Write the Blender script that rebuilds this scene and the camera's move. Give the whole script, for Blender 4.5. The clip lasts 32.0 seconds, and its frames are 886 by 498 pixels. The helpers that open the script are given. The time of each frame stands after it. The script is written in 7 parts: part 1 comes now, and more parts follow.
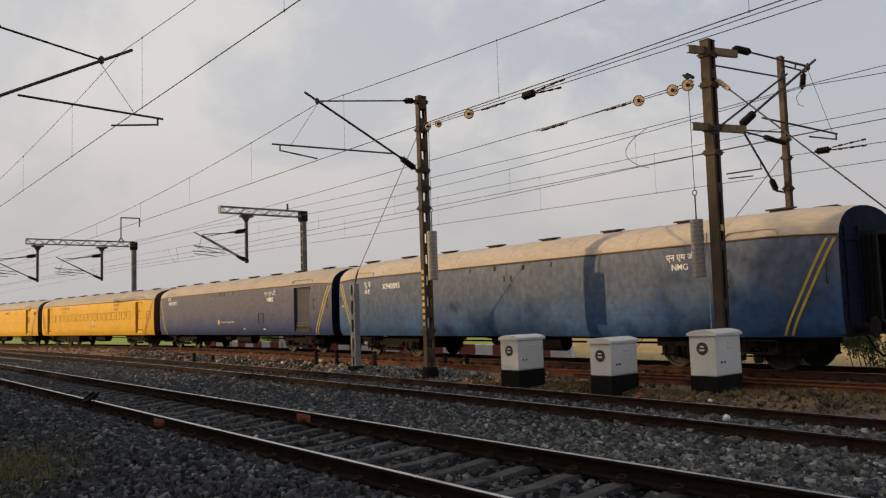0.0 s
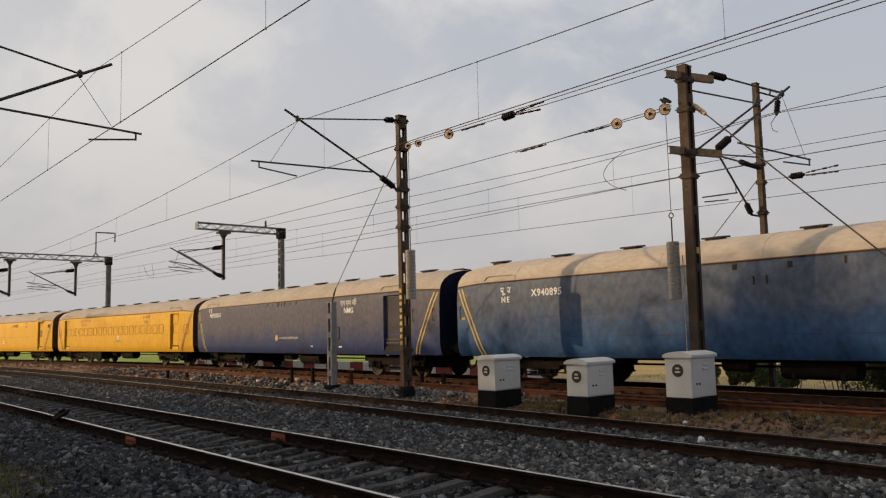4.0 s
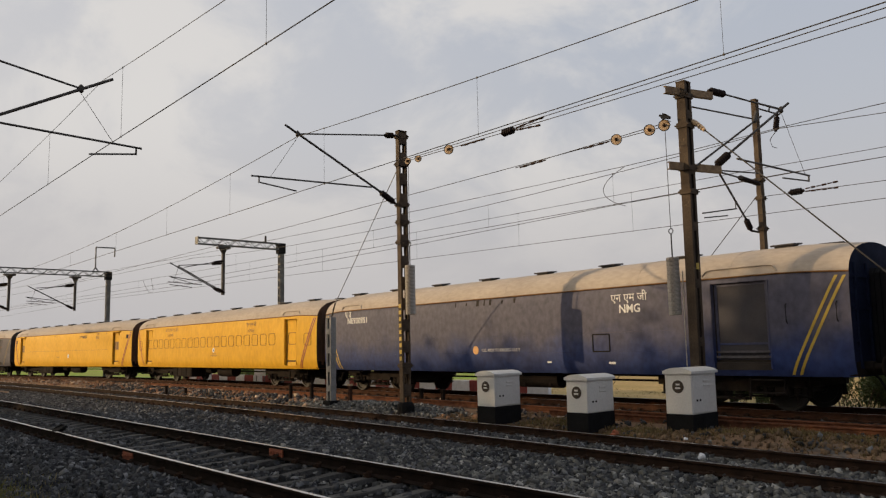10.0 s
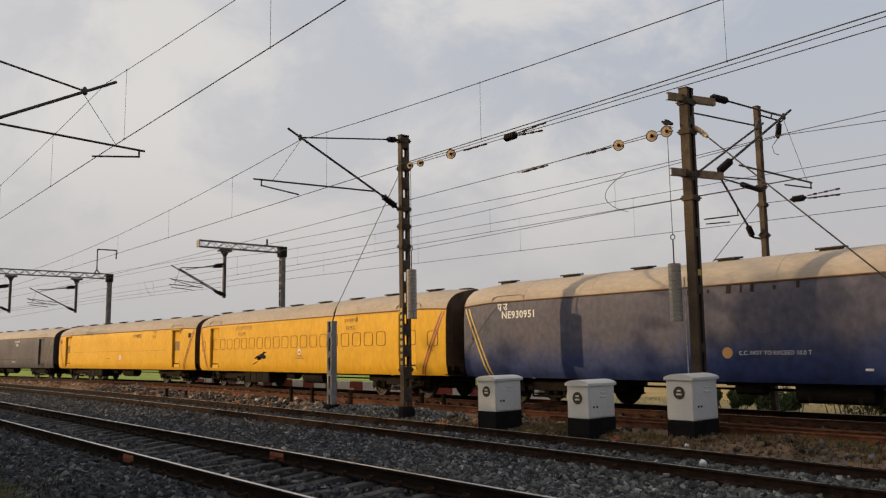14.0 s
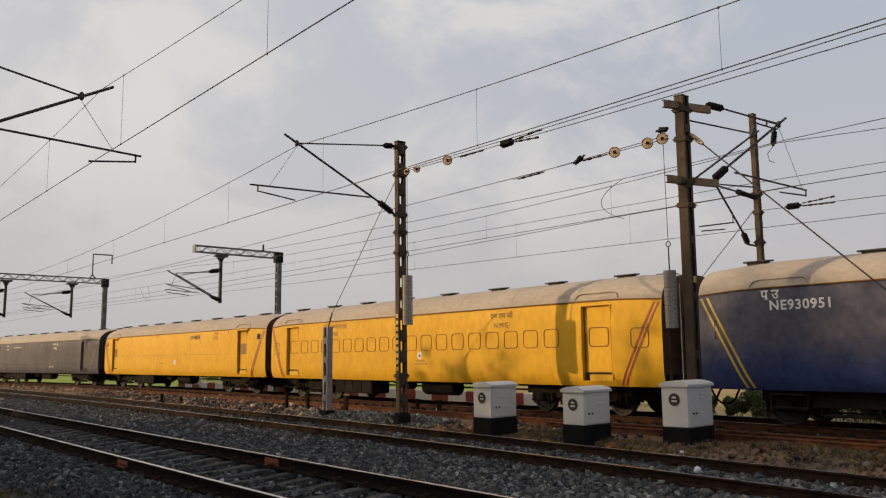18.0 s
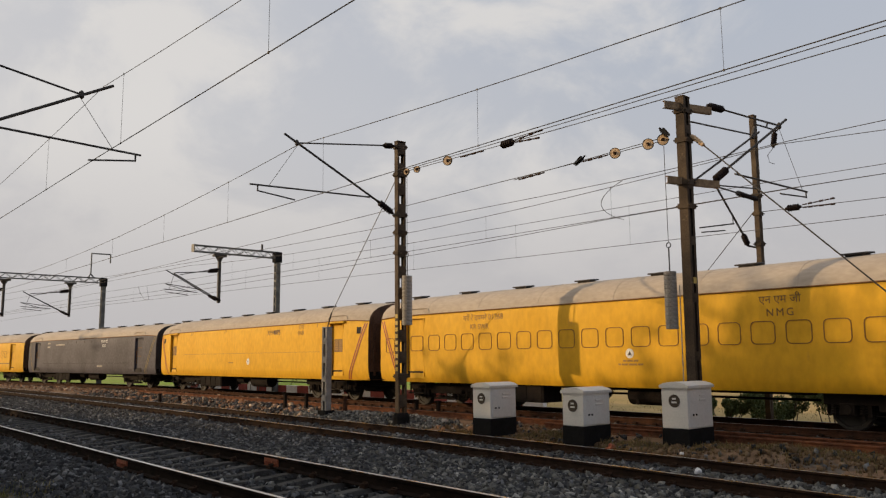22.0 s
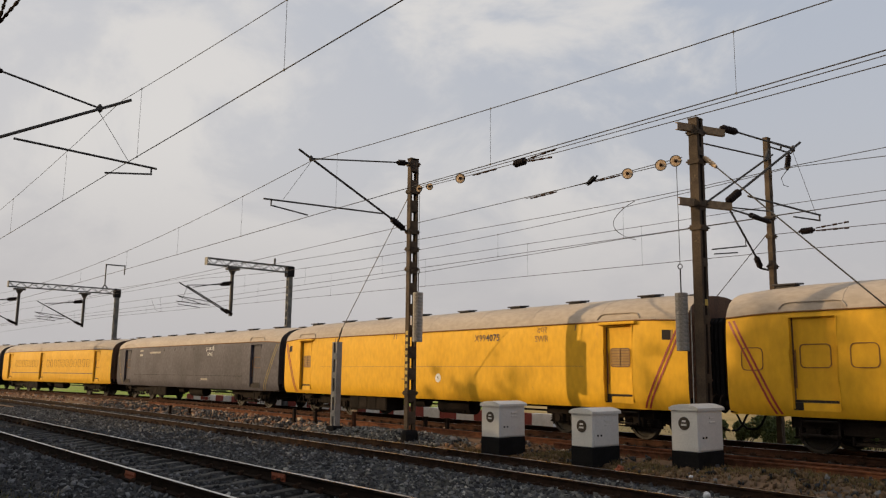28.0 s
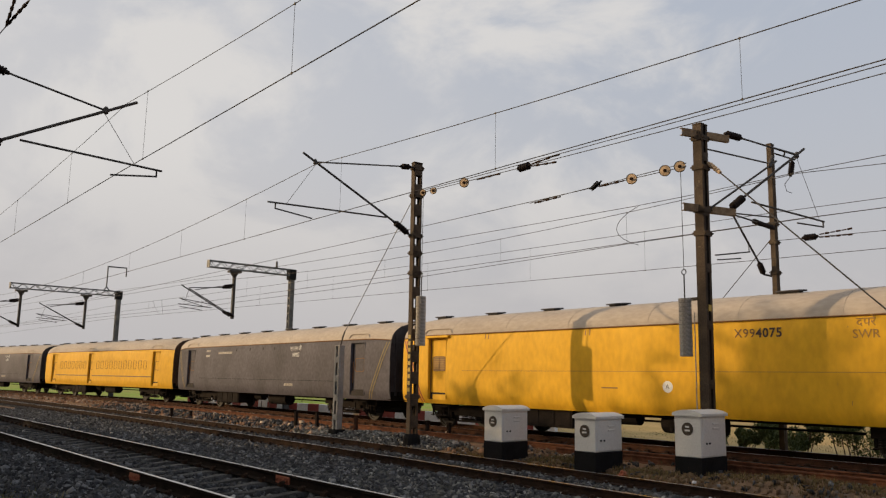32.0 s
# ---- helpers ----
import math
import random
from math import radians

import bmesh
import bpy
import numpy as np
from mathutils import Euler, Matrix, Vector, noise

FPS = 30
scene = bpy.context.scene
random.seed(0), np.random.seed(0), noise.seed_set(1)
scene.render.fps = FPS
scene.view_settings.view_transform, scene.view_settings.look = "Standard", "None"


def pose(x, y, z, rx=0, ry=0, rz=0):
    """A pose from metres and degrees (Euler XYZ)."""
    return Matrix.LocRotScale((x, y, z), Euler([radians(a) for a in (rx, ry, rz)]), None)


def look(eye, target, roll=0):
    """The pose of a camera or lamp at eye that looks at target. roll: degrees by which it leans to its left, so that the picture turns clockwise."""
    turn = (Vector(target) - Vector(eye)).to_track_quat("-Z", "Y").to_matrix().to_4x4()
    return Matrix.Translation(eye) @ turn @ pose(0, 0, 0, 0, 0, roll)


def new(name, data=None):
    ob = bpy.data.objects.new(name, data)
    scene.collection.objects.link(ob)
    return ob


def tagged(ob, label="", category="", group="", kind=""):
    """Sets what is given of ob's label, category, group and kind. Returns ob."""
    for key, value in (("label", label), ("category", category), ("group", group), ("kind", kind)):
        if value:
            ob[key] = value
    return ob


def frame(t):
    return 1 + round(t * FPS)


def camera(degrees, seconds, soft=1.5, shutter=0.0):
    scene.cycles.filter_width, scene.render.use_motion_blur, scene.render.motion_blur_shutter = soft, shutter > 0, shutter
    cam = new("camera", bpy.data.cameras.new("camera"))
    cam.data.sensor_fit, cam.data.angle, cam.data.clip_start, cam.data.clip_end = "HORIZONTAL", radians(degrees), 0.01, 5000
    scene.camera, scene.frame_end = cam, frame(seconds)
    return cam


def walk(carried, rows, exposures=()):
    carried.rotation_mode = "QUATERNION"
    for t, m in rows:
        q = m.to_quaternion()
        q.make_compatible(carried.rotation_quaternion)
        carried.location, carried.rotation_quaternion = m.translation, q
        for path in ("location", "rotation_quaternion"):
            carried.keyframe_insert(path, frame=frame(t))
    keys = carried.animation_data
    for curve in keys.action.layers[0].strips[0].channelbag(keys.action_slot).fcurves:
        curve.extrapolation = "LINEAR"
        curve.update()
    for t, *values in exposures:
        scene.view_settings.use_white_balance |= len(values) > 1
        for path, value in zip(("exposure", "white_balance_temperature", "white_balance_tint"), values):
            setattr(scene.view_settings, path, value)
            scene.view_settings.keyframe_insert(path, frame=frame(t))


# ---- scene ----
# ---- camera ----
LENS = 58.286
cam = camera(LENS, 32.0, soft=1.25)
# seconds, place of the eye, turn to the left, tilt up, lean to the left
PATH = (
    (0, -0.011, 0.007, 1.673, 49.664, 4.53, -1.947),
    (0.5, -0.019, 0.003, 1.671, 49.638, 4.792, -1.814),
    (1, -0.019, 0.006, 1.67, 49.523, 4.808, -1.762),
    (1.5, -0.024, -0.004, 1.67, 49.401, 4.82, -1.721),
    (2, -0.025, 0.005, 1.671, 49.402, 4.812, -1.571),
    (2.5, -0.015, 0.007, 1.667, 49.181, 4.841, -1.516),
    (3, -0.005, -0.007, 1.676, 48.901, 5.001, -1.527),
    (3.5, 0.002, 0.002, 1.674, 48.333, 5.541, -1.489),
    (5.5, -0.007, -0.004, 1.674, 47.872, 6.107, -1.273),
    (6, -0.01, -0.003, 1.677, 47.891, 6.178, -1.227),
    (6.5, -0.012, 0.005, 1.674, 47.929, 6.393, -1.144),
    (7, -0.019, 0.008, 1.663, 47.897, 6.404, -1.053),
    (7.5, -0.005, 0.017, 1.658, 47.995, 6.424, -1),
    (8, 0.001, 0.014, 1.665, 48.013, 6.405, -1.324),
    (8.5, 0.005, 0.009, 1.672, 47.998, 6.449, -1.493),
    (9, 0, 0.026, 1.663, 47.977, 6.548, -1.353),
    (9.5, 0.007, -0.001, 1.675, 48.036, 6.962, -1.329),
    (10, -0.005, 0.022, 1.662, 48.047, 7.001, -1.246),
    (10.5, -0.015, 0.01, 1.667, 48.005, 6.998, -1.18),
    (11, -0.006, 0.011, 1.672, 48.048, 6.989, -1.163),
    (11.5, -0.006, 0.017, 1.667, 48.057, 6.998, -1.165),
    (12, -0.002, 0.012, 1.668, 48.062, 7.008, -1.144),
    (12.5, -0.006, 0.004, 1.664, 48.1, 7.113, -1.056),
    (13, -0, 0, 1.669, 48.097, 7.363, -1.004),
    (13.5, -0.003, 0.004, 1.674, 48.104, 7.304, -0.953),
    (14, -0.011, 0.003, 1.664, 48.115, 7.317, -0.852),
    (14.5, -0.007, -0.001, 1.671, 48.114, 7.306, -0.831),
    (16.5, 0.015, -0.011, 1.681, 48.183, 7.592, -0.716),
    (17, 0.012, -0, 1.675, 48.178, 7.633, -0.604),
    (17.5, 0.019, -0.009, 1.671, 47.926, 7.728, -0.731),
    (18, 0.012, -0.003, 1.662, 47.854, 7.751, -0.682),
    (18.5, 0.012, -0, 1.667, 47.572, 7.759, -0.672),
    (19, -0, -0.01, 1.67, 47.573, 7.734, -0.592),
    (19.5, 0.005, -0.006, 1.667, 47.621, 7.757, -0.651),
    (20, 0.001, 0.01, 1.664, 47.586, 7.761, -0.734),
    (20.5, -0.008, 0.008, 1.669, 47.662, 7.728, -0.685),
    (21, -0.01, 0.013, 1.663, 47.663, 7.752, -0.609),
    (21.5, -0.024, 0.006, 1.669, 47.678, 7.724, -0.518),
    (22, -0.035, -0.013, 1.661, 47.739, 7.788, -0.499),
    (22.5, -0.038, -0.045, 1.654, 47.562, 7.364, -0.448),
    (23, -0.002, -0.036, 1.67, 47.628, 7.357, -0.347),
    (23.5, 0.029, -0.01, 1.683, 47.6, 7.513, 0.093),
    (24, 0.072, 0.007, 1.679, 47.798, 8.013, 0.103),
    (24.5, 0.074, 0.016, 1.666, 48.369, 8.404, 0.151),
    (25, 0.053, -0.004, 1.674, 48.349, 8.592, 0.15),
    (25.5, 0.04, -0.005, 1.671, 48.332, 8.85, 0.16),
    (27.5, 0.019, -0.008, 1.67, 48.431, 8.912, 0.512),
    (28, 0.023, -0.023, 1.672, 48.656, 8.988, 0.592),
    (28.5, 0.012, -0.043, 1.679, 48.746, 9.01, 0.593),
    (29, -0.005, -0.04, 1.677, 48.747, 8.988, 0.64),
    (29.5, 0.007, -0.039, 1.673, 48.773, 8.974, 0.728),
    (30, 0.011, -0.042, 1.671, 48.796, 9.126, 0.793),
    (30.5, 0.009, -0.053, 1.68, 48.81, 9.338, 0.838),
    (31, 0.008, -0.056, 1.679, 48.824, 9.351, 0.861),
    (31.5, 0.006, -0.06, 1.677, 48.889, 9.375, 0.982),
    (32, -0.012, -0.09, 1.665, 48.72, 9.288, 0.96),
)


def eye_pose(x, y, z, turn, tilt, lean):
    return pose(x, y, z, 90 + tilt, 0, turn) @ pose(0, 0, 0, 0, 0, lean)


walk(cam, [(t, eye_pose(*v)) for t, *v in PATH], exposures=((0.0, 0.0), (32.0, 0.0)))

# ---- world, sun ----
SUN_WAY = Vector((0.70, 0.714, -0.298)).normalized()   # the way the light travels


def build_light():
    world = bpy.data.worlds.new("sky")
    scene.world = world
    world.use_nodes = True
    nt = world.node_tree
    nt.nodes.clear()
    N, Lk = nt.nodes.new, nt.links.new
    out, bg = N("ShaderNodeOutputWorld"), N("ShaderNodeBackground")
    sky = N("ShaderNodeTexSky")
    sky.sky_type = "NISHITA"
    sky.sun_disc = False
    sky.sun_elevation = radians(16.0)
    sky.sun_rotation = math.atan2(-SUN_WAY.x, -SUN_WAY.y)
    sky.air_density, sky.dust_density, sky.ozone_density = 1.0, 2.0, 2.0
    co = N("ShaderNodeTexCoord")
    sep = N("ShaderNodeSeparateXYZ")
    Lk(co.outputs["Generated"], sep.inputs[0])
    # haze: pale near the horizon, thinning out upwards
    hz = N("ShaderNodeMapRange")
    hz.inputs[1].default_value, hz.inputs[2].default_value = 0.0, 0.62
    hz.inputs[3].default_value, hz.inputs[4].default_value = 0.96, 0.86
    Lk(sep.outputs["Z"], hz.inputs[0])
    haze = N("ShaderNodeMix")
    haze.data_type = "RGBA"
    tone = N("ShaderNodeMix")
    tone.data_type = "RGBA"
    tone.inputs["A"].default_value, tone.inputs["B"].default_value = (5.2, 5.1, 5.15, 1), (4.6, 4.95, 5.65, 1)
    up = N("ShaderNodeMapRange")
    up.inputs[1].default_value, up.inputs[2].default_value = 0.05, 0.42
    Lk(sep.outputs["Z"], up.inputs[0]), Lk(up.outputs[0], tone.inputs["Factor"])
    Lk(tone.outputs["Result"], haze.inputs["B"])
    Lk(hz.outputs[0], haze.inputs["Factor"])
    Lk(sky.outputs[0], haze.inputs["A"])
    # warm tone towards the sun's side
    dot = N("ShaderNodeVectorMath")
    dot.operation = "DOT_PRODUCT"
    dot.inputs[1].default_value = (-0.70, -0.714, 0.0)
    Lk(co.outputs["Generated"], dot.inputs[0])
    wr = N("ShaderNodeMapRange")
    wr.inputs[1].default_value, wr.inputs[2].default_value = -0.2, 0.75
    wr.inputs[3].default_value, wr.inputs[4].default_value = 0.0, 0.75
    Lk(dot.outputs["Value"], wr.inputs[0])
    warm = N("ShaderNodeMix")
    warm.data_type = "RGBA"
    warm.inputs["B"].default_value = (6.5, 6.2, 6.0, 1)
    Lk(wr.outputs[0], warm.inputs["Factor"])
    Lk(haze.outputs["Result"], warm.inputs["A"])
    # soft broken cloud
    mp = N("ShaderNodeMapping")
    mp.inputs["Scale"].default_value = (2.6, 2.6, 4.6)
    Lk(co.outputs["Generated"], mp.inputs[0])
    nz = N("ShaderNodeTexNoise")
    nz.inputs["Scale"].default_value, nz.inputs["Detail"].default_value = 1.25, 7.0
    nz.inputs["Roughness"].default_value, nz.inputs["Distortion"].default_value = 0.58, 0.4
    Lk(mp.outputs[0], nz.inputs[0])
    cr = N("ShaderNodeMapRange")
    cr.interpolation_type = "SMOOTHSTEP"
    cr.inputs[1].default_value, cr.inputs[2].default_value = 0.45, 0.63
    cr.inputs[3].default_value, cr.inputs[4].default_value = 0.0, 0.8
    west = N("ShaderNodeMath")
    west.operation = "MULTIPLY_ADD"
    west.inputs[1].default_value = -0.24
    low = N("ShaderNodeMath")
    low.operation = "SUBTRACT"
    low.inputs[1].default_value = 0.14
    Lk(nz.outputs[0], low.inputs[0])
    Lk(sep.outputs["X"], west.inputs[0]), Lk(low.outputs[0], west.inputs[2])
    Lk(west.outputs[0], cr.inputs[0])
    cl = N("ShaderNodeMix")
    cl.data_type = "RGBA"
    cl.inputs["B"].default_value = (6.95, 6.7, 6.45, 1)
    Lk(cr.outputs[0], cl.inputs["Factor"])
    Lk(warm.outputs["Result"], cl.inputs["A"])
    # dull haze along the skyline
    sk = N("ShaderNodeMapRange")
    sk.interpolation_type = "SMOOTHSTEP"
    sk.inputs[1].default_value, sk.inputs[2].default_value = 0.0, 0.30
    sk.inputs[3].default_value, sk.inputs[4].default_value = 0.92, 0.0
    Lk(sep.outputs["Z"], sk.inputs[0])
    dull = N("ShaderNodeMix")
    dull.data_type = "RGBA"
    dull.inputs["B"].default_value = (4.75, 4.55, 4.6, 1)
    Lk(sk.outputs[0], dull.inputs["Factor"])
    Lk(cl.outputs["Result"], dull.inputs["A"])
    # hazy glow round the sun, behind the viewer
    near = N("ShaderNodeVectorMath")
    near.operation = "DOT_PRODUCT"
    near.inputs[1].default_value = -SUN_WAY
    Lk(co.outputs["Generated"], near.inputs[0])
    gl = N("ShaderNodeMapRange")
    gl.interpolation_type = "SMOOTHSTEP"
    gl.inputs[1].default_value, gl.inputs[2].default_value = 0.60, 0.97
    Lk(near.outputs["Value"], gl.inputs[0])
    glow = N("ShaderNodeMix")
    glow.data_type = "RGBA"
    glow.inputs["B"].default_value = (17.0, 14.5, 11.0, 1)
    Lk(gl.outputs[0], glow.inputs["Factor"])
    Lk(dull.outputs["Result"], glow.inputs["A"])
    Lk(glow.outputs["Result"], bg.inputs[0])
    bg.inputs[1].default_value = 0.105
    Lk(bg.outputs[0], out.inputs[0])
    sun = bpy.data.lights.new("sun", "SUN")
    sun.energy, sun.angle, sun.color = 3.2, radians(0.55), (1.0, 0.70, 0.38)
    ob = new("sun", sun)
    ob.matrix_world = look((0, 0, 30), Vector((0, 0, 30)) + SUN_WAY)


build_light()

# ---- materials ----
def material(name, base, rough=0.7, metal=0.0, dark=None, scale=3.0, amount=0.5, fine=40.0, bump=0.15,
             bump_scale=None, each=0.0, spec=0.5, stretch=(1, 1, 1), third=None, third_scale=0.6, third_cut=0.6, faded=None, fade_z=(1.1, 1.7)):
    """Base colour with stains at a large and grain at a small scale, and relief."""
    m = bpy.data.materials.new(name)
    m.use_nodes = True
    nt = m.node_tree
    N, Lk = nt.nodes.new, nt.links.new
    b = nt.nodes["Principled BSDF"]
    b.inputs["Roughness"].default_value = rough
    b.inputs["Metallic"].default_value = metal
    b.inputs["Specular IOR Level"].default_value = spec
    co = N("ShaderNodeTexCoord")
    mp = N("ShaderNodeMapping")
    mp.inputs["Scale"].default_value = stretch
    Lk(co.outputs["Object"], mp.inputs[0])
    src = mp.outputs[0]
    if each:
        info = N("ShaderNodeObjectInfo")
        add = N("ShaderNodeVectorMath")
        mul = N("ShaderNodeVectorMath")
        mul.operation = "SCALE"
        mul.inputs["Scale"].default_value = 37.0
        cmb = N("ShaderNodeCombineXYZ")
        for k in range(3):
            Lk(info.outputs["Random"], cmb.inputs[k])
        Lk(cmb.outputs[0], mul.inputs[0])
        Lk(src, add.inputs[0])
        Lk(mul.outputs[0], add.inputs[1])
        src = add.outputs[0]
    dark = dark or tuple(c * 0.55 for c in base)
    n1, n2 = N("ShaderNodeTexNoise"), N("ShaderNodeTexNoise")
    n1.inputs["Scale"].default_value, n1.inputs["Detail"].default_value = scale, 6
    n2.inputs["Scale"].default_value, n2.inputs["Detail"].default_value = fine, 4
    Lk(src, n1.inputs[0]), Lk(src, n2.inputs[0])
    mr = N("ShaderNodeMapRange")
    mr.inputs[1].default_value, mr.inputs[2].default_value = 0.35, 0.7
    mr.inputs[3].default_value, mr.inputs[4].default_value = 0.0, amount
    Lk(n1.outputs[0], mr.inputs[0])
    mx = N("ShaderNodeMix")
    mx.data_type = "RGBA"
    mx.inputs["A"].default_value, mx.inputs["B"].default_value = (*base, 1), (*dark, 1)
    Lk(mr.outputs[0], mx.inputs["Factor"])
    last = mx.outputs["Result"]
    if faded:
        # sun-bleached paint and painted sunlit grey above, the old colour left along the bottom
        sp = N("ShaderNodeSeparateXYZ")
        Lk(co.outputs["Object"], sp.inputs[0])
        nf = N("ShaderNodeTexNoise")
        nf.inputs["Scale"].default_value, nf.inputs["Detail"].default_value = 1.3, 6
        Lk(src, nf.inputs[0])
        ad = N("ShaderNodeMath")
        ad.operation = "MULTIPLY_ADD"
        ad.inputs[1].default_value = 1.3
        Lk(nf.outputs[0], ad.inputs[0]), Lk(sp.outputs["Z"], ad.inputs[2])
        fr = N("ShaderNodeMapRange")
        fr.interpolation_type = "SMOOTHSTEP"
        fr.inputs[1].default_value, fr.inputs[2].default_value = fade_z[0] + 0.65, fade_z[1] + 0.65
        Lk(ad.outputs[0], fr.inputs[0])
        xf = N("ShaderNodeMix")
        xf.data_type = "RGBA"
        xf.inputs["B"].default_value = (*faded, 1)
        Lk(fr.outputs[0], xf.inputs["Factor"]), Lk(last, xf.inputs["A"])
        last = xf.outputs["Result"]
    if third:
        n3 = N("ShaderNodeTexNoise")
        n3.inputs["Scale"].default_value, n3.inputs["Detail"].default_value = third_scale, 8
        n3.inputs["Roughness"].default_value = 0.65
        Lk(src, n3.inputs[0])
        m3 = N("ShaderNodeMapRange")
        m3.inputs[1].default_value, m3.inputs[2].default_value = third_cut, third_cut + 0.12
        Lk(n3.outputs[0], m3.inputs[0])
        x3 = N("ShaderNodeMix")
        x3.data_type = "RGBA"
        x3.inputs["B"].default_value = (*third, 1)
        Lk(m3.outputs[0], x3.inputs["Factor"]), Lk(last, x3.inputs["A"])
        last = x3.outputs["Result"]
    gr = N("ShaderNodeMapRange")
    gr.inputs[1].default_value, gr.inputs[2].default_value = 0.25, 0.75
    gr.inputs[3].default_value, gr.inputs[4].default_value = 1 - 0.4 * amount, 1 + 0.3 * amount
    Lk(n2.outputs[0], gr.inputs[0])
    value = gr.outputs[0]
    if each:
        er = N("ShaderNodeMapRange")
        er.inputs[3].default_value, er.inputs[4].default_value = 1 - each, 1 + each
        Lk(info.outputs["Random"], er.inputs[0])
        ml = N("ShaderNodeMath")
        ml.operation = "MULTIPLY"
        Lk(value, ml.inputs[0]), Lk(er.outputs[0], ml.inputs[1])
        value = ml.outputs[0]
    hs = N("ShaderNodeHueSaturation")
    Lk(value, hs.inputs["Value"]), Lk(last, hs.inputs["Color"])
    Lk(hs.outputs[0], b.inputs["Base Color"])
    rr = N("ShaderNodeMapRange")
    rr.inputs[3].default_value, rr.inputs[4].default_value = max(0.02, rough - 0.1), min(1, rough + 0.12)
    Lk(n1.outputs[0], rr.inputs[0]), Lk(rr.outputs[0], b.inputs["Roughness"])
    if bump:
        bp = N("ShaderNodeBump")
        bp.inputs["Strength"].default_value = min(1.0, bump * 2)
        bp.inputs["Distance"].default_value = 0.02
        if bump_scale:
            nb = N("ShaderNodeTexNoise")
            nb.inputs["Scale"].default_value, nb.inputs["Detail"].default_value = bump_scale, 5
            Lk(src, nb.inputs[0]), Lk(nb.outputs[0], bp.inputs["Height"])
        else:
            Lk(n2.outputs[0], bp.inputs["Height"])
        Lk(bp.outputs[0], b.inputs["Normal"])
    return m


def island_material(name, cols, rough=0.85, fine=25.0, bump=0.2, spec=0.5):
    """A different tone for every loose piece of a joined mesh."""
    m = bpy.data.materials.new(name)
    m.use_nodes = True
    nt = m.node_tree
    N, Lk = nt.nodes.new, nt.links.new
    b = nt.nodes["Principled BSDF"]
    b.inputs["Roughness"].default_value = rough
    b.inputs["Specular IOR Level"].default_value = spec
    ge = N("ShaderNodeNewGeometry")
    rp = N("ShaderNodeValToRGB")
    el = rp.color_ramp.elements
    for k, c in enumerate(cols):
        p = k / (len(cols) - 1)
        e = el[k] if k < 2 else el.new(p)
        e.position, e.color = p, (*c, 1)
    Lk(ge.outputs["Random Per Island"], rp.inputs[0])
    nz, co = N("ShaderNodeTexNoise"), N("ShaderNodeTexCoord")
    nz.inputs["Scale"].default_value, nz.inputs["Detail"].default_value = fine, 4
    Lk(co.outputs["Object"], nz.inputs[0])
    mr = N("ShaderNodeMapRange")
    mr.inputs[3].default_value, mr.inputs[4].default_value = 0.6, 1.4
    Lk(nz.outputs[0], mr.inputs[0])
    hs = N("ShaderNodeHueSaturation")
    Lk(rp.outputs[0], hs.inputs["Color"]), Lk(mr.outputs[0], hs.inputs["Value"])
    Lk(hs.outputs[0], b.inputs["Base Color"])
    bp = N("ShaderNodeBump")
    bp.inputs["Strength"].default_value, bp.inputs["Distance"].default_value = bump, 0.01
    Lk(nz.outputs[0], bp.inputs["Height"]), Lk(bp.outputs[0], b.inputs["Normal"])
    return m


M = {}
M["dirt"] = material("dirt", (0.21, 0.135, 0.085), 0.95, spec=0.1, dark=(0.08, 0.055, 0.038), scale=0.9, amount=0.8, fine=14, bump=0.4,
                     third=(0.10, 0.095, 0.09), third_scale=1.6, third_cut=0.52)
# near-black: shade between the loose stones is put into the bed's colour
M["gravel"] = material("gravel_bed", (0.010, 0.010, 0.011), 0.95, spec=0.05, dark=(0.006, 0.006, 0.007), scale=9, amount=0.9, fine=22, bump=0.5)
M["bed_brown"] = material("brown_ballast_bed", (0.15, 0.10, 0.068), 0.95, spec=0.05, dark=(0.05, 0.036, 0.028), scale=5, amount=0.9, fine=18, bump=0.5)
M["field"] = material("field_grass", (0.20, 0.32, 0.035), 0.95, spec=0.1, dark=(0.30, 0.26, 0.11), scale=0.25, amount=0.9, fine=9, bump=0.5)
M["straw"] = material("dry_field", (0.40, 0.29, 0.13), 0.95, spec=0.1, dark=(0.26, 0.21, 0.085), scale=0.3, amount=0.8, fine=8, bump=0.5)
M["stone"] = island_material("ballast_stone", ((0.004, 0.005, 0.006), (0.032, 0.034, 0.040), (0.008, 0.009, 0.011), (0.055, 0.057, 0.063), (0.011, 0.012, 0.014), (0.16, 0.165, 0.175)), 0.75, spec=0.3, bump=0.5)
M["stone_pale"] = island_material("fresh_ballast_stone", ((0.012, 0.012, 0.011), (0.115, 0.115, 0.106), (0.032, 0.032, 0.03), (0.19, 0.19, 0.175), (0.022, 0.022, 0.02), (0.36, 0.355, 0.33)), 0.75, spec=0.3, bump=0.5)
M["rubble"] = island_material("brown_rubble", ((0.06, 0.045, 0.038), (0.30, 0.17, 0.10), (0.13, 0.075, 0.05), (0.42, 0.35, 0.28), (0.20, 0.10, 0.06)), 0.9, spec=0.1)
M["rail_side"] = material("rail_side", (0.017, 0.011, 0.009), 0.9, metal=0.0, spec=0.08, dark=(0.008, 0.006, 0.005), scale=5, amount=0.8, fine=50, bump=0.1)
M["rail_rust"] = material("rail_side_rusty", (0.065, 0.030, 0.018), 0.9, spec=0.1, dark=(0.02, 0.012, 0.009), scale=5, amount=0.8, fine=50, bump=0.1)
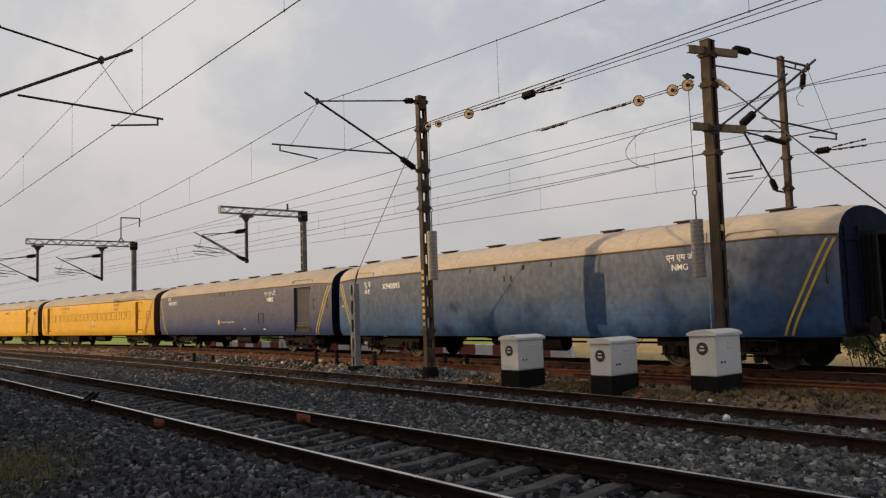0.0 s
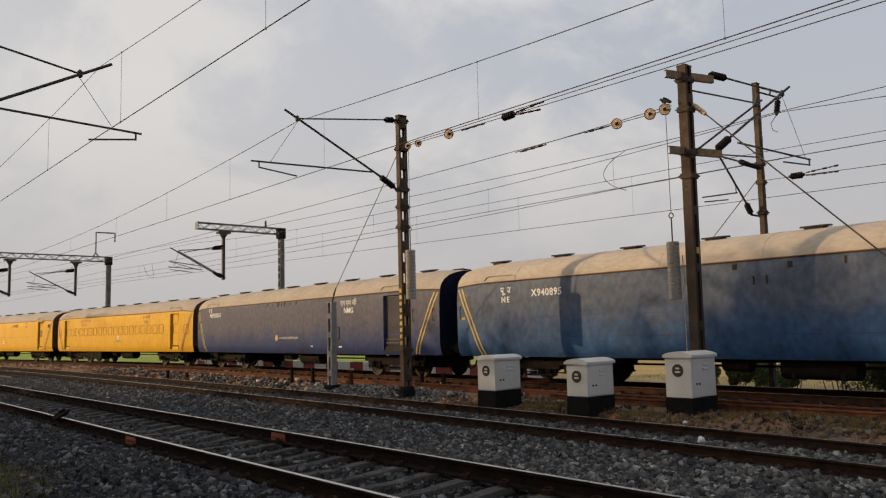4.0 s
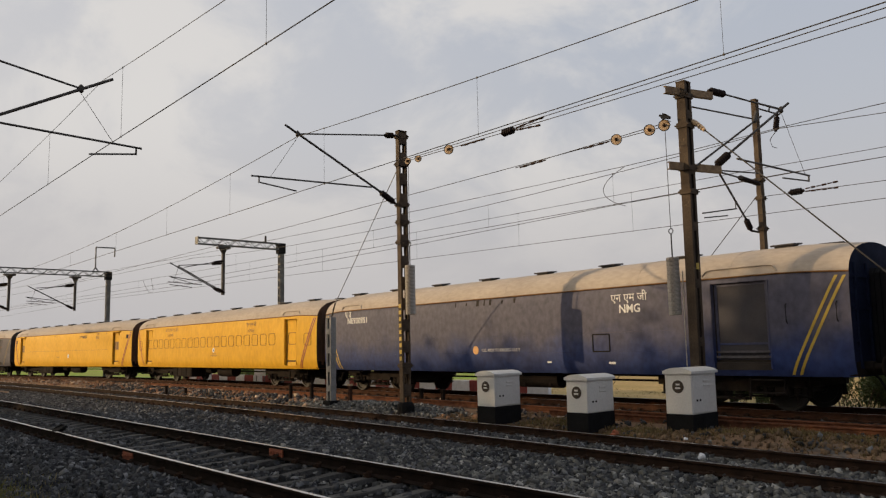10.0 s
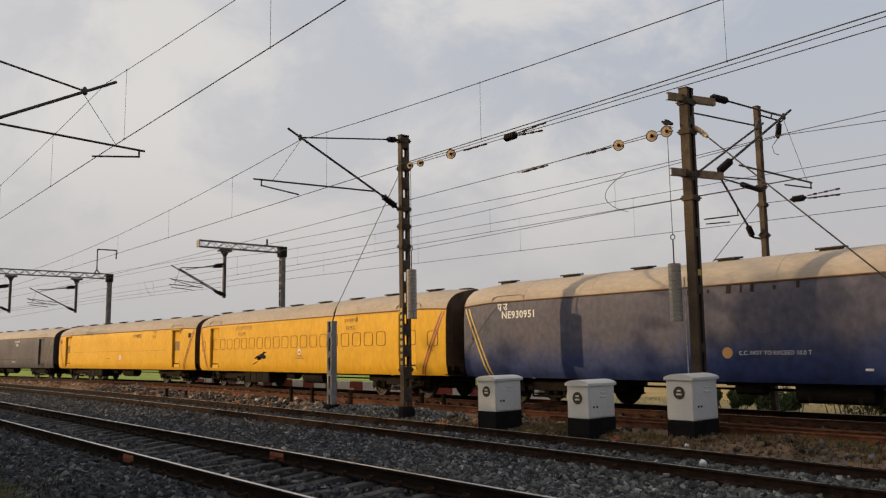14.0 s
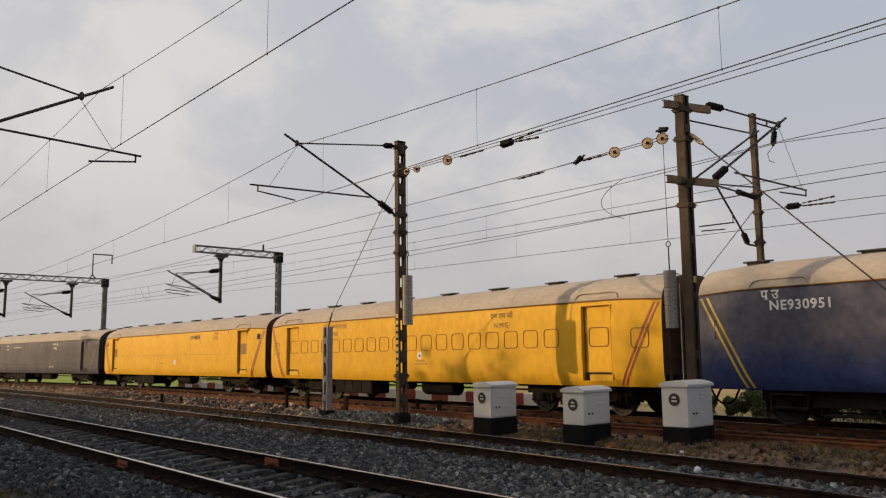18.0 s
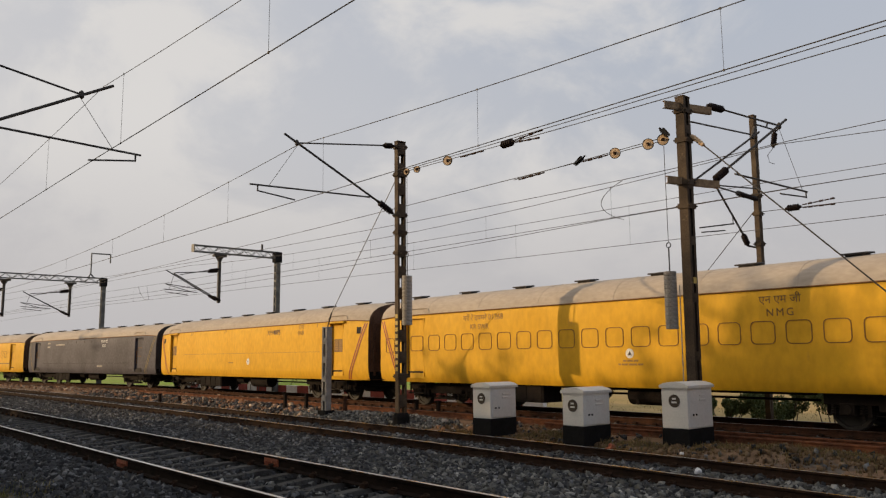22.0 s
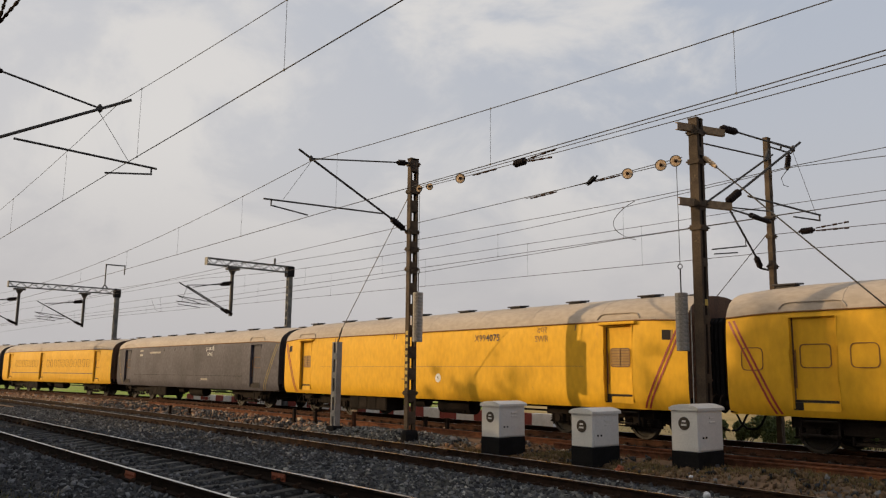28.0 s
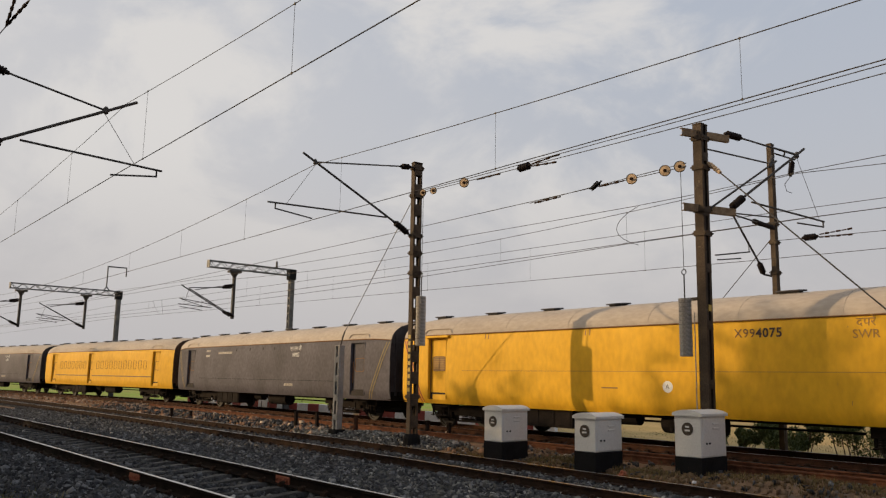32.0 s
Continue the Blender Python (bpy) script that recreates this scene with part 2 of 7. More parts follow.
M["rail_worn"] = material("rail_side_worn", (0.032, 0.018, 0.012), 0.9, spec=0.1, dark=(0.011, 0.008, 0.007), scale=5, amount=0.8, fine=50, bump=0.1)
M["rail_head"] = material("rail_head", (0.55, 0.54, 0.52), 0.28, metal=1.0, scale=4, amount=0.25, fine=60, bump=0.0)
M["rail_dull"] = material("rail_dull", (0.32, 0.26, 0.22), 0.42, metal=0.8, scale=4, amount=0.5, fine=60, bump=0.05)
M["sleeper"] = material("concrete_sleeper", (0.088, 0.086, 0.083), 0.92, spec=0.1, dark=(0.035, 0.032, 0.03), scale=3, amount=0.8, fine=40, bump=0.2, each=0.25)
M["clip"] = material("rusty_clip", (0.038, 0.022, 0.015), 0.9, spec=0.1, scale=20, amount=0.6, bump=0.1)
M["rust"] = material("bright_rust", (0.27, 0.075, 0.035), 0.9, dark=(0.2, 0.06, 0.03), scale=9, amount=0.7, bump=0.1)
M["roof"] = material("roof_paint", (0.41, 0.355, 0.30), 0.8, spec=0.2, dark=(0.26, 0.22, 0.18), scale=0.8, amount=0.34, fine=7, bump=0.04, stretch=(0.7, 1.5, 1.5), each=0.08)
M["yellow"] = material("yellow_paint", (0.68, 0.38, 0.02), 0.62, spec=0.2, dark=(0.52, 0.275, 0.02), scale=0.7, amount=0.3, fine=5, bump=0.01, stretch=(1.3, 1, 0.7), each=0.04,
                       third=(0.45, 0.24, 0.05), third_scale=1.3, third_cut=0.66)
# faded tones of blue and navy also carry the grey of sunlit paint
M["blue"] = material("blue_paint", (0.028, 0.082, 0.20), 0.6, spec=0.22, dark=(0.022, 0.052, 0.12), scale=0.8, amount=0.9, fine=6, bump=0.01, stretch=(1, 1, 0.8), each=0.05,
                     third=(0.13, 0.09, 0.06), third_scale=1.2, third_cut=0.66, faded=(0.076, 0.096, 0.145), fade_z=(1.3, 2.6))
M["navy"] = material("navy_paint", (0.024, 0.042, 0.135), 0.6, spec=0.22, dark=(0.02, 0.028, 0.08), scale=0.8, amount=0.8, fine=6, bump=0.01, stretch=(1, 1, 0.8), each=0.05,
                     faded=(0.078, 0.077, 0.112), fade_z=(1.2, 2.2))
M["grey"] = material("grey_paint", (0.098, 0.092, 0.112), 0.66, spec=0.2, dark=(0.06, 0.055, 0.06), scale=0.7, amount=0.7, fine=8, bump=0.01, stretch=(1, 1, 0.8), each=0.05)
M["end_dark"] = material("end_dark", (0.05, 0.045, 0.045), 0.7, scale=2, amount=0.7, fine=20, bump=0.05)
M["end_navy"] = material("end_navy", (0.010, 0.015, 0.038), 0.8, spec=0.1, scale=2, amount=0.7, fine=20, bump=0.05)
M["end_brown"] = material("end_brown", (0.14, 0.065, 0.03), 0.75, dark=(0.05, 0.03, 0.02), scale=1.4, amount=0.9, fine=18, bump=0.06)
M["under"] = material("underframe", (0.022, 0.017, 0.015), 0.9, spec=0.1, dark=(0.009, 0.008, 0.007), scale=3, amount=0.8, fine=24, bump=0.1)
M["bogie"] = material("bogie", (0.022, 0.017, 0.014), 0.9, spec=0.12, dark=(0.012, 0.009, 0.008), scale=3, amount=0.8, fine=24, bump=0.1)
M["wheel"] = material("wheel_steel", (0.022, 0.018, 0.015), 0.7, metal=0.1, scale=5, amount=0.6, bump=0.05)
M["seam"] = material("seam", (0.21, 0.10, 0.03), 0.8, scale=4, amount=0.5, bump=0.05)
M["black"] = material("black_paint", (0.012, 0.012, 0.013), 0.8, spec=0.15, scale=3, amount=0.5, bump=0.05)
# solid dark plates in place of openings, the shade within put into their colour
M["hole"] = material("dark_opening", (0.02, 0.015, 0.013), 0.9, scale=3, amount=0.5, bump=0.0)
# door leaf of the wide doorway; its shade is put into this dark colour
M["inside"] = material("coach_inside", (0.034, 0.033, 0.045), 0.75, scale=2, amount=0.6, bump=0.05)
M["stripe_y"] = material("stripe_yellow", (0.47, 0.33, 0.05), 0.5, scale=4, amount=0.4, bump=0.02)
M["stripe_d"] = material("stripe_dull", (0.24, 0.18, 0.06), 0.6, scale=4, amount=0.5, bump=0.02)
M["stripe_r"] = material("stripe_red", (0.30, 0.032, 0.022), 0.5, scale=4, amount=0.4, bump=0.02)
M["mark_w"] = material("marking_white", (0.76, 0.77, 0.78), 0.6, scale=8, amount=0.5, bump=0.02)
M["mark_b"] = material("marking_dark", (0.16, 0.085, 0.03), 0.6, scale=8, amount=0.4, bump=0.02)
M["mark_k"] = material("marking_black", (0.05, 0.025, 0.02), 0.6, scale=8, amount=0.3, bump=0.02)
M["faint"] = material("marking_faded", (0.33, 0.18, 0.035), 0.6, scale=8, amount=0.4, bump=0.02)
M["logo"] = material("logo_orange", (0.62, 0.34, 0.12), 0.6, scale=8, amount=0.3, bump=0.02)
M["mast"] = material("mast_steel", (0.070, 0.050, 0.034), 0.8, spec=0.25, dark=(0.030, 0.022, 0.016), scale=2.2, amount=0.9, fine=30, bump=0.1,
                     third=(0.20, 0.15, 0.10), third_scale=2.5, third_cut=0.62)
M["mast_pale"] = material("mast_steel_pale", (0.092, 0.068, 0.047), 0.8, spec=0.2, dark=(0.038, 0.027, 0.02), scale=2.2, amount=0.9, fine=30, bump=0.1)
M["steel_far"] = material("galvanised_steel", (0.16, 0.16, 0.155), 0.6, metal=0.4, dark=(0.05, 0.05, 0.05), scale=3, amount=0.8, bump=0.05)
M["galv"] = material("grey_steel", (0.27, 0.265, 0.26), 0.6, metal=0.1, dark=(0.13, 0.125, 0.12), scale=4, amount=0.6, bump=0.05)
M["tube"] = material("bracket_tube", (0.05, 0.044, 0.04), 0.65, metal=0.2, scale=6, amount=0.6, bump=0.05)
M["wire"] = material("copper_wire", (0.05, 0.043, 0.038), 0.6, metal=0.3, scale=6, amount=0.4, bump=0.0)
M["insulator"] = material("porcelain_brown", (0.012, 0.007, 0.007), 0.65, spec=0.15, scale=6, amount=0.5, bump=0.0)
M["disc"] = material("pulley_disc", (0.60, 0.42, 0.25), 0.6, metal=0.0, scale=8, amount=0.6, bump=0.05)
M["arm"] = material("arm_steel", (0.24, 0.165, 0.09), 0.75, dark=(0.10, 0.06, 0.035), scale=6, amount=0.8, fine=30, bump=0.1)
M["weight"] = material("cast_weights", (0.42, 0.40, 0.37), 0.8, dark=(0.14, 0.11, 0.08), scale=5, amount=0.8, fine=30, bump=0.15)
M["box"] = material("cabinet_paint", (0.60, 0.59, 0.57), 0.5, dark=(0.47, 0.44, 0.41), scale=1.6, amount=0.28, fine=30, bump=0.02)
M["plinth"] = material("black_plinth", (0.012, 0.012, 0.013), 0.9, spec=0.08, scale=4, amount=0.6, bump=0.1)
M["badge"] = material("badge_brown", (0.045, 0.03, 0.02), 0.6, scale=12, amount=0.6, bump=0.02)
M["concrete"] = material("concrete", (0.34, 0.31, 0.28), 0.9, dark=(0.17, 0.15, 0.13), scale=2, amount=0.8, bump=0.2)
M["red"] = material("kerb_red", (0.30, 0.055, 0.045), 0.75, scale=3, amount=0.6, bump=0.1)
M["white"] = material("kerb_white", (0.82, 0.82, 0.83), 0.7, dark=(0.58, 0.57, 0.56), scale=3, amount=0.6, bump=0.1)
M["litter"] = material("white_litter", (0.72, 0.72, 0.74), 0.6, scale=9, amount=0.4, bump=0.1)
M["bark"] = material("bark", (0.12, 0.085, 0.06), 0.95, scale=6, amount=0.8, fine=25, bump=0.4, stretch=(1, 1, 0.3))
M["leaf"] = island_material("leaf", ((0.035, 0.06, 0.015), (0.07, 0.10, 0.025), (0.10, 0.12, 0.035), (0.05, 0.08, 0.02)), 0.7)
M["grass"] = island_material("grass_blade", ((0.09, 0.105, 0.03), (0.16, 0.15, 0.05), (0.25, 0.20, 0.09), (0.12, 0.13, 0.035)), 0.85, spec=0.1)
M["dry"] = island_material("dry_blade", ((0.14, 0.09, 0.045), (0.20, 0.135, 0.06), (0.08, 0.06, 0.03), (0.07, 0.08, 0.028)), 0.9, spec=0.1)
M["mound"] = island_material("matted_grass", ((0.10, 0.07, 0.035), (0.19, 0.14, 0.065), (0.06, 0.048, 0.028), (0.13, 0.12, 0.05), (0.26, 0.18, 0.09)), 0.9, spec=0.1)
M["clod"] = island_material("earth_clod", ((0.07, 0.048, 0.032), (0.15, 0.10, 0.06), (0.10, 0.066, 0.04), (0.18, 0.13, 0.085)), 0.95, spec=0.05)
M["bird"] = material("crow_feathers", (0.008, 0.008, 0.009), 0.7, spec=0.15, scale=20, amount=0.5, bump=0.1)

# ---- mesh helpers ----
def part(name, bm, mat, parent=None, label="", smooth=False):
    me = bpy.data.meshes.new(name)
    bm.to_mesh(me)
    bm.free()
    for m in (mat if isinstance(mat, (list, tuple)) else (mat,)):
        me.materials.append(m)
    if smooth:
        me.polygons.foreach_set("use_smooth", [True] * len(me.polygons))
    ob = new(name, me)
    ob.parent = parent
    if label:
        ob["label"] = label
    return ob


def again(ob, m=None, parent=None):
    """The same mesh once more as an object of its own."""
    o = new(ob.name.split(".")[0], ob.data)
    o.parent = parent if parent else ob.parent
    o.matrix_basis = m if m else ob.matrix_basis.copy()
    return o


def thing(name, m, label, category, group="", kind=""):
    ob = new(name)
    ob.empty_display_size = 0.2
    ob.matrix_basis = m
    return tagged(ob, label, category, group, kind)


def box(bm, x0, x1, y0, y1, z0, z1, bevel=0.0, mat=0, m=None):
    r = bmesh.ops.create_cube(bm, size=1.0)
    vs = r["verts"]
    t = Matrix.Translation(((x0 + x1) / 2, (y0 + y1) / 2, (z0 + z1) / 2)) @ Matrix.Diagonal((x1 - x0, y1 - y0, z1 - z0, 1))
    bmesh.ops.transform(bm, matrix=(m @ t) if m else t, verts=vs)
    faces = list({f for v in vs for f in v.link_faces})
    if bevel:
        es = list({e for f in faces for e in f.edges})
        rb = bmesh.ops.bevel(bm, geom=es, offset=bevel, segments=1, affect="EDGES", profile=0.5)
        faces = list({f for f in rb["faces"]} | {f for f in faces if f.is_valid})
    for f in faces:
        f.material_index = mat
    return bm


def rod(bm, a, b, r0, r1=None, n=8, mat=0):
    a, b = Vector(a), Vector(b)
    d = b - a
    r1 = r0 if r1 is None else r1
    q = d.to_track_quat("Z", "Y").to_matrix().to_4x4()
    m = Matrix.Translation((a + b) / 2) @ q
    res = bmesh.ops.create_cone(bm, cap_ends=True, segments=n, radius1=r0, radius2=r1, depth=max(d.length, 1e-4), matrix=m)
    for f in {f for v in res["verts"] for f in v.link_faces}:
        f.material_index = mat
    return bm


def lathe(bm, prof, m=None, n=16, mat=0):
    """Turn (radius, z) pairs about z."""
    rings = []
    for r, z in prof:
        ring = []
        for k in range(n):
            a = 2 * math.pi * k / n
            v = Vector((r * math.cos(a), r * math.sin(a), z))
            ring.append(bm.verts.new(m @ v if m else v))
        rings.append(ring)
    for a, b in zip(rings, rings[1:]):
        for k in range(n):
            f = bm.faces.new((a[k], a[(k + 1) % n], b[(k + 1) % n], b[k]))
            f.material_index = mat
    bm.faces.new(rings[0][::-1]).material_index = mat
    bm.faces.new(rings[-1]).material_index = mat
    return bm


def path_tube(bm, pts, r, n=6):
    pts = [Vector(p) for p in pts]
    rings = []
    for k, p in enumerate(pts):
        d = (pts[min(k + 1, len(pts) - 1)] - pts[max(k - 1, 0)]).normalized()
        s = d.cross(Vector((0, 0, 1)))
        s = s.normalized() if s.length > 1e-4 else Vector((1, 0, 0))
        u = s.cross(d)
        rings.append([bm.verts.new(p + r * (math.cos(2 * math.pi * j / n) * s + math.sin(2 * math.pi * j / n) * u)) for j in range(n)])
    for a, b in zip(rings, rings[1:]):
        for j in range(n):
            bm.faces.new((a[j], a[(j + 1) % n], b[(j + 1) % n], b[j]))
    bm.faces.new(rings[0][::-1]), bm.faces.new(rings[-1])
    return bm


def sag_line(a, b, sag, n=14):
    a, b = Vector(a), Vector(b)
    return [a.lerp(b, k / n) - Vector((0, 0, 4 * sag * (k / n) * (1 - k / n))) for k in range(n + 1)]


# ---- the lines of the tracks ----
KNOTS = (-180, -130, -95, -70, -45, -20, 10)


class Line:
    """A track's centre line: its offset and heading abreast of the eye, its bends (1/km) at the knots, the height of its rail heads."""

    def __init__(self, off, head, bends, z):
        self.z = z
        self.s = np.linspace(-230, 80, 1241)
        k = np.interp(self.s, KNOTS, bends) * 1e-3
        ds = self.s[1] - self.s[0]
        th = np.concatenate([[0], np.cumsum(ds * (k[1:] + k[:-1]) / 2)])
        i0 = int(np.searchsorted(self.s, 0))
        self.th = th - th[i0] + head
        mid = (self.th[1:] + self.th[:-1]) / 2
        x = np.concatenate([[0], np.cumsum(ds * np.cos(mid))])
        y = np.concatenate([[0], np.cumsum(ds * np.sin(mid))])
        self.x, self.y = x - x[i0], y - y[i0] + off

    def at(self, s, side=0.0, z=0.0):
        """The place s metres along, side metres to the left of the way."""
        th = np.interp(s, self.s, self.th)
        return Vector((float(np.interp(s, self.s, self.x) - side * np.sin(th)), float(np.interp(s, self.s, self.y) + side * np.cos(th)), self.z + z))

    def heading(self, s):
        return float(np.degrees(np.interp(s, self.s, self.th)))

    def y_at(self, x):
        return np.interp(x, self.x, self.y)


LINE_NEAR = Line(5.257, -0.0305, (-0.031, -0.037, -0.047, -0.066, -0.095, -0.119, -0.136), 0.187)
LINE_MID = Line(11.324, -0.0903, (-0.457, -0.530, -0.687, -0.956, -1.372, -1.772, -1.653), -0.130)
LINE_TRAIN = Line(19.436, 0.0, (-0.312, -0.362, -0.469, -0.760, -6.306, 2.888, 0.594), 0.0)
M["stored"] = material("rust_red_rail", (0.14, 0.058, 0.032), 0.9, spec=0.1, dark=(0.05, 0.024, 0.015), scale=5, amount=0.8, fine=40, bump=0.1)
# ---- ground ----
def ground_z(x, y):
    y1, y2, y4 = LINE_NEAR.y_at(x), LINE_MID.y_at(x), LINE_TRAIN.y_at(x)
    ys = np.array([y1 - 14, y1 - 3.6, y1 - 2.0, y1 + 1.9, y1 + 3.3, y2 - 2.4, y2 - 1.8, y2 + 1.7, y2 + 2.3, y4 - 3.6, y4 - 2.2, y4 + 2.0, y4 + 3.6, y4 + 8, y4 + 30])
    zs = np.array([-0.55, -0.5, -0.07, -0.07, -0.33, -0.40, -0.385, -0.385, -0.3, -0.21, -0.25, -0.25, -0.5, -0.6, -0.7])
    z = float(np.interp(y, np.maximum.accumulate(ys), zs))
    for mx, my, rx, ry, h in ((-20.6, 15.1, 2.2, 0.8, 0.22), (-18.6, 15.1, 0.9, 0.7, 0.12), (-7.0, 14.6, 1.6, 0.6, 0.22), (-11.8, 14.9, 1.0, 0.5, 0.08), (-4.2, 14.5, 1.2, 0.6, 0.18), (-12.6, 14.7, 0.6, 0.5, 0.1), (-9.9, 14.3, 0.7, 0.5, 0.1)):
        z += h * math.exp(-((x - mx) / rx) ** 2 - ((y - my) / ry) ** 2)
    if -60 < x < 5 and 12 < y < 18:
        z += 0.03 * noise.noise((x * 1.7, y * 1.7, 0))
    return z


def grid_object(name, xs, rows, mat, z_of, parent=None, label=""):
    """A sheet over xs; rows(x) gives the y of its points across."""
    verts, n = [], None
    for x in xs:
        ys = rows(x)
        n = len(ys)
        verts += [(x, y, z_of(x, y)) for y in ys]
    faces = [(i * n + j, (i + 1) * n + j, (i + 1) * n + j + 1, i * n + j + 1) for i in range(len(xs) - 1) for j in range(n - 1)]
    me = bpy.data.meshes.new(name)
    me.from_pydata(verts, [], faces)
    me.materials.append(mat)
    me.polygons.foreach_set("use_smooth", [True] * len(faces))
    ob = new(name, me)
    ob.parent = parent
    return ob


FINE_X = list(np.arange(-90, 14, 0.6))
XS = [-3000, -1200, -500, -260, -180, -140, -115, -100] + FINE_X + [20, 40, 80, 200, 600, 3000]
YS = [-3000, -1000, -300, -100, -50, -30, -20, -14] + list(np.arange(-10, 30, 0.4)) + [34, 40, 50, 70, 110, 200, 500, 1200, 3000]
tagged(grid_object("ground", XS, lambda x: YS, M["dirt"], ground_z), "brown earth with gravel and litter beside the tracks", "ground", kind="structure")

BED_X = list(np.arange(-140, -60, 2.0)) + list(np.arange(-60, 14, 0.5))
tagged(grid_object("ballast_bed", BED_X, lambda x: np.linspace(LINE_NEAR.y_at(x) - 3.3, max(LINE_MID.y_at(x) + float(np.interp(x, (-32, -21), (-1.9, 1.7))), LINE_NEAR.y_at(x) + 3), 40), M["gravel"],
                   lambda x, y: ground_z(x, y) + 0.02 + 0.012 * noise.noise((x * 4, y * 4, 3))), "bed of broken stone under two tracks, near-black for the shaded gaps", "ballast", kind="structure")
tagged(grid_object("ballast_bed", BED_X, lambda x: np.linspace(LINE_TRAIN.y_at(x) - 2.3, LINE_TRAIN.y_at(x) + 2.4, 14), M["bed_brown"],
                   lambda x, y: ground_z(x, y) + 0.028), "bed of broken stone under the train's track", "ballast", kind="structure")
def skewed(ob):
    """The two fields meet along a slanting bank."""
    for v in ob.data.vertices:
        v.co.x -= 0.93 * max(0.0, v.co.y - 27.5)
    return ob


tagged(skewed(grid_object("field", [-400, -200, -120, -90, -60, -45, -40, -30, -26.5], lambda x: [LINE_TRAIN.y_at(x) + v for v in (8.5, 10, 14, 20, 30, 50, 90, 200, 500, 1500)], M["field"],
                          lambda x, y: ground_z(x, y) + 0.05)), "green field beyond the railway", "field", kind="structure")
tagged(skewed(grid_object("field", [-26.5, -20, -15, -10, -5, 0, 10, 40, 200, 600, 1600], lambda x: [LINE_TRAIN.y_at(x) + v for v in (7.5, 10, 14, 20, 30, 50, 90, 200, 500, 1500)], M["straw"],
                          lambda x, y: ground_z(x, y) + 0.05)), "dry straw-coloured field beyond the railway", "field", kind="structure")

# ---- tracks ----
RAIL = ((-0.075, 0), (-0.075, 0.012), (-0.012, 0.032), (-0.009, 0.125), (-0.034, 0.138), (-0.036, 0.160), (-0.028, 0.172),
        (0.028, 0.172), (0.036, 0.160), (0.034, 0.138), (0.009, 0.125), (0.012, 0.032), (0.075, 0.012), (0.075, 0))
HALF_GAUGE = 0.838 + 0.036


def rail_mesh(line, side, s0, s1, head, web="rail_side"):
    """One rail swept along its line."""
    ss = list(np.arange(s0, s1 + 0.01, 1.0))
    verts = []
    for s in ss:
        th = np.interp(s, line.s, line.th)
        c = line.at(s, side)
        verts += [(c.x - y * np.sin(th), c.y + y * np.cos(th), c.z - 0.172 + z) for y, z in RAIL]
    n = len(RAIL)
    faces, mats = [], []
    for i in range(len(ss) - 1):
        for j in range(n):
            faces.append((i * n + j, i * n + (j + 1) % n, (i + 1) * n + (j + 1) % n, (i + 1) * n + j))
            mats.append(1 if j == 6 else 0)
    me = bpy.data.meshes.new("rail")
    me.from_pydata(verts, [], faces)
    me.materials.append(M[web]), me.materials.append(head)
    me.polygons.foreach_set("material_index", mats)
    return new("rail", me)


def sleeper_mesh():
    bm = bmesh.new()
    secs = [(-1.375, 0.21), (-0.62, 0.21), (-0.25, 0.175), (0.25, 0.175), (0.62, 0.21), (1.375, 0.21)]
    rings = []
    for y, h in secs:
        rings.append([bm.verts.new(v) for v in ((-0.135, y, 0), (-0.085, y, h), (0.085, y, h), (0.135, y, 0))])
    for a, b in zip(rings, rings[1:]):
        for k in range(4):
            bm.faces.new((a[k], a[(k + 1) % 4], b[(k + 1) % 4], b[k]))
    bm.faces.new(rings[0]), bm.faces.new(rings[-1][::-1])
    return bm


def clip_mesh():
    bm = bmesh.new()
    for s in (-1, 1):
        box(bm, -0.06, 0.06, s * 0.085, s * 0.135, 0.0, 0.045)
        path_tube(bm, [(-0.055, s * 0.10, 0.045), (-0.05, s * 0.07, 0.06), (0.0, s * 0.06, 0.065), (0.05, s * 0.075, 0.06), (0.055, s * 0.12, 0.05), (0.0, s * 0.14, 0.05)], 0.012, 5)
    return bm


def track(name, line, s0, s1, sl0, sl1, head, label, phase=0.0, clips=True, web="rail_side"):
    t = thing(name, pose(0, 0, 0), label, "railway track", kind="structure")
    for side in (-HALF_GAUGE, HALF_GAUGE):
        rail_mesh(line, side, s0, s1, head, web).parent = t
    first = firstc = None
    for k in range(int((sl1 - sl0) / 0.62)):
        s = sl0 + 0.62 * k + phase
        c = line.at(s)
        m = pose(c.x, c.y, c.z - 0.172 - 0.215, 0, 0, line.heading(s) + random.uniform(-0.5, 0.5))
        if first is None:
            first = part("sleeper", sleeper_mesh(), M["sleeper"], t)
            first.matrix_basis = m
        else:
            again(first, m)
        if clips:
            for side in (-HALF_GAUGE, HALF_GAUGE):
                c = line.at(s, side)
                m2 = pose(c.x, c.y, c.z - 0.172, 0, 0, line.heading(s))
                if firstc is None:
                    firstc = part("rail_clip", clip_mesh(), M["clip"], t)
                    firstc.matrix_basis = m2
                else:
                    again(firstc, m2)
    return t


def fish_plate(line, s, side, t, mat):
    bm = bmesh.new()
    for d in (-1, 1):
        box(bm, -0.21, 0.21, d * 0.012, d * 0.036, -0.162, -0.035, 0.004)
        for x in (-0.15, -0.05, 0.05, 0.15):
            rod(bm, (x, d * 0.03, -0.09), (x, d * 0.06, -0.09), 0.016, n=6)
    ob = part("fish_plate", bm, mat, t, "rusty orange fish plate bolted to the rail")
    c = line.at(s, side)
    ob.matrix_basis = pose(c.x, c.y, c.z, 0, 0, line.heading(s))


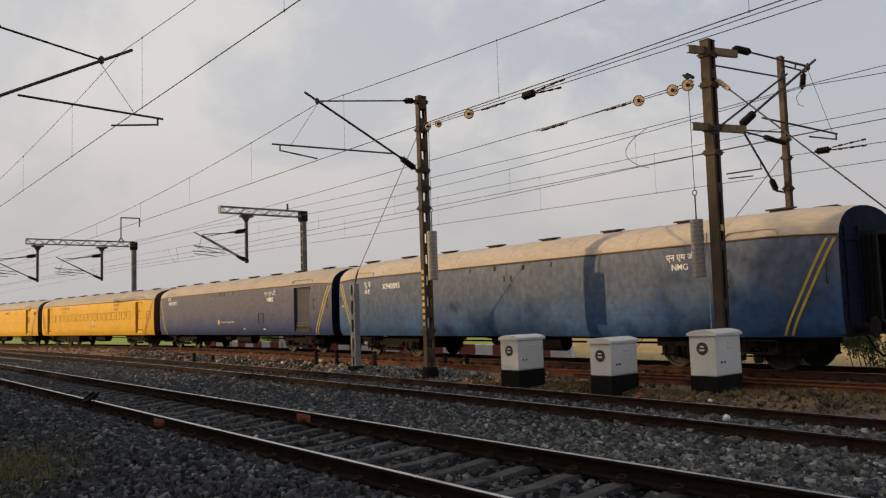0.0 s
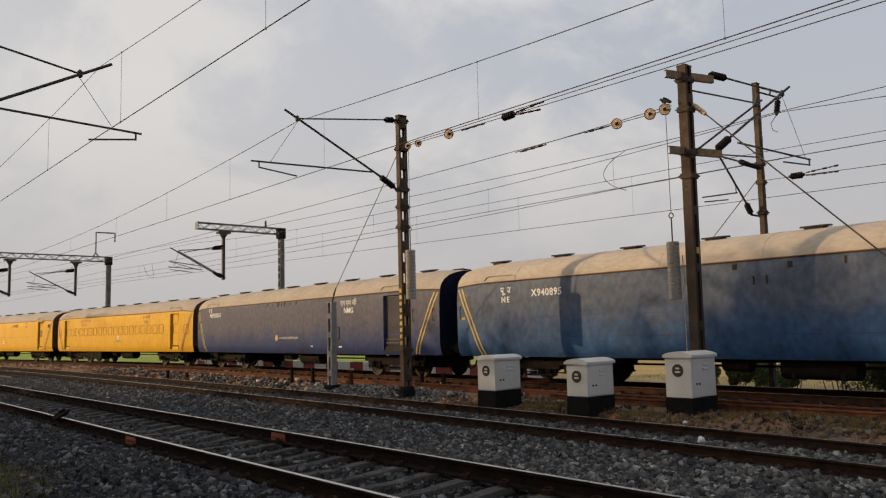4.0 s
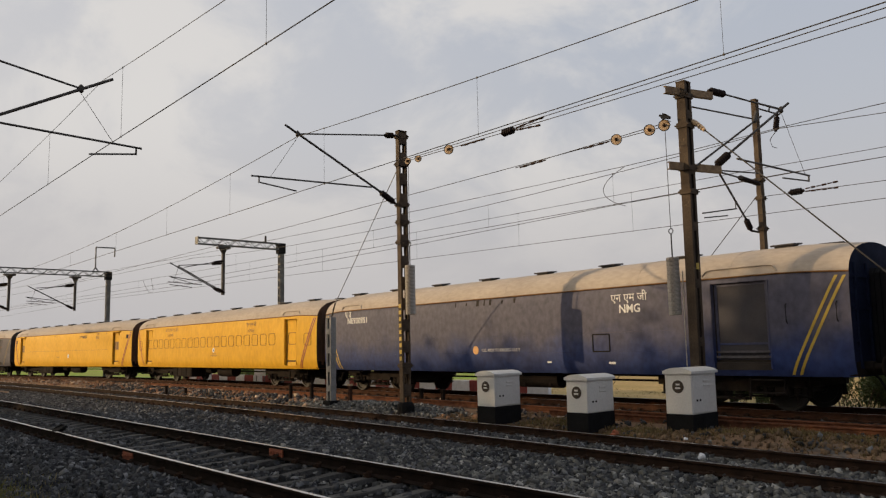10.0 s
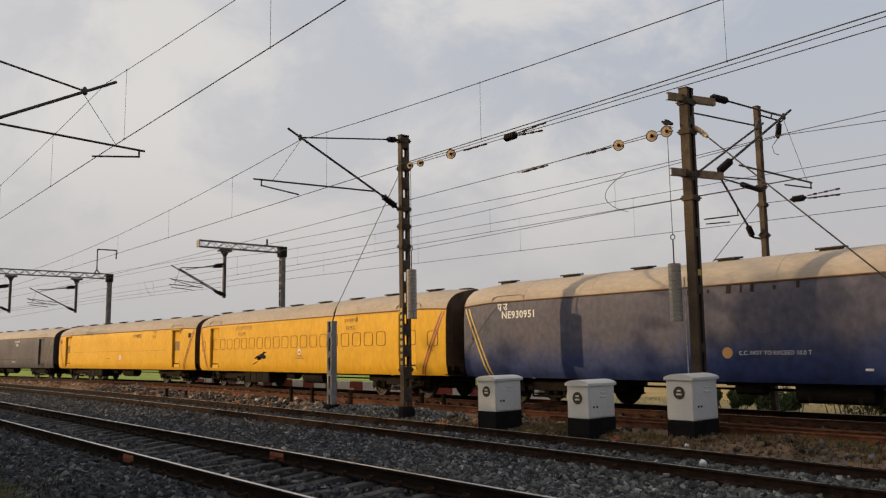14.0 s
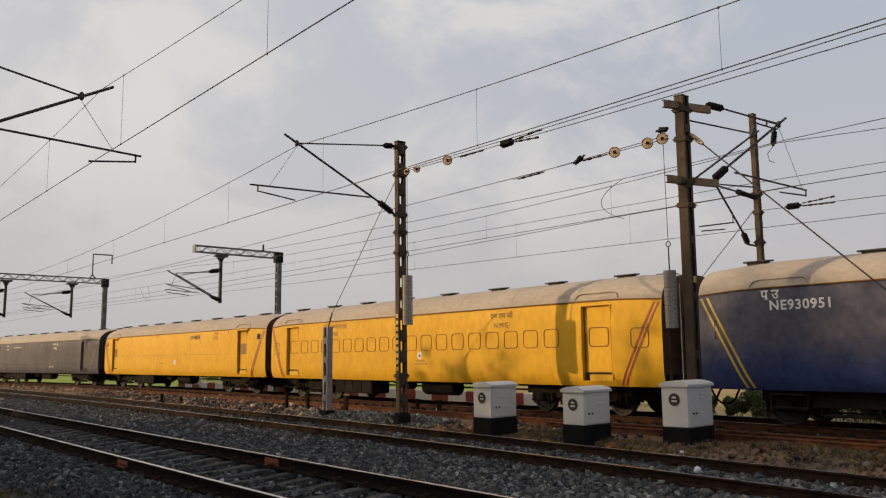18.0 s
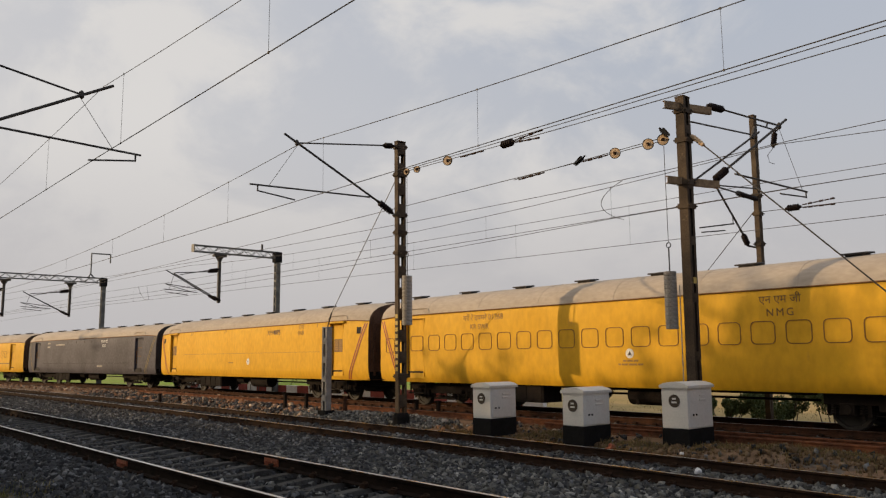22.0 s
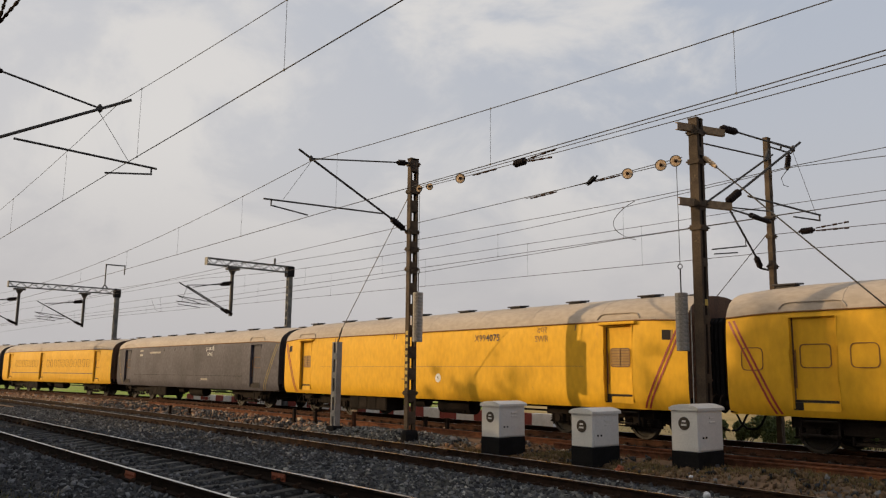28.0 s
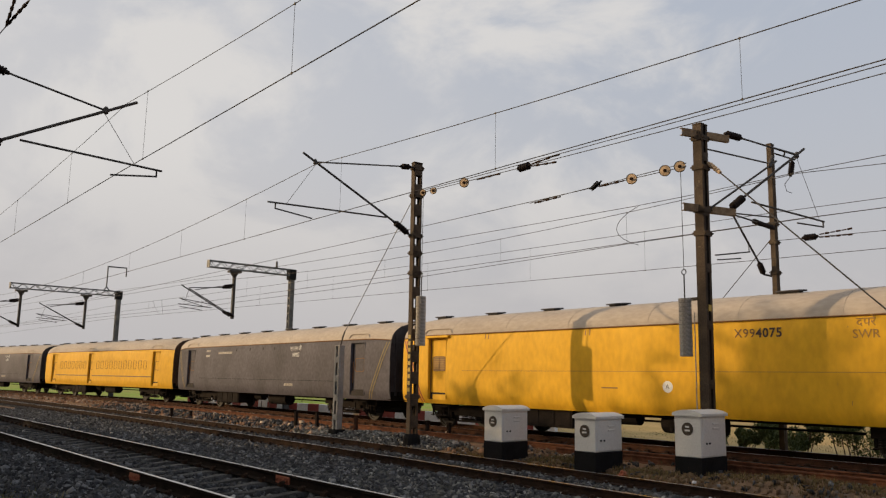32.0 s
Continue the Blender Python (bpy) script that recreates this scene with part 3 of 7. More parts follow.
track_near = track("track_near", LINE_NEAR, -150, 14, -60, 12, M["rail_head"], "broad-gauge track with polished rails on concrete sleepers")
track_mid = track("track_middle", LINE_MID, -150, 14, -66, 12, M["rail_head"], "broad-gauge track with worn rails on concrete sleepers", 0.2, web="rail_worn")
track_train = track("track_train", LINE_TRAIN, -170, 40, -56, 8, M["rail_dull"], "rusty track that carries the train", 0.4, web="rail_rust")
# ---- the train ----
COACH, GAP = 21.34, 0.99
HALFW = 1.62
# half of the section: distance from the middle, height
SIDE = ((1.50, 0.82), (1.57, 0.97), (1.61, 1.2), (1.62, 1.5), (1.62, 1.9), (1.62, 2.44), (1.61, 2.8), (1.585, 3.04), (1.555, 3.17))
ROOF = ((1.575, 3.16), (1.57, 3.19), (1.50, 3.38), (1.35, 3.56), (1.10, 3.72), (0.74, 3.83), (0.38, 3.89), (0.0, 3.91))


def narrow(x):
    """How far the body draws in and droops at its ends."""
    a = max(0.0, (abs(x) - 9.1) / 1.57)
    return 1 - 0.055 * a ** 1.5, -0.07 * a ** 1.5


def shell(prof, xs, skip=lambda x, z: False, both=True):
    bm = bmesh.new()
    for s in ((-1, 1) if both else (-1,)):
        cols = []
        for x in xs:
            k, dz = narrow(x)
            cols.append([bm.verts.new((x, s * y * k, z + dz * (z - 0.94) / 2.2)) for y, z in prof])
        for i in range(len(xs) - 1):
            for j in range(len(prof) - 1):
                xm, zm = (xs[i] + xs[i + 1]) / 2, (prof[j][1] + prof[j + 1][1]) / 2
                if skip(xm, zm):
                    continue
                q = (cols[i][j], cols[i + 1][j], cols[i + 1][j + 1], cols[i][j + 1])
                bm.faces.new(q if s < 0 else q[::-1])
    return bm


def side_y(z):
    return float(np.interp(z, [p[1] for p in SIDE], [p[0] for p in SIDE]))


def plate_on_side(bm, pts, out=0.006, mat=0, side=-1):
    """A thin plate through (x, z) corners that lies on the side wall."""
    f0 = []
    for x, z in pts:
        k, dz = narrow(x)
        f0.append(bm.verts.new((x, side * (side_y(z) * k + out), z + dz * (z - 0.94) / 2.2)))
    f1 = [bm.verts.new(v.co - Vector((0, side * (out + 0.004), 0))) for v in f0]
    n = len(pts)
    faces = [bm.faces.new(f0 if side < 0 else f0[::-1])]
    for k in range(n):
        faces.append(bm.faces.new((f0[k], f1[k], f1[(k + 1) % n], f0[(k + 1) % n])))
    for f in faces:
        f.material_index = mat
    return bm


def round_rect(x0, x1, z0, z1, r, n=3):
    pts = []
    for cx, cz, a0 in ((x1 - r, z1 - r, 0), (x0 + r, z1 - r, 90), (x0 + r, z0 + r, 180), (x1 - r, z0 + r, 270)):
        for k in range(n + 1):
            a = radians(a0 + 90 * k / n)
            pts.append((cx + r * math.cos(a), cz + r * math.sin(a)))
    return pts


def ring_on_side(bm, x0, x1, z0, z1, w, r, out, side=-1):
    a, b = round_rect(x0, x1, z0, z1, r), round_rect(x0 + w, x1 - w, z0 + w, z1 - w, max(0.01, r - w))
    va = [bm.verts.new((x, side * (side_y(z) * narrow(x)[0] + 0.001), z)) for x, z in a]
    vc = [bm.verts.new((x, side * (side_y(z) * narrow(x)[0] + out), z)) for x, z in a]
    vd = [bm.verts.new((x, side * (side_y(z) * narrow(x)[0] + out), z)) for x, z in b]
    ve = [bm.verts.new((x, side * (side_y(z) * narrow(x)[0] + 0.001), z)) for x, z in b]
    n = len(a)
    for k in range(n):
        j = (k + 1) % n
        for p, q in ((va, vc), (vc, vd), (vd, ve)):
            bm.faces.new((p[k], q[k], q[j], p[j]))
    return bm


def lettering(text, size, mat, parent, x, z, out=0.010, bold=0.0, spacing=1.0, name="lettering"):
    """Letters painted on the camera's side of a coach; x, z: the middle of the line."""
    cu = bpy.data.curves.new(name, "FONT")
    cu.body, cu.size, cu.extrude, cu.align_x, cu.align_y, cu.offset, cu.space_character = text, size, 0.001, "CENTER", "CENTER", bold, spacing
    cu.resolution_u = 3
    tmp = bpy.data.objects.new(name, cu)
    scene.collection.objects.link(tmp)
    bpy.context.view_layer.update()
    me = bpy.data.meshes.new_from_object(tmp.evaluated_get(bpy.context.evaluated_depsgraph_get()))
    bpy.data.objects.remove(tmp)
    me.materials.clear()
    me.materials.append(mat)
    ob = new(name, me)
    ob.parent = parent
    ob.matrix_basis = pose(x, -(side_y(z) + out), z, 90, 0, 0)
    return ob


SHARED = {}


def shared(key, make):
    """Build a part once, then hand out copies on the same mesh."""
    if key not in SHARED:
        SHARED[key] = make()
        return SHARED[key]
    src = SHARED[key]
    o = new(key, src.data)
    o.matrix_basis = src.matrix_basis.copy()
    return o


def wheelset_bm():
    bm = bmesh.new()
    turn = Matrix.Rotation(radians(90), 4, "X")
    for s in (-1, 1):
        prof = [(0.08, -0.06), (0.12, -0.06), (0.13, -0.02), (0.36, -0.015), (0.385, -0.065), (0.485, -0.065), (0.487, -0.04), (0.46, -0.03), (0.455, 0.065), (0.385, 0.065), (0.37, 0.02), (0.13, 0.025), (0.12, 0.09), (0.02, 0.09)]
        lathe(bm, prof, Matrix.Translation((0, s * 0.87, 0)) @ (turn if s < 0 else Matrix.Rotation(radians(-90), 4, "X")), 28)
        for k in range(4):
            a = k * math.pi / 2
            rod(bm, (0.25 * math.cos(a), s * 0.90, 0.25 * math.sin(a)), (0.25 * math.cos(a), s * 0.905, 0.25 * math.sin(a)), 0.035, n=8)
    rod(bm, (0, -0.8, 0), (0, 0.8, 0), 0.08, n=12)
    return bm


def bogie_frame_bm():
    bm = bmesh.new()
    for s in (-1, 1):
        y = s * 1.08
        # side frame, drooping between the axles
        for x0, x1, z0, z1 in ((-1.95, -0.75, 0.56, 0.82), (0.75, 1.95, 0.56, 0.82), (-0.8, 0.8, 0.44, 0.76)):
            box(bm, x0, x1, y - 0.09, y + 0.09, z0, z1, 0.012)
        for x in (-1.448, 1.448):
            box(bm, x - 0.17, x + 0.17, y - 0.13, y + 0.13, 0.33, 0.60, 0.02)
            rod(bm, (x, y + s * 0.12, 0.457), (x, y + s * 0.17, 0.457), 0.11, n=12)
            for dx in (-0.3, 0.3):
                for k in range(5):
                    rod(bm, (x + dx, y, 0.36 + 0.055 * k), (x + dx, y, 0.385 + 0.055 * k), 0.085, n=10)
                rod(bm, (x + dx, y, 0.25), (x + dx, y, 0.7), 0.03, n=8)
        # bolster springs and spring plank
        box(bm, -0.55, 0.55, y - 0.12, y + 0.12, 0.24, 0.30, 0.01)
        for x in (-0.32, 0.0, 0.32):
            for k in range(6):
                rod(bm, (x, y, 0.30 + 0.05 * k), (x, y, 0.325 + 0.05 * k), 0.11, n=10)
        for x in (-0.62, 0.62):
            rod(bm, (x, y + s * 0.05, 0.24), (x, y + s * 0.05, 0.72), 0.03, n=8)
        for x in (-1.0, 1.0):
            box(bm, x - 0.05, x + 0.05, y - 0.06, y + 0.06, 0.32, 0.62, 0.01)
    for x in (-0.45, 0.45, -1.9, 1.9):
        box(bm, x - 0.08, x + 0.08, -1.08, 1.08, 0.56, 0.72, 0.01)
    box(bm, -0.25, 0.25, -1.2, 1.2, 0.66, 0.84, 0.02)
    return bm


def brake_bm():
    bm = bmesh.new()
    for s in (-1, 1):
        for x in (-1.448, 1.448):
            for d in (-1, 1):
                box(bm, x + d * 0.50 - 0.03, x + d * 0.50 + 0.03, s * 0.87 - 0.05, s * 0.87 + 0.05, 0.30, 0.62, 0.01)
                rod(bm, (x + d * 0.54, s * 0.87, 0.30), (x + d * 0.54, s * 0.87, 0.85), 0.02, n=6)
        rod(bm, (-2.0, s * 0.95, 0.33), (2.0, s * 0.95, 0.33), 0.02, n=6)
    return bm


WHEELS = []


def bogie(parent, x):
    b = shared("bogie", lambda: part("bogie", bogie_frame_bm(), M["bogie"], None))
    b.parent, b.matrix_basis = parent, pose(x, 0, 0)
    k = shared("brake_gear", lambda: part("brake_gear", brake_bm(), M["under"], None))
    k.parent, k.matrix_basis = b, pose(0, 0, 0)
    for dx in (-1.448, 1.448):
        w = shared("wheelset", lambda: part("wheelset", wheelset_bm(), M["wheel"], None, "steel wheels on one axle"))
        w.parent, w.matrix_basis = b, pose(dx, 0, 0.457)
        WHEELS.append(w)
    return b


def ventilator_bm():
    bm = bmesh.new()
    box(bm, -0.22, 0.22, -0.16, 0.16, -0.03, 0.045)
    box(bm, -0.31, 0.31, -0.22, 0.22, 0.035, 0.08, 0.02)
    return bm


def end_bm(x, paint):
    """The end wall with its gangway and corner posts."""
    bm = bmesh.new()
    s = 1 if x > 0 else -1
    k, dz = narrow(x)
    out = [(y * k, z + dz * (z - 0.94) / 2.2) for y, z in SIDE + ROOF[1:]]
    ring = [(-y, z) for y, z in out] + [(y, z) for y, z in out[::-1][1:]]
    vs = [bm.verts.new((x - s * 0.002, y, z)) for y, z in ring]
    bm.faces.new(vs if s < 0 else vs[::-1])
    return bm


def end_ribs(wall, x, mat):
    """Upright posts and level rails that stiffen the end."""
    s = 1 if x > 0 else -1
    for y in (-1.25, 1.25, -0.62, 0.62):
        o = shared("end_post_" + mat.name, lambda: part("end_post", box(bmesh.new(), -0.025, 0.025, -0.04, 0.04, 1.0, 3.3), mat, None))
        o.name, o.parent, o.matrix_basis = "end_post", wall, pose(x + s * 0.025, y, 0)
    for z in (1.6, 2.3, 3.0):
        o = shared("end_rail_" + mat.name, lambda: part("end_rail", box(bmesh.new(), -0.015, 0.015, -1.45, 1.45, -0.03, 0.03), mat, None))
        o.name, o.parent, o.matrix_basis = "end_rail", wall, pose(x + s * 0.015, 0, z)


def gangway_bm(s):
    bm = bmesh.new()
    box(bm, min(s * 10.67, s * 11.05), max(s * 10.67, s * 11.05), -0.45, 0.45, 1.1, 1.16)
    return bm


def fold_bm(w):
    """One hoop of the bellows."""
    bm = bmesh.new()
    ring = [(-w, 1.15), (-w, 3.08), (-w + 0.12, 3.2), (w - 0.12, 3.2), (w, 3.08), (w, 1.15), (w - 0.1, 1.15), (w - 0.1, 3.04), (w - 0.16, 3.1), (-w + 0.16, 3.1), (-w + 0.1, 3.04), (-w + 0.1, 1.15)]
    va, vb = [[bm.verts.new((x, y, z)) for y, z in ring] for x in (-0.03, 0.03)]
    n = len(ring)
    for k in range(n):
        bm.faces.new((va[k], va[(k + 1) % n], vb[(k + 1) % n], vb[k]))
    for k in range(n // 2 - 1):
        bm.faces.new((va[k + 1], va[k], va[n - 1 - k], va[n - 2 - k]))
        bm.faces.new((vb[k], vb[k + 1], vb[n - 2 - k], vb[n - 1 - k]))
    return bm


def buffer_bm():
    return lathe(bmesh.new(), [(0.12, 0.0), (0.12, 0.25), (0.08, 0.26), (0.08, 0.44), (0.22, 0.46), (0.235, 0.48), (0.22, 0.51), (0.0, 0.52)], Matrix.Rotation(radians(90), 4, "Y"), 16)


def headstock_bm(s):
    bm = bmesh.new()
    box(bm, min(s * 10.5, s * 10.68), max(s * 10.5, s * 10.68), -1.45, 1.45, 0.85, 1.15, 0.01)
    return bm


def coupling_bm(s):
    bm = bmesh.new()
    rod(bm, (s * 10.6, 0, 1.0), (s * 11.1, 0, 0.98), 0.06, n=8)
    box(bm, min(s * 10.95, s * 11.15), max(s * 10.95, s * 11.15), -0.12, 0.12, 0.85, 1.12, 0.02)
    return bm


def hose_bm(s, y):
    bm = bmesh.new()
    pts = [(s * 10.62, y, 0.88), (s * 10.75, y, 0.75), (s * 10.88, y, 0.5), (s * 11.02, y, 0.38), (s * 11.16, y, 0.36)]
    return path_tube(bm, pts, 0.028, 7)


def under_boxes(parent, key, battery_box=True):
    """What hangs under the floor between the bogies."""
    def sole():
        bm = bmesh.new()
        for y in (-1.35, 1.35):
            box(bm, -10.6, 10.6, y - 0.1, y + 0.1, 0.86, 1.0)
        box(bm, -10.6, 10.6, -1.4, 1.4, 0.97, 1.05)
        for x in np.arange(-9.5, 9.6, 1.9):
            box(bm, x - 0.06, x + 0.06, -1.35, 1.35, 0.8, 1.0)
        for y in (-0.5, 0.5):
            box(bm, -5, 5, y - 0.05, y + 0.05, 0.72, 1.0)
        return part("underframe", bm, M["under"], None)
    shared("underframe", sole).parent = parent

    def battery():
        bm = bmesh.new()
        box(bm, -5.3, -2.7, -1.38, -0.55, 0.30, 0.94, 0.02)
        for k in range(4):
            box(bm, -5.2 + 0.63 * k, -4.66 + 0.63 * k, -1.40, -1.375, 0.36, 0.86, 0.01)
        return part("battery_box", bm, M["under"], None)
    if battery_box:
        shared("battery_box", battery).parent = parent

    def tank():
        bm = bmesh.new()
        rod(bm, (0.2, -0.95, 0.62), (1.9, -0.95, 0.62), 0.27, n=16)
        for x in (0.5, 1.6):
            box(bm, x - 0.04, x + 0.04, -1.2, -0.7, 0.4, 0.95)
        return part("air_tank", bm, M["under"], None)
    shared("air_tank", tank).parent = parent

    def small():
        bm = bmesh.new()
        rod(bm, (-1.3, -1.0, 0.70), (-0.6, -1.0, 0.70), 0.2, n=14)
        box(bm, -1.2, -0.7, -1.2, -0.8, 0.75, 0.95)
        rod(bm, (-1.5, -1.2, 0.75), (1.9, -1.2, 0.78), 0.025, n=6)
        rod(bm, (-5, -0.3, 0.6), (5, -0.3, 0.6), 0.03, n=6)
        return part("brake_cylinder", bm, M["under"], None)
    shared("brake_cylinder", small).parent = parent

    def steps():
        bm = bmesh.new()
        for z, y in ((0.42, 1.52), (0.72, 1.48)):
            box(bm, -0.42, 0.42, -y, -y + 0.22, z, z + 0.03)
        for dx in (-0.42, 0.42):
            box(bm, dx - 0.02, dx + 0.02, -1.42, -1.38, 0.40, 0.95)
        return part("footstep", bm, M["under"], None)
    for x in (-8.6, 8.6):
        o = shared("footstep", steps)
        o.parent, o.matrix_basis = parent, pose(x, 0, 0)


def doorway(parent, x0, x1, paint, leaf=True, grille=False, wide=False, z0=1.2, z1=3.04):
    """A recess in the side with its door."""
    deep = 0.13
    yel = paint is M["yellow"]
    bm = bmesh.new()
    yo = -HALFW
    box(bm, x0 - 0.03, x0 + 0.0, yo + 0.0, yo + deep + 0.02, z0 - 0.2, z1, mat=0)
    box(bm, x1 + 0.0, x1 + 0.03, yo + 0.0, yo + deep + 0.02, z0 - 0.2, z1, mat=0)
    box(bm, x0, x1, yo + 0.05, yo + deep + 0.02, z1 - 0.01, z1 + 0.04, mat=0)
    part("door_frame", bm, paint, parent)
    part("door_gap", box(bmesh.new(), x0, x0 + 0.035, yo + deep - 0.01, yo + deep + 0.002, z0, z1), M["end_brown"] if yel else M["hole"], parent)
    part("door_gap", box(bmesh.new(), x0, x1, yo + deep - 0.01, yo + deep + 0.05, z0 - 0.06, z0 - 0.004), M["hole"], parent)
    bm = bmesh.new()
    if leaf:
        box(bm, x0, x1, yo + deep, yo + deep + 0.04, z0, z1)
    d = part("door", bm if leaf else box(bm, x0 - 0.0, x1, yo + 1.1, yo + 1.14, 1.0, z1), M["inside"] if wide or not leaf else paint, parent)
    if leaf and not wide:
        r = bmesh.new()
        xa, xb = x0 + 0.16, x1 - 0.16
        y = yo + deep - 0.006
        za, zb = (1.95, 2.42) if grille else (1.9, 2.44)
        if grille:
            box(r, xa, xb, y, y + 0.012, za, zb)
            for k in range(6):
                part("grille_slat", box(bmesh.new(), xa + 0.02, xb - 0.02, y - 0.012, y, za + 0.035 + 0.075 * k, za + 0.052 + 0.075 * k), M["mark_b"], d)
        else:
            a, b = round_rect(xa, xb, za, zb, 0.1), round_rect(xa + 0.024, xb - 0.024, za + 0.024, zb - 0.024, 0.08)
            rows = [[r.verts.new((px, py, pz)) for px, pz in q] for q, py in ((a, y + 0.008), (a, y - 0.008), (b, y - 0.008), (b, y + 0.008))]
            for p, q in zip(rows, rows[1:]):
                for k in range(len(a)):
                    r.faces.new((p[k], q[k], q[(k + 1) % len(a)], p[(k + 1) % len(a)]))
        if grille:
            a, b = round_rect(xa - 0.02, xb + 0.02, za - 0.02, zb + 0.02, 0.08), round_rect(xa + 0.004, xb - 0.004, za + 0.004, zb - 0.004, 0.06)
            rows = [[r.verts.new((px, y - 0.016, pz)) for px, pz in q] for q in (a, b)]
            for k in range(len(a)):
                r.faces.new((rows[0][k], rows[1][k], rows[1][(k + 1) % len(a)], rows[0][(k + 1) % len(a)])).material_index = 1
            box(r, (xa + xb) / 2 - 0.01, (xa + xb) / 2 + 0.01, y - 0.018, y - 0.012, za, zb, mat=1)
            hood = bmesh.new()
            box(hood, x0 - 0.16, x1 + 0.16, yo - 0.06, yo + 0.04, z1 + 0.03, z1 + 0.11, 0.015)
            part("rain_hood", hood, M["yellow"], parent, "faded rain hood over the door")
        part("door_window", r, (M["faint"], M["mark_b"]) if grille else M["seam"], d, "wire grille in the door" if grille else "seam of the plated-over door window")
        h = bmesh.new()
        rod(h, (x0 + 0.07, y - 0.03, 1.45), (x0 + 0.07, y - 0.03, 2.3), 0.014, n=6)
        part("handrail", h, M["seam"], d)
    if wide:
        f = bmesh.new()
        for xa, xb, za, zb in ((x0 + 0.04, x0 + 0.10, z0, z1), (x1 - 0.10, x1 - 0.04, z0, z1), (x0 + 0.10, x1 - 0.10, z1 - 0.08, z1 - 0.02), (x0 + 0.10, x1 - 0.10, 1.55, 1.60)):
            box(f, xa, xb, yo + deep - 0.014, yo + deep - 0.002, za, zb)
        part("door_rail", f, paint, d)
        for z in (1.24, 1.36):
            part("sill_bar", box(bmesh.new(), x0 + 0.02, x1 - 0.02, yo + 0.07, yo + 0.12, z, z + 0.05), M["grey"], parent)
    s = bmesh.new()
    box(s, x0 + (0.22 if yel else 0.02), x1 - 0.002, yo + 0.05, yo + 0.3, 0.96, z0 - 0.065)
    part("door_step", s, paint if yel else M["hole"], parent)
    if yel:
        part("step_opening", box(bmesh.new(), x0, x0 + 0.215, yo + 0.12, yo + 0.3, 0.96, z0 - 0.065), M["hole"], parent)
    # rain strip on the roof above it
    g = bmesh.new()
    path_tube(g, [(x0 - 0.25, -1.565, 3.24), (x0 - 0.15, -1.535, 3.36), (x0, -1.52, 3.39), (x1, -1.52, 3.39), (x1 + 0.15, -1.535, 3.36), (x1 + 0.25, -1.565, 3.24)], 0.018, 6)
    part("rain_strip", g, M["roof"], parent)


def hatch_strip(parent, x0, x1):
    g = bmesh.new()
    path_tube(g, [(x0 - 0.2, -1.565, 3.22), (x0 - 0.12, -1.535, 3.34), (x0, -1.52, 3.37), (x1, -1.52, 3.37), (x1 + 0.12, -1.535, 3.34), (x1 + 0.2, -1.565, 3.22)], 0.018, 6)
    part("rain_strip", g, M["roof"], parent)


def diagonals(parent, mat, right, left, gap=0.17, w=0.066):
    """The pairs of slanting stripes at the ends."""
    for ok, s in ((right, 1), (left, -1)):
        if not ok:
            continue
        for k in range(2):
            bm = bmesh.new()
            xt, xb = 10.62 - gap * k, 9.52 - gap * k
            n = 14
            rows = []
            for q in range(n + 1):
                z = 0.86 + (3.08 - 0.86) * q / n
                x = xb + (xt - xb) * q / n
                pair = []
                for xx in (x - w, x):
                    kk, dz = narrow(xx)
                    pair.append(bm.verts.new((s * xx, -(side_y(z) * kk + 0.012), z + dz * (z - 0.94) / 2.2)))
                rows.append(pair)
            for a, b in zip(rows, rows[1:]):
                f = (a[0], a[1], b[1], b[0])
                bm.faces.new(f if s > 0 else f[::-1])
            part("stripe", bm, mat, parent, "slanting painted stripe")


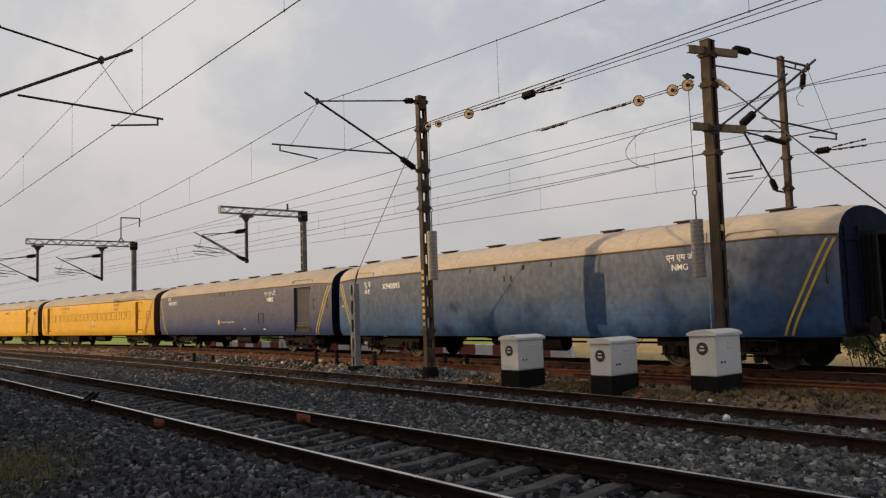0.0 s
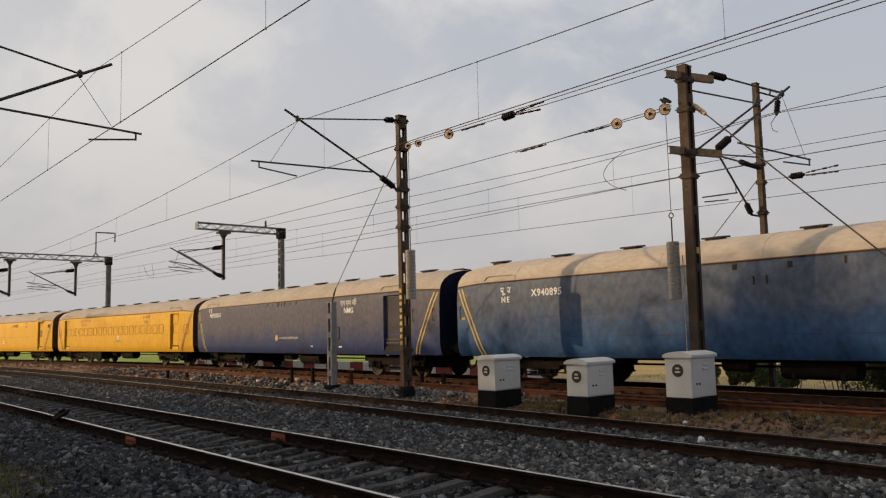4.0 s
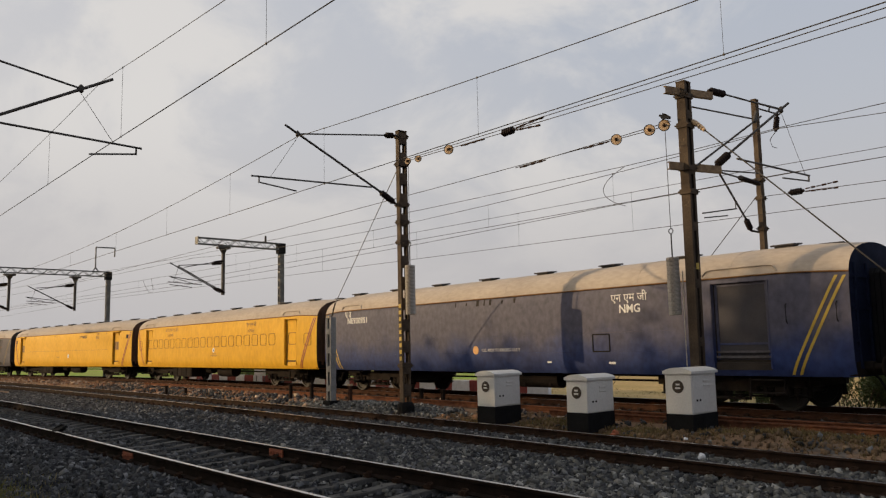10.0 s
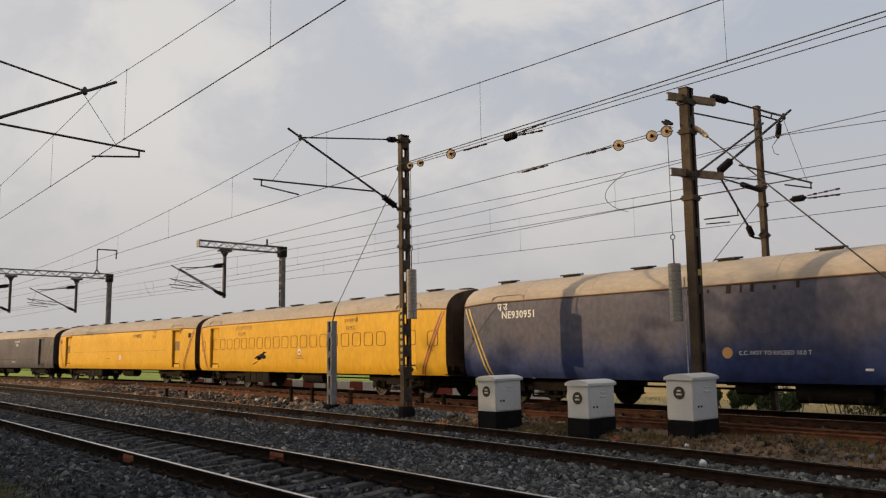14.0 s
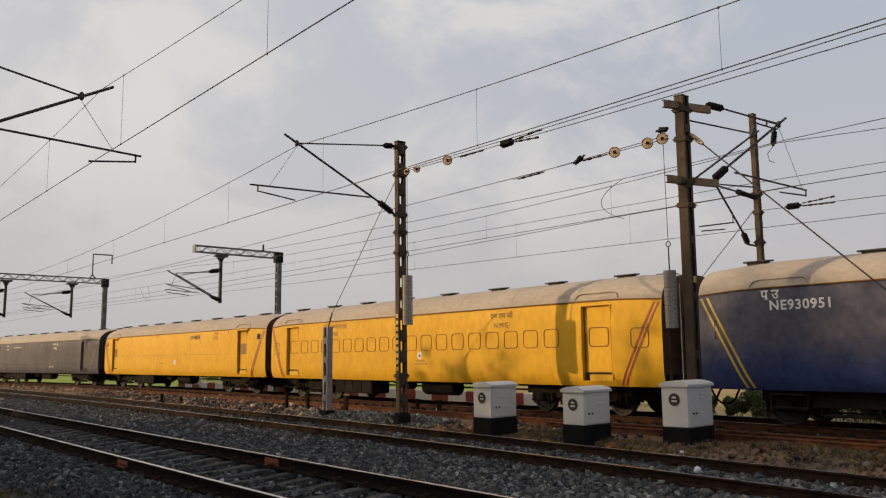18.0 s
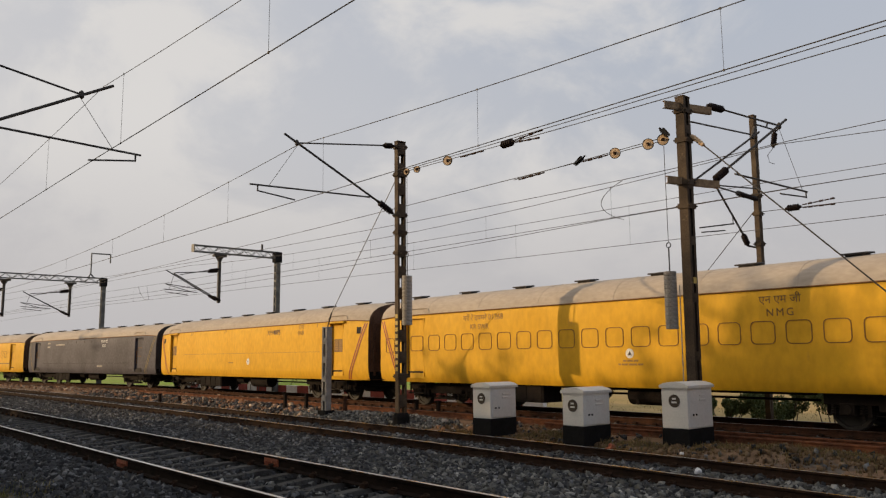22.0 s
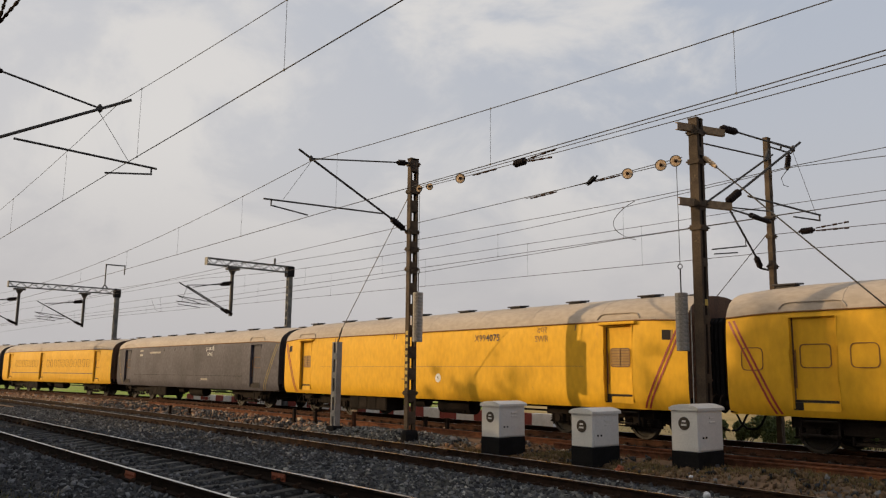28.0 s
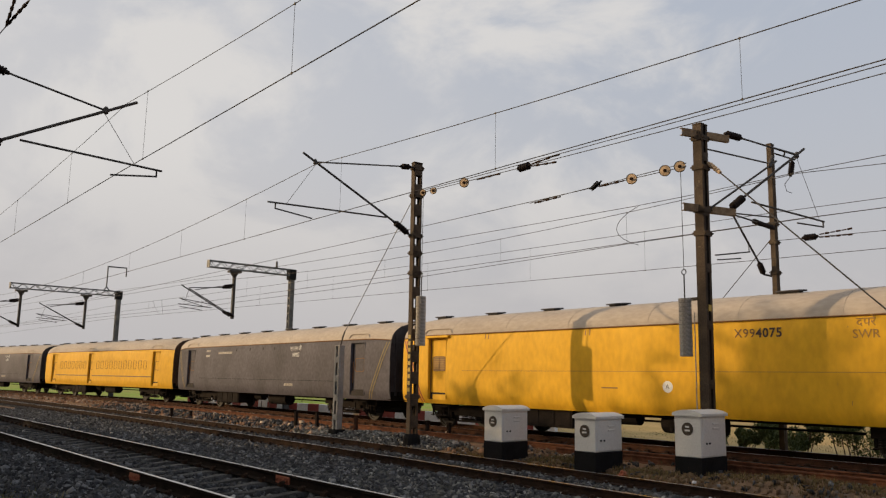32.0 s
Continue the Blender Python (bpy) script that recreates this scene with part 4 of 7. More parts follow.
def coach(label, paint, end_mat, doors=(), windows=(), group="coaches of the train"):
    c = thing("railway_coach", pose(0, 0, 0), label, "railway coach", group)
    holes = [(a, b) for a, b, *_ in doors]
    xs = sorted({-10.67, -10.5, -10.3, -10.1, -9.9, -9.7, -9.5, -9.3, 9.3, 9.5, 9.7, 9.9, 10.1, 10.3, 10.5, 10.67, *np.arange(-9.1, 9.2, 1.3).round(3), *[v for h in holes for v in h]})
    inside = lambda x, z: any(a < x < b for a, b in holes) and 1.0 < z < 3.04
    part("body", shell(SIDE, list(xs), inside), paint, c, smooth=True)
    part("roof", shell(ROOF, [-10.67, -10.3, -9.9, -9.5, -9.1, -5, 0, 5, 9.1, 9.5, 9.9, 10.3, 10.67]), M["roof"], c, "dusty grey-buff roof", smooth=True)
    for x in (-7.9, -5.3, -2.7, 0.1, 2.7, 5.2, 7.9):
        o = shared("roof_seam", lambda: part("roof_seam", path_tube(bmesh.new(), [(0, -y, z + 0.002) for y, z in ROOF] + [(0, y, z + 0.002) for y, z in ROOF[-2::-1]], 0.0055, 5), M["roof"], None))
        o.parent, o.matrix_basis = c, pose(x, 0, 0)
    bm = bmesh.new()
    for s in (-1, 1):
        pts = []
        for x in (-10.67, -10.2, -9.7, -9.1, 0, 9.1, 9.7, 10.2, 10.67):
            k, dz = narrow(x)
            pts.append((x, s * 1.575 * k, 3.17 + dz))
        path_tube(bm, pts, 0.02, 6)
    part("gutter", bm, M["seam"], c)
    for s in (-1, 1):
        end_ribs(part("end_wall", end_bm(s * 10.67, paint), end_mat, c), s * 10.67, end_mat)
        g = shared("gangway" if s > 0 else "gangway_b", lambda: part("gangway", gangway_bm(s), M["black"], None, "black rubber gangway bellows"))
        g.name, g.parent = "gangway", c
        for k in range(6):
            f = shared("fold_%d" % (k % 2), lambda: part("bellows_fold", fold_bm(0.56 if k % 2 else 0.50), M["black"], None))
            f.name, f.parent, f.matrix_basis = "bellows_fold", g, pose(s * (10.70 + 0.065 * k), 0, 0)
        g = shared("headstock" if s > 0 else "headstock_b", lambda: part("headstock", headstock_bm(s), M["under"], None))
        g.name, g.parent = "headstock", c
        for y in (-0.98, 0.98):
            f = shared("buffer", lambda: part("buffer", buffer_bm(), M["under"], None, "dark sprung side buffer"))
            f.parent, f.matrix_basis = c, pose(s * 10.6, y, 1.03, 0, 0, 0 if s > 0 else 180)
        g = shared("coupling" if s > 0 else "coupling_b", lambda: part("coupling", coupling_bm(s), M["under"], None))
        g.name, g.parent = "coupling", c
        for y in (-0.55, 0.45):
            g = shared("hose%d%d" % (s, y > 0), lambda: part("brake_hose", hose_bm(s, y), M["black"], None))
            g.name, g.parent = "brake_hose", c
    under_boxes(c, label, paint in (M["yellow"], M["grey"]))
    for x in (-7.392, 7.392):
        bogie(c, x)
    for k, x in enumerate((-9.2, -6.5, -3.9, -1.3, 1.3, 3.9, 6.5, 9.2)):
        for dx, y, z in ((-0.35, -0.5, 3.885), (0.35, 0.5, 3.885)):
            v = shared("ventilator", lambda: part("ventilator", ventilator_bm(), M["end_dark"], None, "low flat roof ventilator"))
            v.parent, v.matrix_basis = c, pose(x + dx, y, z - 0.02, 5 if y < 0 else -5)
    for a, b, *o in doors:
        doorway(c, a, b, paint, *o)
    for x0, x1, z0, z1 in windows:
        if abs(x0) > 9:
            part("window_panel", ring_on_side(bmesh.new(), x0, x1, z0, z1, 0.021, 0.12, 0.012), M["seam"], c)
            continue
        w = shared("window_%.2f_%.2f" % (x1 - x0, z1 - z0), lambda: part("window_panel", ring_on_side(bmesh.new(), -(x1 - x0) / 2, (x1 - x0) / 2, z0, z1, 0.021, 0.12, 0.012), M["seam"], None))
        w.name, w.parent, w.matrix_basis = "window_panel", c, pose((x0 + x1) / 2, HALFW * (1 - narrow((x0 + x1) / 2)[0]), 0)
    return c


def slots(parent, spec, mat):
    for x, z, w, h in spec:
        bm = bmesh.new()
        plate_on_side(bm, [(x - w / 2, z - h / 2), (x + w / 2, z - h / 2), (x + w / 2, z + h / 2), (x - w / 2, z + h / 2)], 0.008)
        part("vent_slot", bm, mat, parent)


def grab_handles(parent, xs):
    for x in xs:
        y = -(HALFW * narrow(x)[0] + 0.05)
        part("grab_handle", path_tube(bmesh.new(), [(x, y + 0.05, 2.02), (x, y, 2.06), (x, y, 2.42), (x, y + 0.05, 2.46)], 0.014), M["black"], parent)


def seams(parent, zs, xs, mat):
    """Weld seams along the sheets of the side."""
    for z in zs:
        bm = bmesh.new()
        plate_on_side(bm, [(-7.3, z - 0.007), (7.3, z - 0.007), (7.3, z + 0.007), (-7.3, z + 0.007)], 0.004)
        part("sheet_seam", bm, mat, parent)
    for x in xs:
        bm = bmesh.new()
        plate_on_side(bm, [(x - 0.006, 1.25), (x + 0.006, 1.25), (x + 0.006, 2.95), (x - 0.006, 2.95)], 0.004)
        part("sheet_seam", bm, mat, parent)


TRAIN = []
# blue van
c = coach("weathered blue parcel van with slanting yellow end stripes", M["blue"], M["end_navy"])
diagonals(c, M["stripe_y"], True, True)
hatch_strip(c, 8.1, 9.1), hatch_strip(c, -9.1, -8.1)
slots(c, ((-1.83, 3.03, 0.07, 0.14), (-0.58, 3.03, 0.12, 0.14), (0.78, 2.99, 0.12, 0.15), (2.01, 3.0, 0.06, 0.17), (-0.10, 2.68, 0.05, 0.2), (0.22, 2.68, 0.05, 0.2)), M["hole"])
seams(c, (1.42, 2.02), (-4.6, 4.2, 8.1, 9.1), M["navy"])
lettering("NMG", 0.225, M["mark_w"], c, 6.62, 2.61, bold=0.004)
lettering("एन एम जी", 0.23, M["mark_w"], c, 6.65, 2.87, bold=0.003)
lettering("NE", 0.25, M["mark_w"], c, -8.3, 2.58, bold=0.006, spacing=1.35)
lettering("पू उ", 0.26, M["mark_w"], c, -8.3, 2.88, bold=0.006, spacing=1.2)
lettering("X940895", 0.30, M["mark_w"], c, -6.6, 2.74, bold=0.006, spacing=1.1)
bm = bmesh.new()
plate_on_side(bm, [(-10.45, 2.04), (-10.25, 2.04), (-10.25, 2.12), (-10.45, 2.12)], 0.008)
part("plate", bm, M["stripe_y"], c, "small yellow plate")
grab_handles(c, (-10.45, 10.4, 8.0))
TRAIN.append(c)
# navy van; its sliding door is a closed leaf coloured dark as in shade
c = coach("dark navy parcel van with a shade-dark sliding door and yellow stripes", M["navy"], M["end_navy"], doors=((7.41, 8.85, True, False, True),))
diagonals(c, M["stripe_y"], True, True)
hatch_strip(c, -9.1, -8.1)
slots(c, ((-2.2, 3.03, 0.06, 0.14), (-1.65, 3.03, 0.06, 0.09), (-1.1, 3.04, 0.13, 0.19), (-0.78, 3.04, 0.06, 0.19), (-0.5, 3.04, 0.10, 0.19), (0.05, 3.02, 0.06, 0.1), (0.6, 3.05, 0.08, 0.16)), M["hole"])
grab_handles(c, (-10.2, 10.4, 9.3))
slots(c, ((4.3, 1.12, 0.22, 0.06), (2.0, 1.14, 0.16, 0.05)), M["mark_w"])
bm = ring_on_side(bmesh.new(), 3.66, 4.27, 1.42, 1.92, 0.03, 0.03, 0.016)
part("side_hatch", bm, M["black"], c)
seams(c, (1.42, 1.95), (-4.6, 2.0), M["navy"])
lettering("NMG", 0.31, M["mark_w"], c, 4.98, 2.56, bold=0.006)
lettering("एन एम जी", 0.31, M["mark_w"], c, 4.95, 2.86)
lettering("NE930951", 0.31, M["mark_w"], c, -8.1, 2.74, bold=0.007, spacing=1.1)
lettering("पू उ", 0.31, M["mark_w"], c, -8.8, 3.0, bold=0.006)
lettering("C.C. NOT TO EXCEED 10.0 T", 0.135, M["mark_w"], c, -0.04, 1.51)
bm = bmesh.new()
lathe(bm, [(0.135, 0), (0.135, 0.006), (0.0, 0.007)], None, 20)
ob = part("emblem", bm, M["logo"], c, "orange round emblem")
ob.matrix_basis = pose(-1.2, -HALFW - 0.002, 1.52, 90)
TRAIN.append(c)
# yellow van with plated windows
WIN = [(6.9 - 0.845 * k - 0.3, 6.9 - 0.845 * k + 0.3, 1.9, 2.44) for k in range(18)] + [(9.72, 10.28, 1.84, 2.38), (-10.28, -9.72, 1.84, 2.38)]
c = coach("yellow parcel van with plated-over windows and red stripes", M["yellow"], M["end_brown"], doors=((8.05, 9.07), (-9.07, -8.05)), windows=WIN)
diagonals(c, M["stripe_r"], True, True, 0.13, 0.06)
lettering("NMG", 0.25, M["mark_b"], c, 4.8, 2.62, spacing=1.35)
lettering("एन एम जी", 0.26, M["mark_b"], c, 4.8, 2.92)
lettering("को रे दपमरे 01268", 0.27, M["faint"], c, -5.05, 2.93)
lettering("KR SWR", 0.24, M["faint"], c, -5.2, 2.64)
ob = part("emblem", lathe(bmesh.new(), [(0.13, 0), (0.13, 0.006), (0.0, 0.007)], None, 18), M["mark_w"], c, "round white emblem with a dark figure")
ob.matrix_basis = pose(0.62, -HALFW - 0.002, 1.73, 90)
bm = bmesh.new()
plate_on_side(bm, [(0.55, 1.68), (0.69, 1.68), (0.63, 1.79)], 0.014)
part("figure", bm, M["mark_k"], c)
for x0, w, z in ((0.40, 0.10, 1.54), (0.53, 0.18, 1.54), (0.74, 0.14, 1.54), (0.24, 0.08, 1.44), (0.35, 0.2, 1.44), (0.58, 0.26, 1.44), (0.87, 0.16, 1.44)):
    bm = bmesh.new()
    plate_on_side(bm, [(x0, z - 0.025), (x0 + w, z - 0.025), (x0 + w, z + 0.025), (x0, z + 0.025)], 0.006)
    part("marking", bm, M["faint"], c, "faded stencilled mark")
TRAIN.append(c)
# yellow van without windows
c = coach("yellow high-capacity parcel van with grilled doors and red stripes", M["yellow"], M["end_brown"], doors=((8.05, 9.0, True, True), (-9.1, -8.15, True, True)))
diagonals(c, M["stripe_r"], True, True, 0.13, 0.06)
slots(c, ((10.08, 2.78, 0.26, 0.26), (-10.08, 2.78, 0.26, 0.26)), M["hole"])
slots(c, ((10.24, 2.78, 0.06, 0.27), (-9.92, 2.78, 0.06, 0.27)), M["faint"])
slots(c, ((-1.15, 1.50, 0.55, 0.03),), M["mark_b"])
slots(c, ((-6.2, 3.05, 0.03, 0.16), (-6.05, 3.05, 0.03, 0.16), (-2.0, 3.05, 0.03, 0.16), (-1.85, 3.05, 0.03, 0.16), (7.0, 3.05, 0.03, 0.16)), M["mark_b"])
seams(c, (1.95,), (5.3,), M["faint"])
lettering("4075", 0.30, M["mark_k"], c, 3.51, 2.85, bold=0.008, spacing=1.1)
lettering("X99", 0.30, M["mark_b"], c, 2.90, 2.85, spacing=1.1)
lettering("SWR", 0.27, M["faint"], c, 5.68, 2.76)
lettering("दपरे", 0.27, M["faint"], c, 5.68, 3.02)
bm = bmesh.new()
lathe(bm, [(0.15, 0), (0.15, 0.006), (0.0, 0.007)], None, 18)
ob = part("emblem", bm, M["mark_w"], c, "round white emblem")
ob.matrix_basis = pose(0.72, -HALFW - 0.002, 1.56, 90)
lettering("A", 0.16, M["mark_k"], c, 0.72, 1.56, 0.014)
TRAIN.append(c)


def grey_van():
    c = coach("dull grey parcel van with doors at both ends", M["grey"], M["end_dark"], doors=((8.05, 9.05), (-9.1, -8.1)))
    diagonals(c, M["stripe_d"], True, True, 0.15, 0.05)
    slots(c, ((-2.75, 2.95, 0.08, 0.14), (-1.2, 2.95, 0.08, 0.14), (0.2, 2.95, 0.08, 0.14), (1.4, 2.95, 0.06, 0.14)), M["hole"])
    seams(c, (1.5,), (-4.5, 2.0), M["black"])
    lettering("NMG", 0.27, M["mark_w"], c, 3.5, 2.62)
    lettering("एन एम जी", 0.27, M["mark_w"], c, 3.45, 2.9)
    for x, w, z in ((-6.3, 0.5, 2.95), (-6.3, 0.5, 2.68), (-4.1, 1.7, 2.82), (2.9, 0.8, 1.3)):
        slots(c, ((x, z, w, 0.11),), M["weight"])
    return c


TRAIN.append(grey_van())
# yellow older van: three doors a side, red line under the windows
WIN = [(7.1 - 0.74 * k - 0.22, 7.1 - 0.74 * k + 0.22, 1.95, 2.5) for k in range(11)] + [(-2.6 - 0.74 * k - 0.22, -2.6 - 0.74 * k + 0.22, 1.95, 2.5) for k in range(7)]
c = coach("yellow former passenger coach with three doors and a brown waist line", M["yellow"], M["end_brown"], doors=((8.05, 9.0), (-2.0, -1.2), (-9.1, -8.15)), windows=WIN)
for z in (1.5,):
    bm = bmesh.new()
    plate_on_side(bm, [(-8.1, z - 0.03), (-2.0, z - 0.03), (-2.0, z + 0.03), (-8.1, z + 0.03)], 0.006)
    plate_on_side(bm, [(-1.2, z - 0.03), (8.0, z - 0.03), (8.0, z + 0.03), (-1.2, z + 0.03)], 0.006)
    part("waist_line", bm, M["mark_b"], c, "thin brown painted line")
TRAIN.append(c)
TRAIN.append(grey_van())

# where the leading coach's middle stands on its line
TRAIN_AT = ((0, -18.27), (6, -4.27), (9, 2.60), (13, 11.51), (19, 24.83), (23, 33.84), (28, 45.36), (32, 54.56))


def train_s(t):
    a, b = zip(*TRAIN_AT)
    i = min(max(int(np.searchsorted(a, t)) - 1, 0), len(a) - 2)
    sl = [(b[k + 1] - b[k]) / (a[k + 1] - a[k]) for k in range(len(a) - 1)]
    m = [sl[0]] + [(sl[k] + sl[k + 1]) / 2 for k in range(len(sl) - 1)] + [sl[-1]]
    h = a[i + 1] - a[i]
    u = (t - a[i]) / h
    return ((2 * u ** 3 - 3 * u * u + 1) * b[i] + (u ** 3 - 2 * u * u + u) * h * m[i] + (3 * u * u - 2 * u ** 3) * b[i + 1] + (u ** 3 - u * u) * h * m[i + 1])


def coach_pose(k, t):
    s = train_s(t) - k * (COACH + GAP)
    a, b = LINE_TRAIN.at(s - 7.392), LINE_TRAIN.at(s + 7.392)
    c = (a + b) / 2
    return pose(c.x, c.y, c.z, 0, 0, math.degrees(math.atan2(b.y - a.y, b.x - a.x)))


def motions():
    crow_motion()
    for k, c in enumerate(TRAIN):
        walk(c, [(float(t), coach_pose(k, t)) for t in range(33)])
    for w in WHEELS:
        x = w.matrix_basis.translation.x
        walk(w, [(t, pose(x, 0, 0.457, 0, math.degrees((train_s(t) - train_s(0)) / 0.457), 0)) for t in np.arange(0, 32.01, 0.2)])
# ---- overhead line: masts ----
def channel_bm(w, y, s, h, web=0.012, lip=0.085):
    """A rolled channel standing upright, its back at s * y."""
    bm = bmesh.new()
    sec = ((-w / 2, y), (w / 2, y), (w / 2, y - lip), (w / 2 - web, y - lip), (w / 2 - web, y - web), (-w / 2 + web, y - web), (-w / 2 + web, y - lip), (-w / 2, y - lip))
    lo, hi = [[bm.verts.new((a, s * b, z)) for a, b in sec] for z in (0, h)]
    n = len(sec)
    for k in range(n):
        bm.faces.new((lo[k], lo[(k + 1) % n], hi[(k + 1) % n], hi[k]))
    bm.faces.new(lo[::-1]), bm.faces.new(hi)
    bmesh.ops.recalc_face_normals(bm, faces=bm.faces[:])
    return bm


def lattice_mast(name, x, y, z0, z1, w, d, step, mat, label, turn=0.0, lean=0.0, foot=True, plate=0.10, web=False, lip=0.085):
    """Two channels with batten plates between them, on a concrete foot."""
    t = thing(name, pose(x, y, z0, 0, lean, turn), label, "mast", "masts of the overhead line")
    h = z1 - z0
    for s in (-1, 1):
        part("channel", channel_bm(w, d / 2, s, h, 0.012, lip), mat, t)
    if web:
        # web plates near-black: shade inside the mast's recess is put into their colour
        for e in (-1, 1):
            part("web_plate", box(bmesh.new(), e * (w / 2 - 0.035) - 0.004, e * (w / 2 - 0.035) + 0.004, -d / 2 + 0.014, d / 2 - 0.014, 0.01, h - 0.01), M["bogie"], t)
    first = None
    k = 0
    z = 0.5
    while z < h - 0.1:
        for e in (-1, 1):
            m = pose(e * (w / 2 + 0.004), 0, z)
            if first is None:
                bm = bmesh.new()
                box(bm, -0.005, 0.005, -d / 2 + 0.01, d / 2 - 0.01, -plate, plate)
                first = part("batten_plate", bm, mat, t)
                first.matrix_basis = m
            else:
                again(first, m)
        z += step
    bm = bmesh.new()
    box(bm, -w / 2 - 0.01, w / 2 + 0.01, -d / 2 - 0.01, d / 2 + 0.01, h, h + 0.03, 0.005)
    part("cap", bm, mat, t)
    if foot:
        bm = bmesh.new()
        lathe(bm, [(0.25, -0.35), (0.25, 0.04), (0.21, 0.14), (0.19, 0.16)], None, 12)
        part("foundation", bm, M["plinth"], t, "black-painted concrete foundation")
    return t


def clamp(t, z, w, d, mat, arm=None):
    bm = bmesh.new()
    e = 0.03
    for x0, x1, y0, y1 in ((-w / 2 - e, w / 2 + e, -d / 2 - e, -d / 2 + 0.002), (-w / 2 - e, w / 2 + e, d / 2 - 0.002, d / 2 + e),
                           (-w / 2 - e, -w / 2 - 0.01, -d / 2, d / 2), (w / 2 + 0.01, w / 2 + e, -d / 2, d / 2)):
        box(bm, x0, x1, y0, y1, z - 0.06, z + 0.06)
    for sx in (-1, 1):
        for sy in (-1, 1):
            rod(bm, (sx * (w / 2 + 0.05), sy * (d / 2 + 0.04), z), (sx * (w / 2 + 0.05), sy * (d / 2 - 0.02), z), 0.02, n=6)
    part("clamp", bm, mat, t)


def insulator_bm(a, b, r, n=6, cap=0.035):
    """Sheds strung between two caps."""
    a, b = Vector(a), Vector(b)
    ln = (b - a).length
    m = Matrix.Translation(a) @ (b - a).to_track_quat("Z", "Y").to_matrix().to_4x4()
    prof = [(cap, 0.0), (cap * 1.3, 0.02), (cap * 1.3, 0.06)]
    step = (ln - 0.12) / n
    for k in range(n):
        z = 0.06 + step * k
        prof += [(r * 0.80, z + step * 0.1), (r, z + step * 0.40), (r * 0.98, z + step * 0.65), (r * 0.80, z + step * 0.85)]
    prof += [(cap * 1.3, ln - 0.06), (cap * 1.3, ln - 0.02), (cap, ln)]
    return lathe(bmesh.new(), prof, m, 12)


def insulator(t, a, b, r=0.09, n=6):
    return part("insulator", insulator_bm(a, b, r, n), M["insulator"], t, "dark brown ribbed porcelain insulator", smooth=False)


def tube(t, name, a, b, r, mat=None):
    return part(name, rod(bmesh.new(), a, b, r, n=10), mat or M["tube"], t)


def lathe_ring(bm, prof, m, n):
    """A closed profile turned about z."""
    rings = [[bm.verts.new(m @ Vector((r * math.cos(2 * math.pi * k / n), r * math.sin(2 * math.pi * k / n), z))) for k in range(n)] for r, z in prof]
    for a, b in zip(rings, rings[1:] + rings[:1]):
        for k in range(n):
            bm.faces.new((a[k], a[(k + 1) % n], b[(k + 1) % n], b[k]))
    return bm


def pulley_disc(t, p, r=0.135):
    m = Matrix.Translation(p) @ Matrix.Rotation(radians(26), 4, "Z") @ Matrix.Rotation(radians(90), 4, "X")
    bm = bmesh.new()
    lathe(bm, [(0.03, -0.016), (r * 0.93, -0.012), (r * 0.93, 0.012), (0.03, 0.016)], m, 22)
    w = part("pulley_disc", bm, M["disc"], t, "tan-coloured pulley disc on the anchor wire")
    part("rim", lathe_ring(bmesh.new(), [(r * 0.92, -0.016), (r, -0.022), (r * 0.97, 0.0), (r, 0.022), (r * 0.92, 0.016)], m, 22), M["bogie"], w)
    part("hub", lathe(bmesh.new(), [(0.028, -0.05), (0.042, -0.03), (0.042, 0.03), (0.028, 0.05)], m, 10), M["clip"], w)
    return w


def weight_stack(x, y, z0, z1, r, top, label):
    """Cast discs stacked on a rod, hung from a wire."""
    t = thing("counterweight", pose(x, y, z0), label, "counterweight", "tensioning weights")
    n = max(6, round((z1 - z0) / 0.10))
    hgt = (z1 - z0) / n
    first = None
    for k in range(n):
        m = pose(0, 0, hgt * k)
        if first is None:
            bm = lathe(bmesh.new(), [(r * 0.96, 0.0), (r, hgt * 0.12), (r, hgt * 0.85), (r * 0.95, hgt * 0.95), (r * 0.3, hgt)], None, 16)
            first = part("weight_disc", bm, M["weight"], t)
            first.matrix_basis = m
        else:
            again(first, m)
    part("rod", rod(bmesh.new(), (0, 0, z1 - z0), (0, 0, z1 - z0 + 0.55), 0.016), M["tube"], t)
    bm = bmesh.new()
    for k in range(8):
        a = 2 * math.pi * k / 8
        b = 2 * math.pi * (k + 1) / 8
        rod(bm, (0.06 * math.cos(a), 0, z1 - z0 + 0.61 + 0.06 * math.sin(a)), (0.06 * math.cos(b), 0, z1 - z0 + 0.61 + 0.06 * math.sin(b)), 0.012, n=5)
    part("ring", bm, M["tube"], t)
    part("hanging_wire", rod(bmesh.new(), (0, 0, z1 - z0 + 0.66), (0, 0, top - z0), 0.008, n=5), M["wire"], t)
    return t


# mast A, over the middle track
mast_a = lattice_mast("overhead_line_mast", -18.08, 14.70, -0.06, 8.09, 0.17, 0.29, 0.62, M["mast_pale"], "tall brown steel lattice mast with a bracket over the middle track", turn=-4, lean=-0.25, plate=0.17, lip=0.06)
for z in (1.2, 4.8, 5.4, 5.92, 7.15, 8.0):
    clamp(mast_a, z, 0.16, 0.29, M["mast"])
for k in range(9):
    part("number_patch", box(bmesh.new(), -0.055, 0.055, -0.152, -0.1455, 1.35 + 0.19 * k, 1.46 + 0.19 * k), M["stripe_y"], mast_a, "yellow painted number patch")


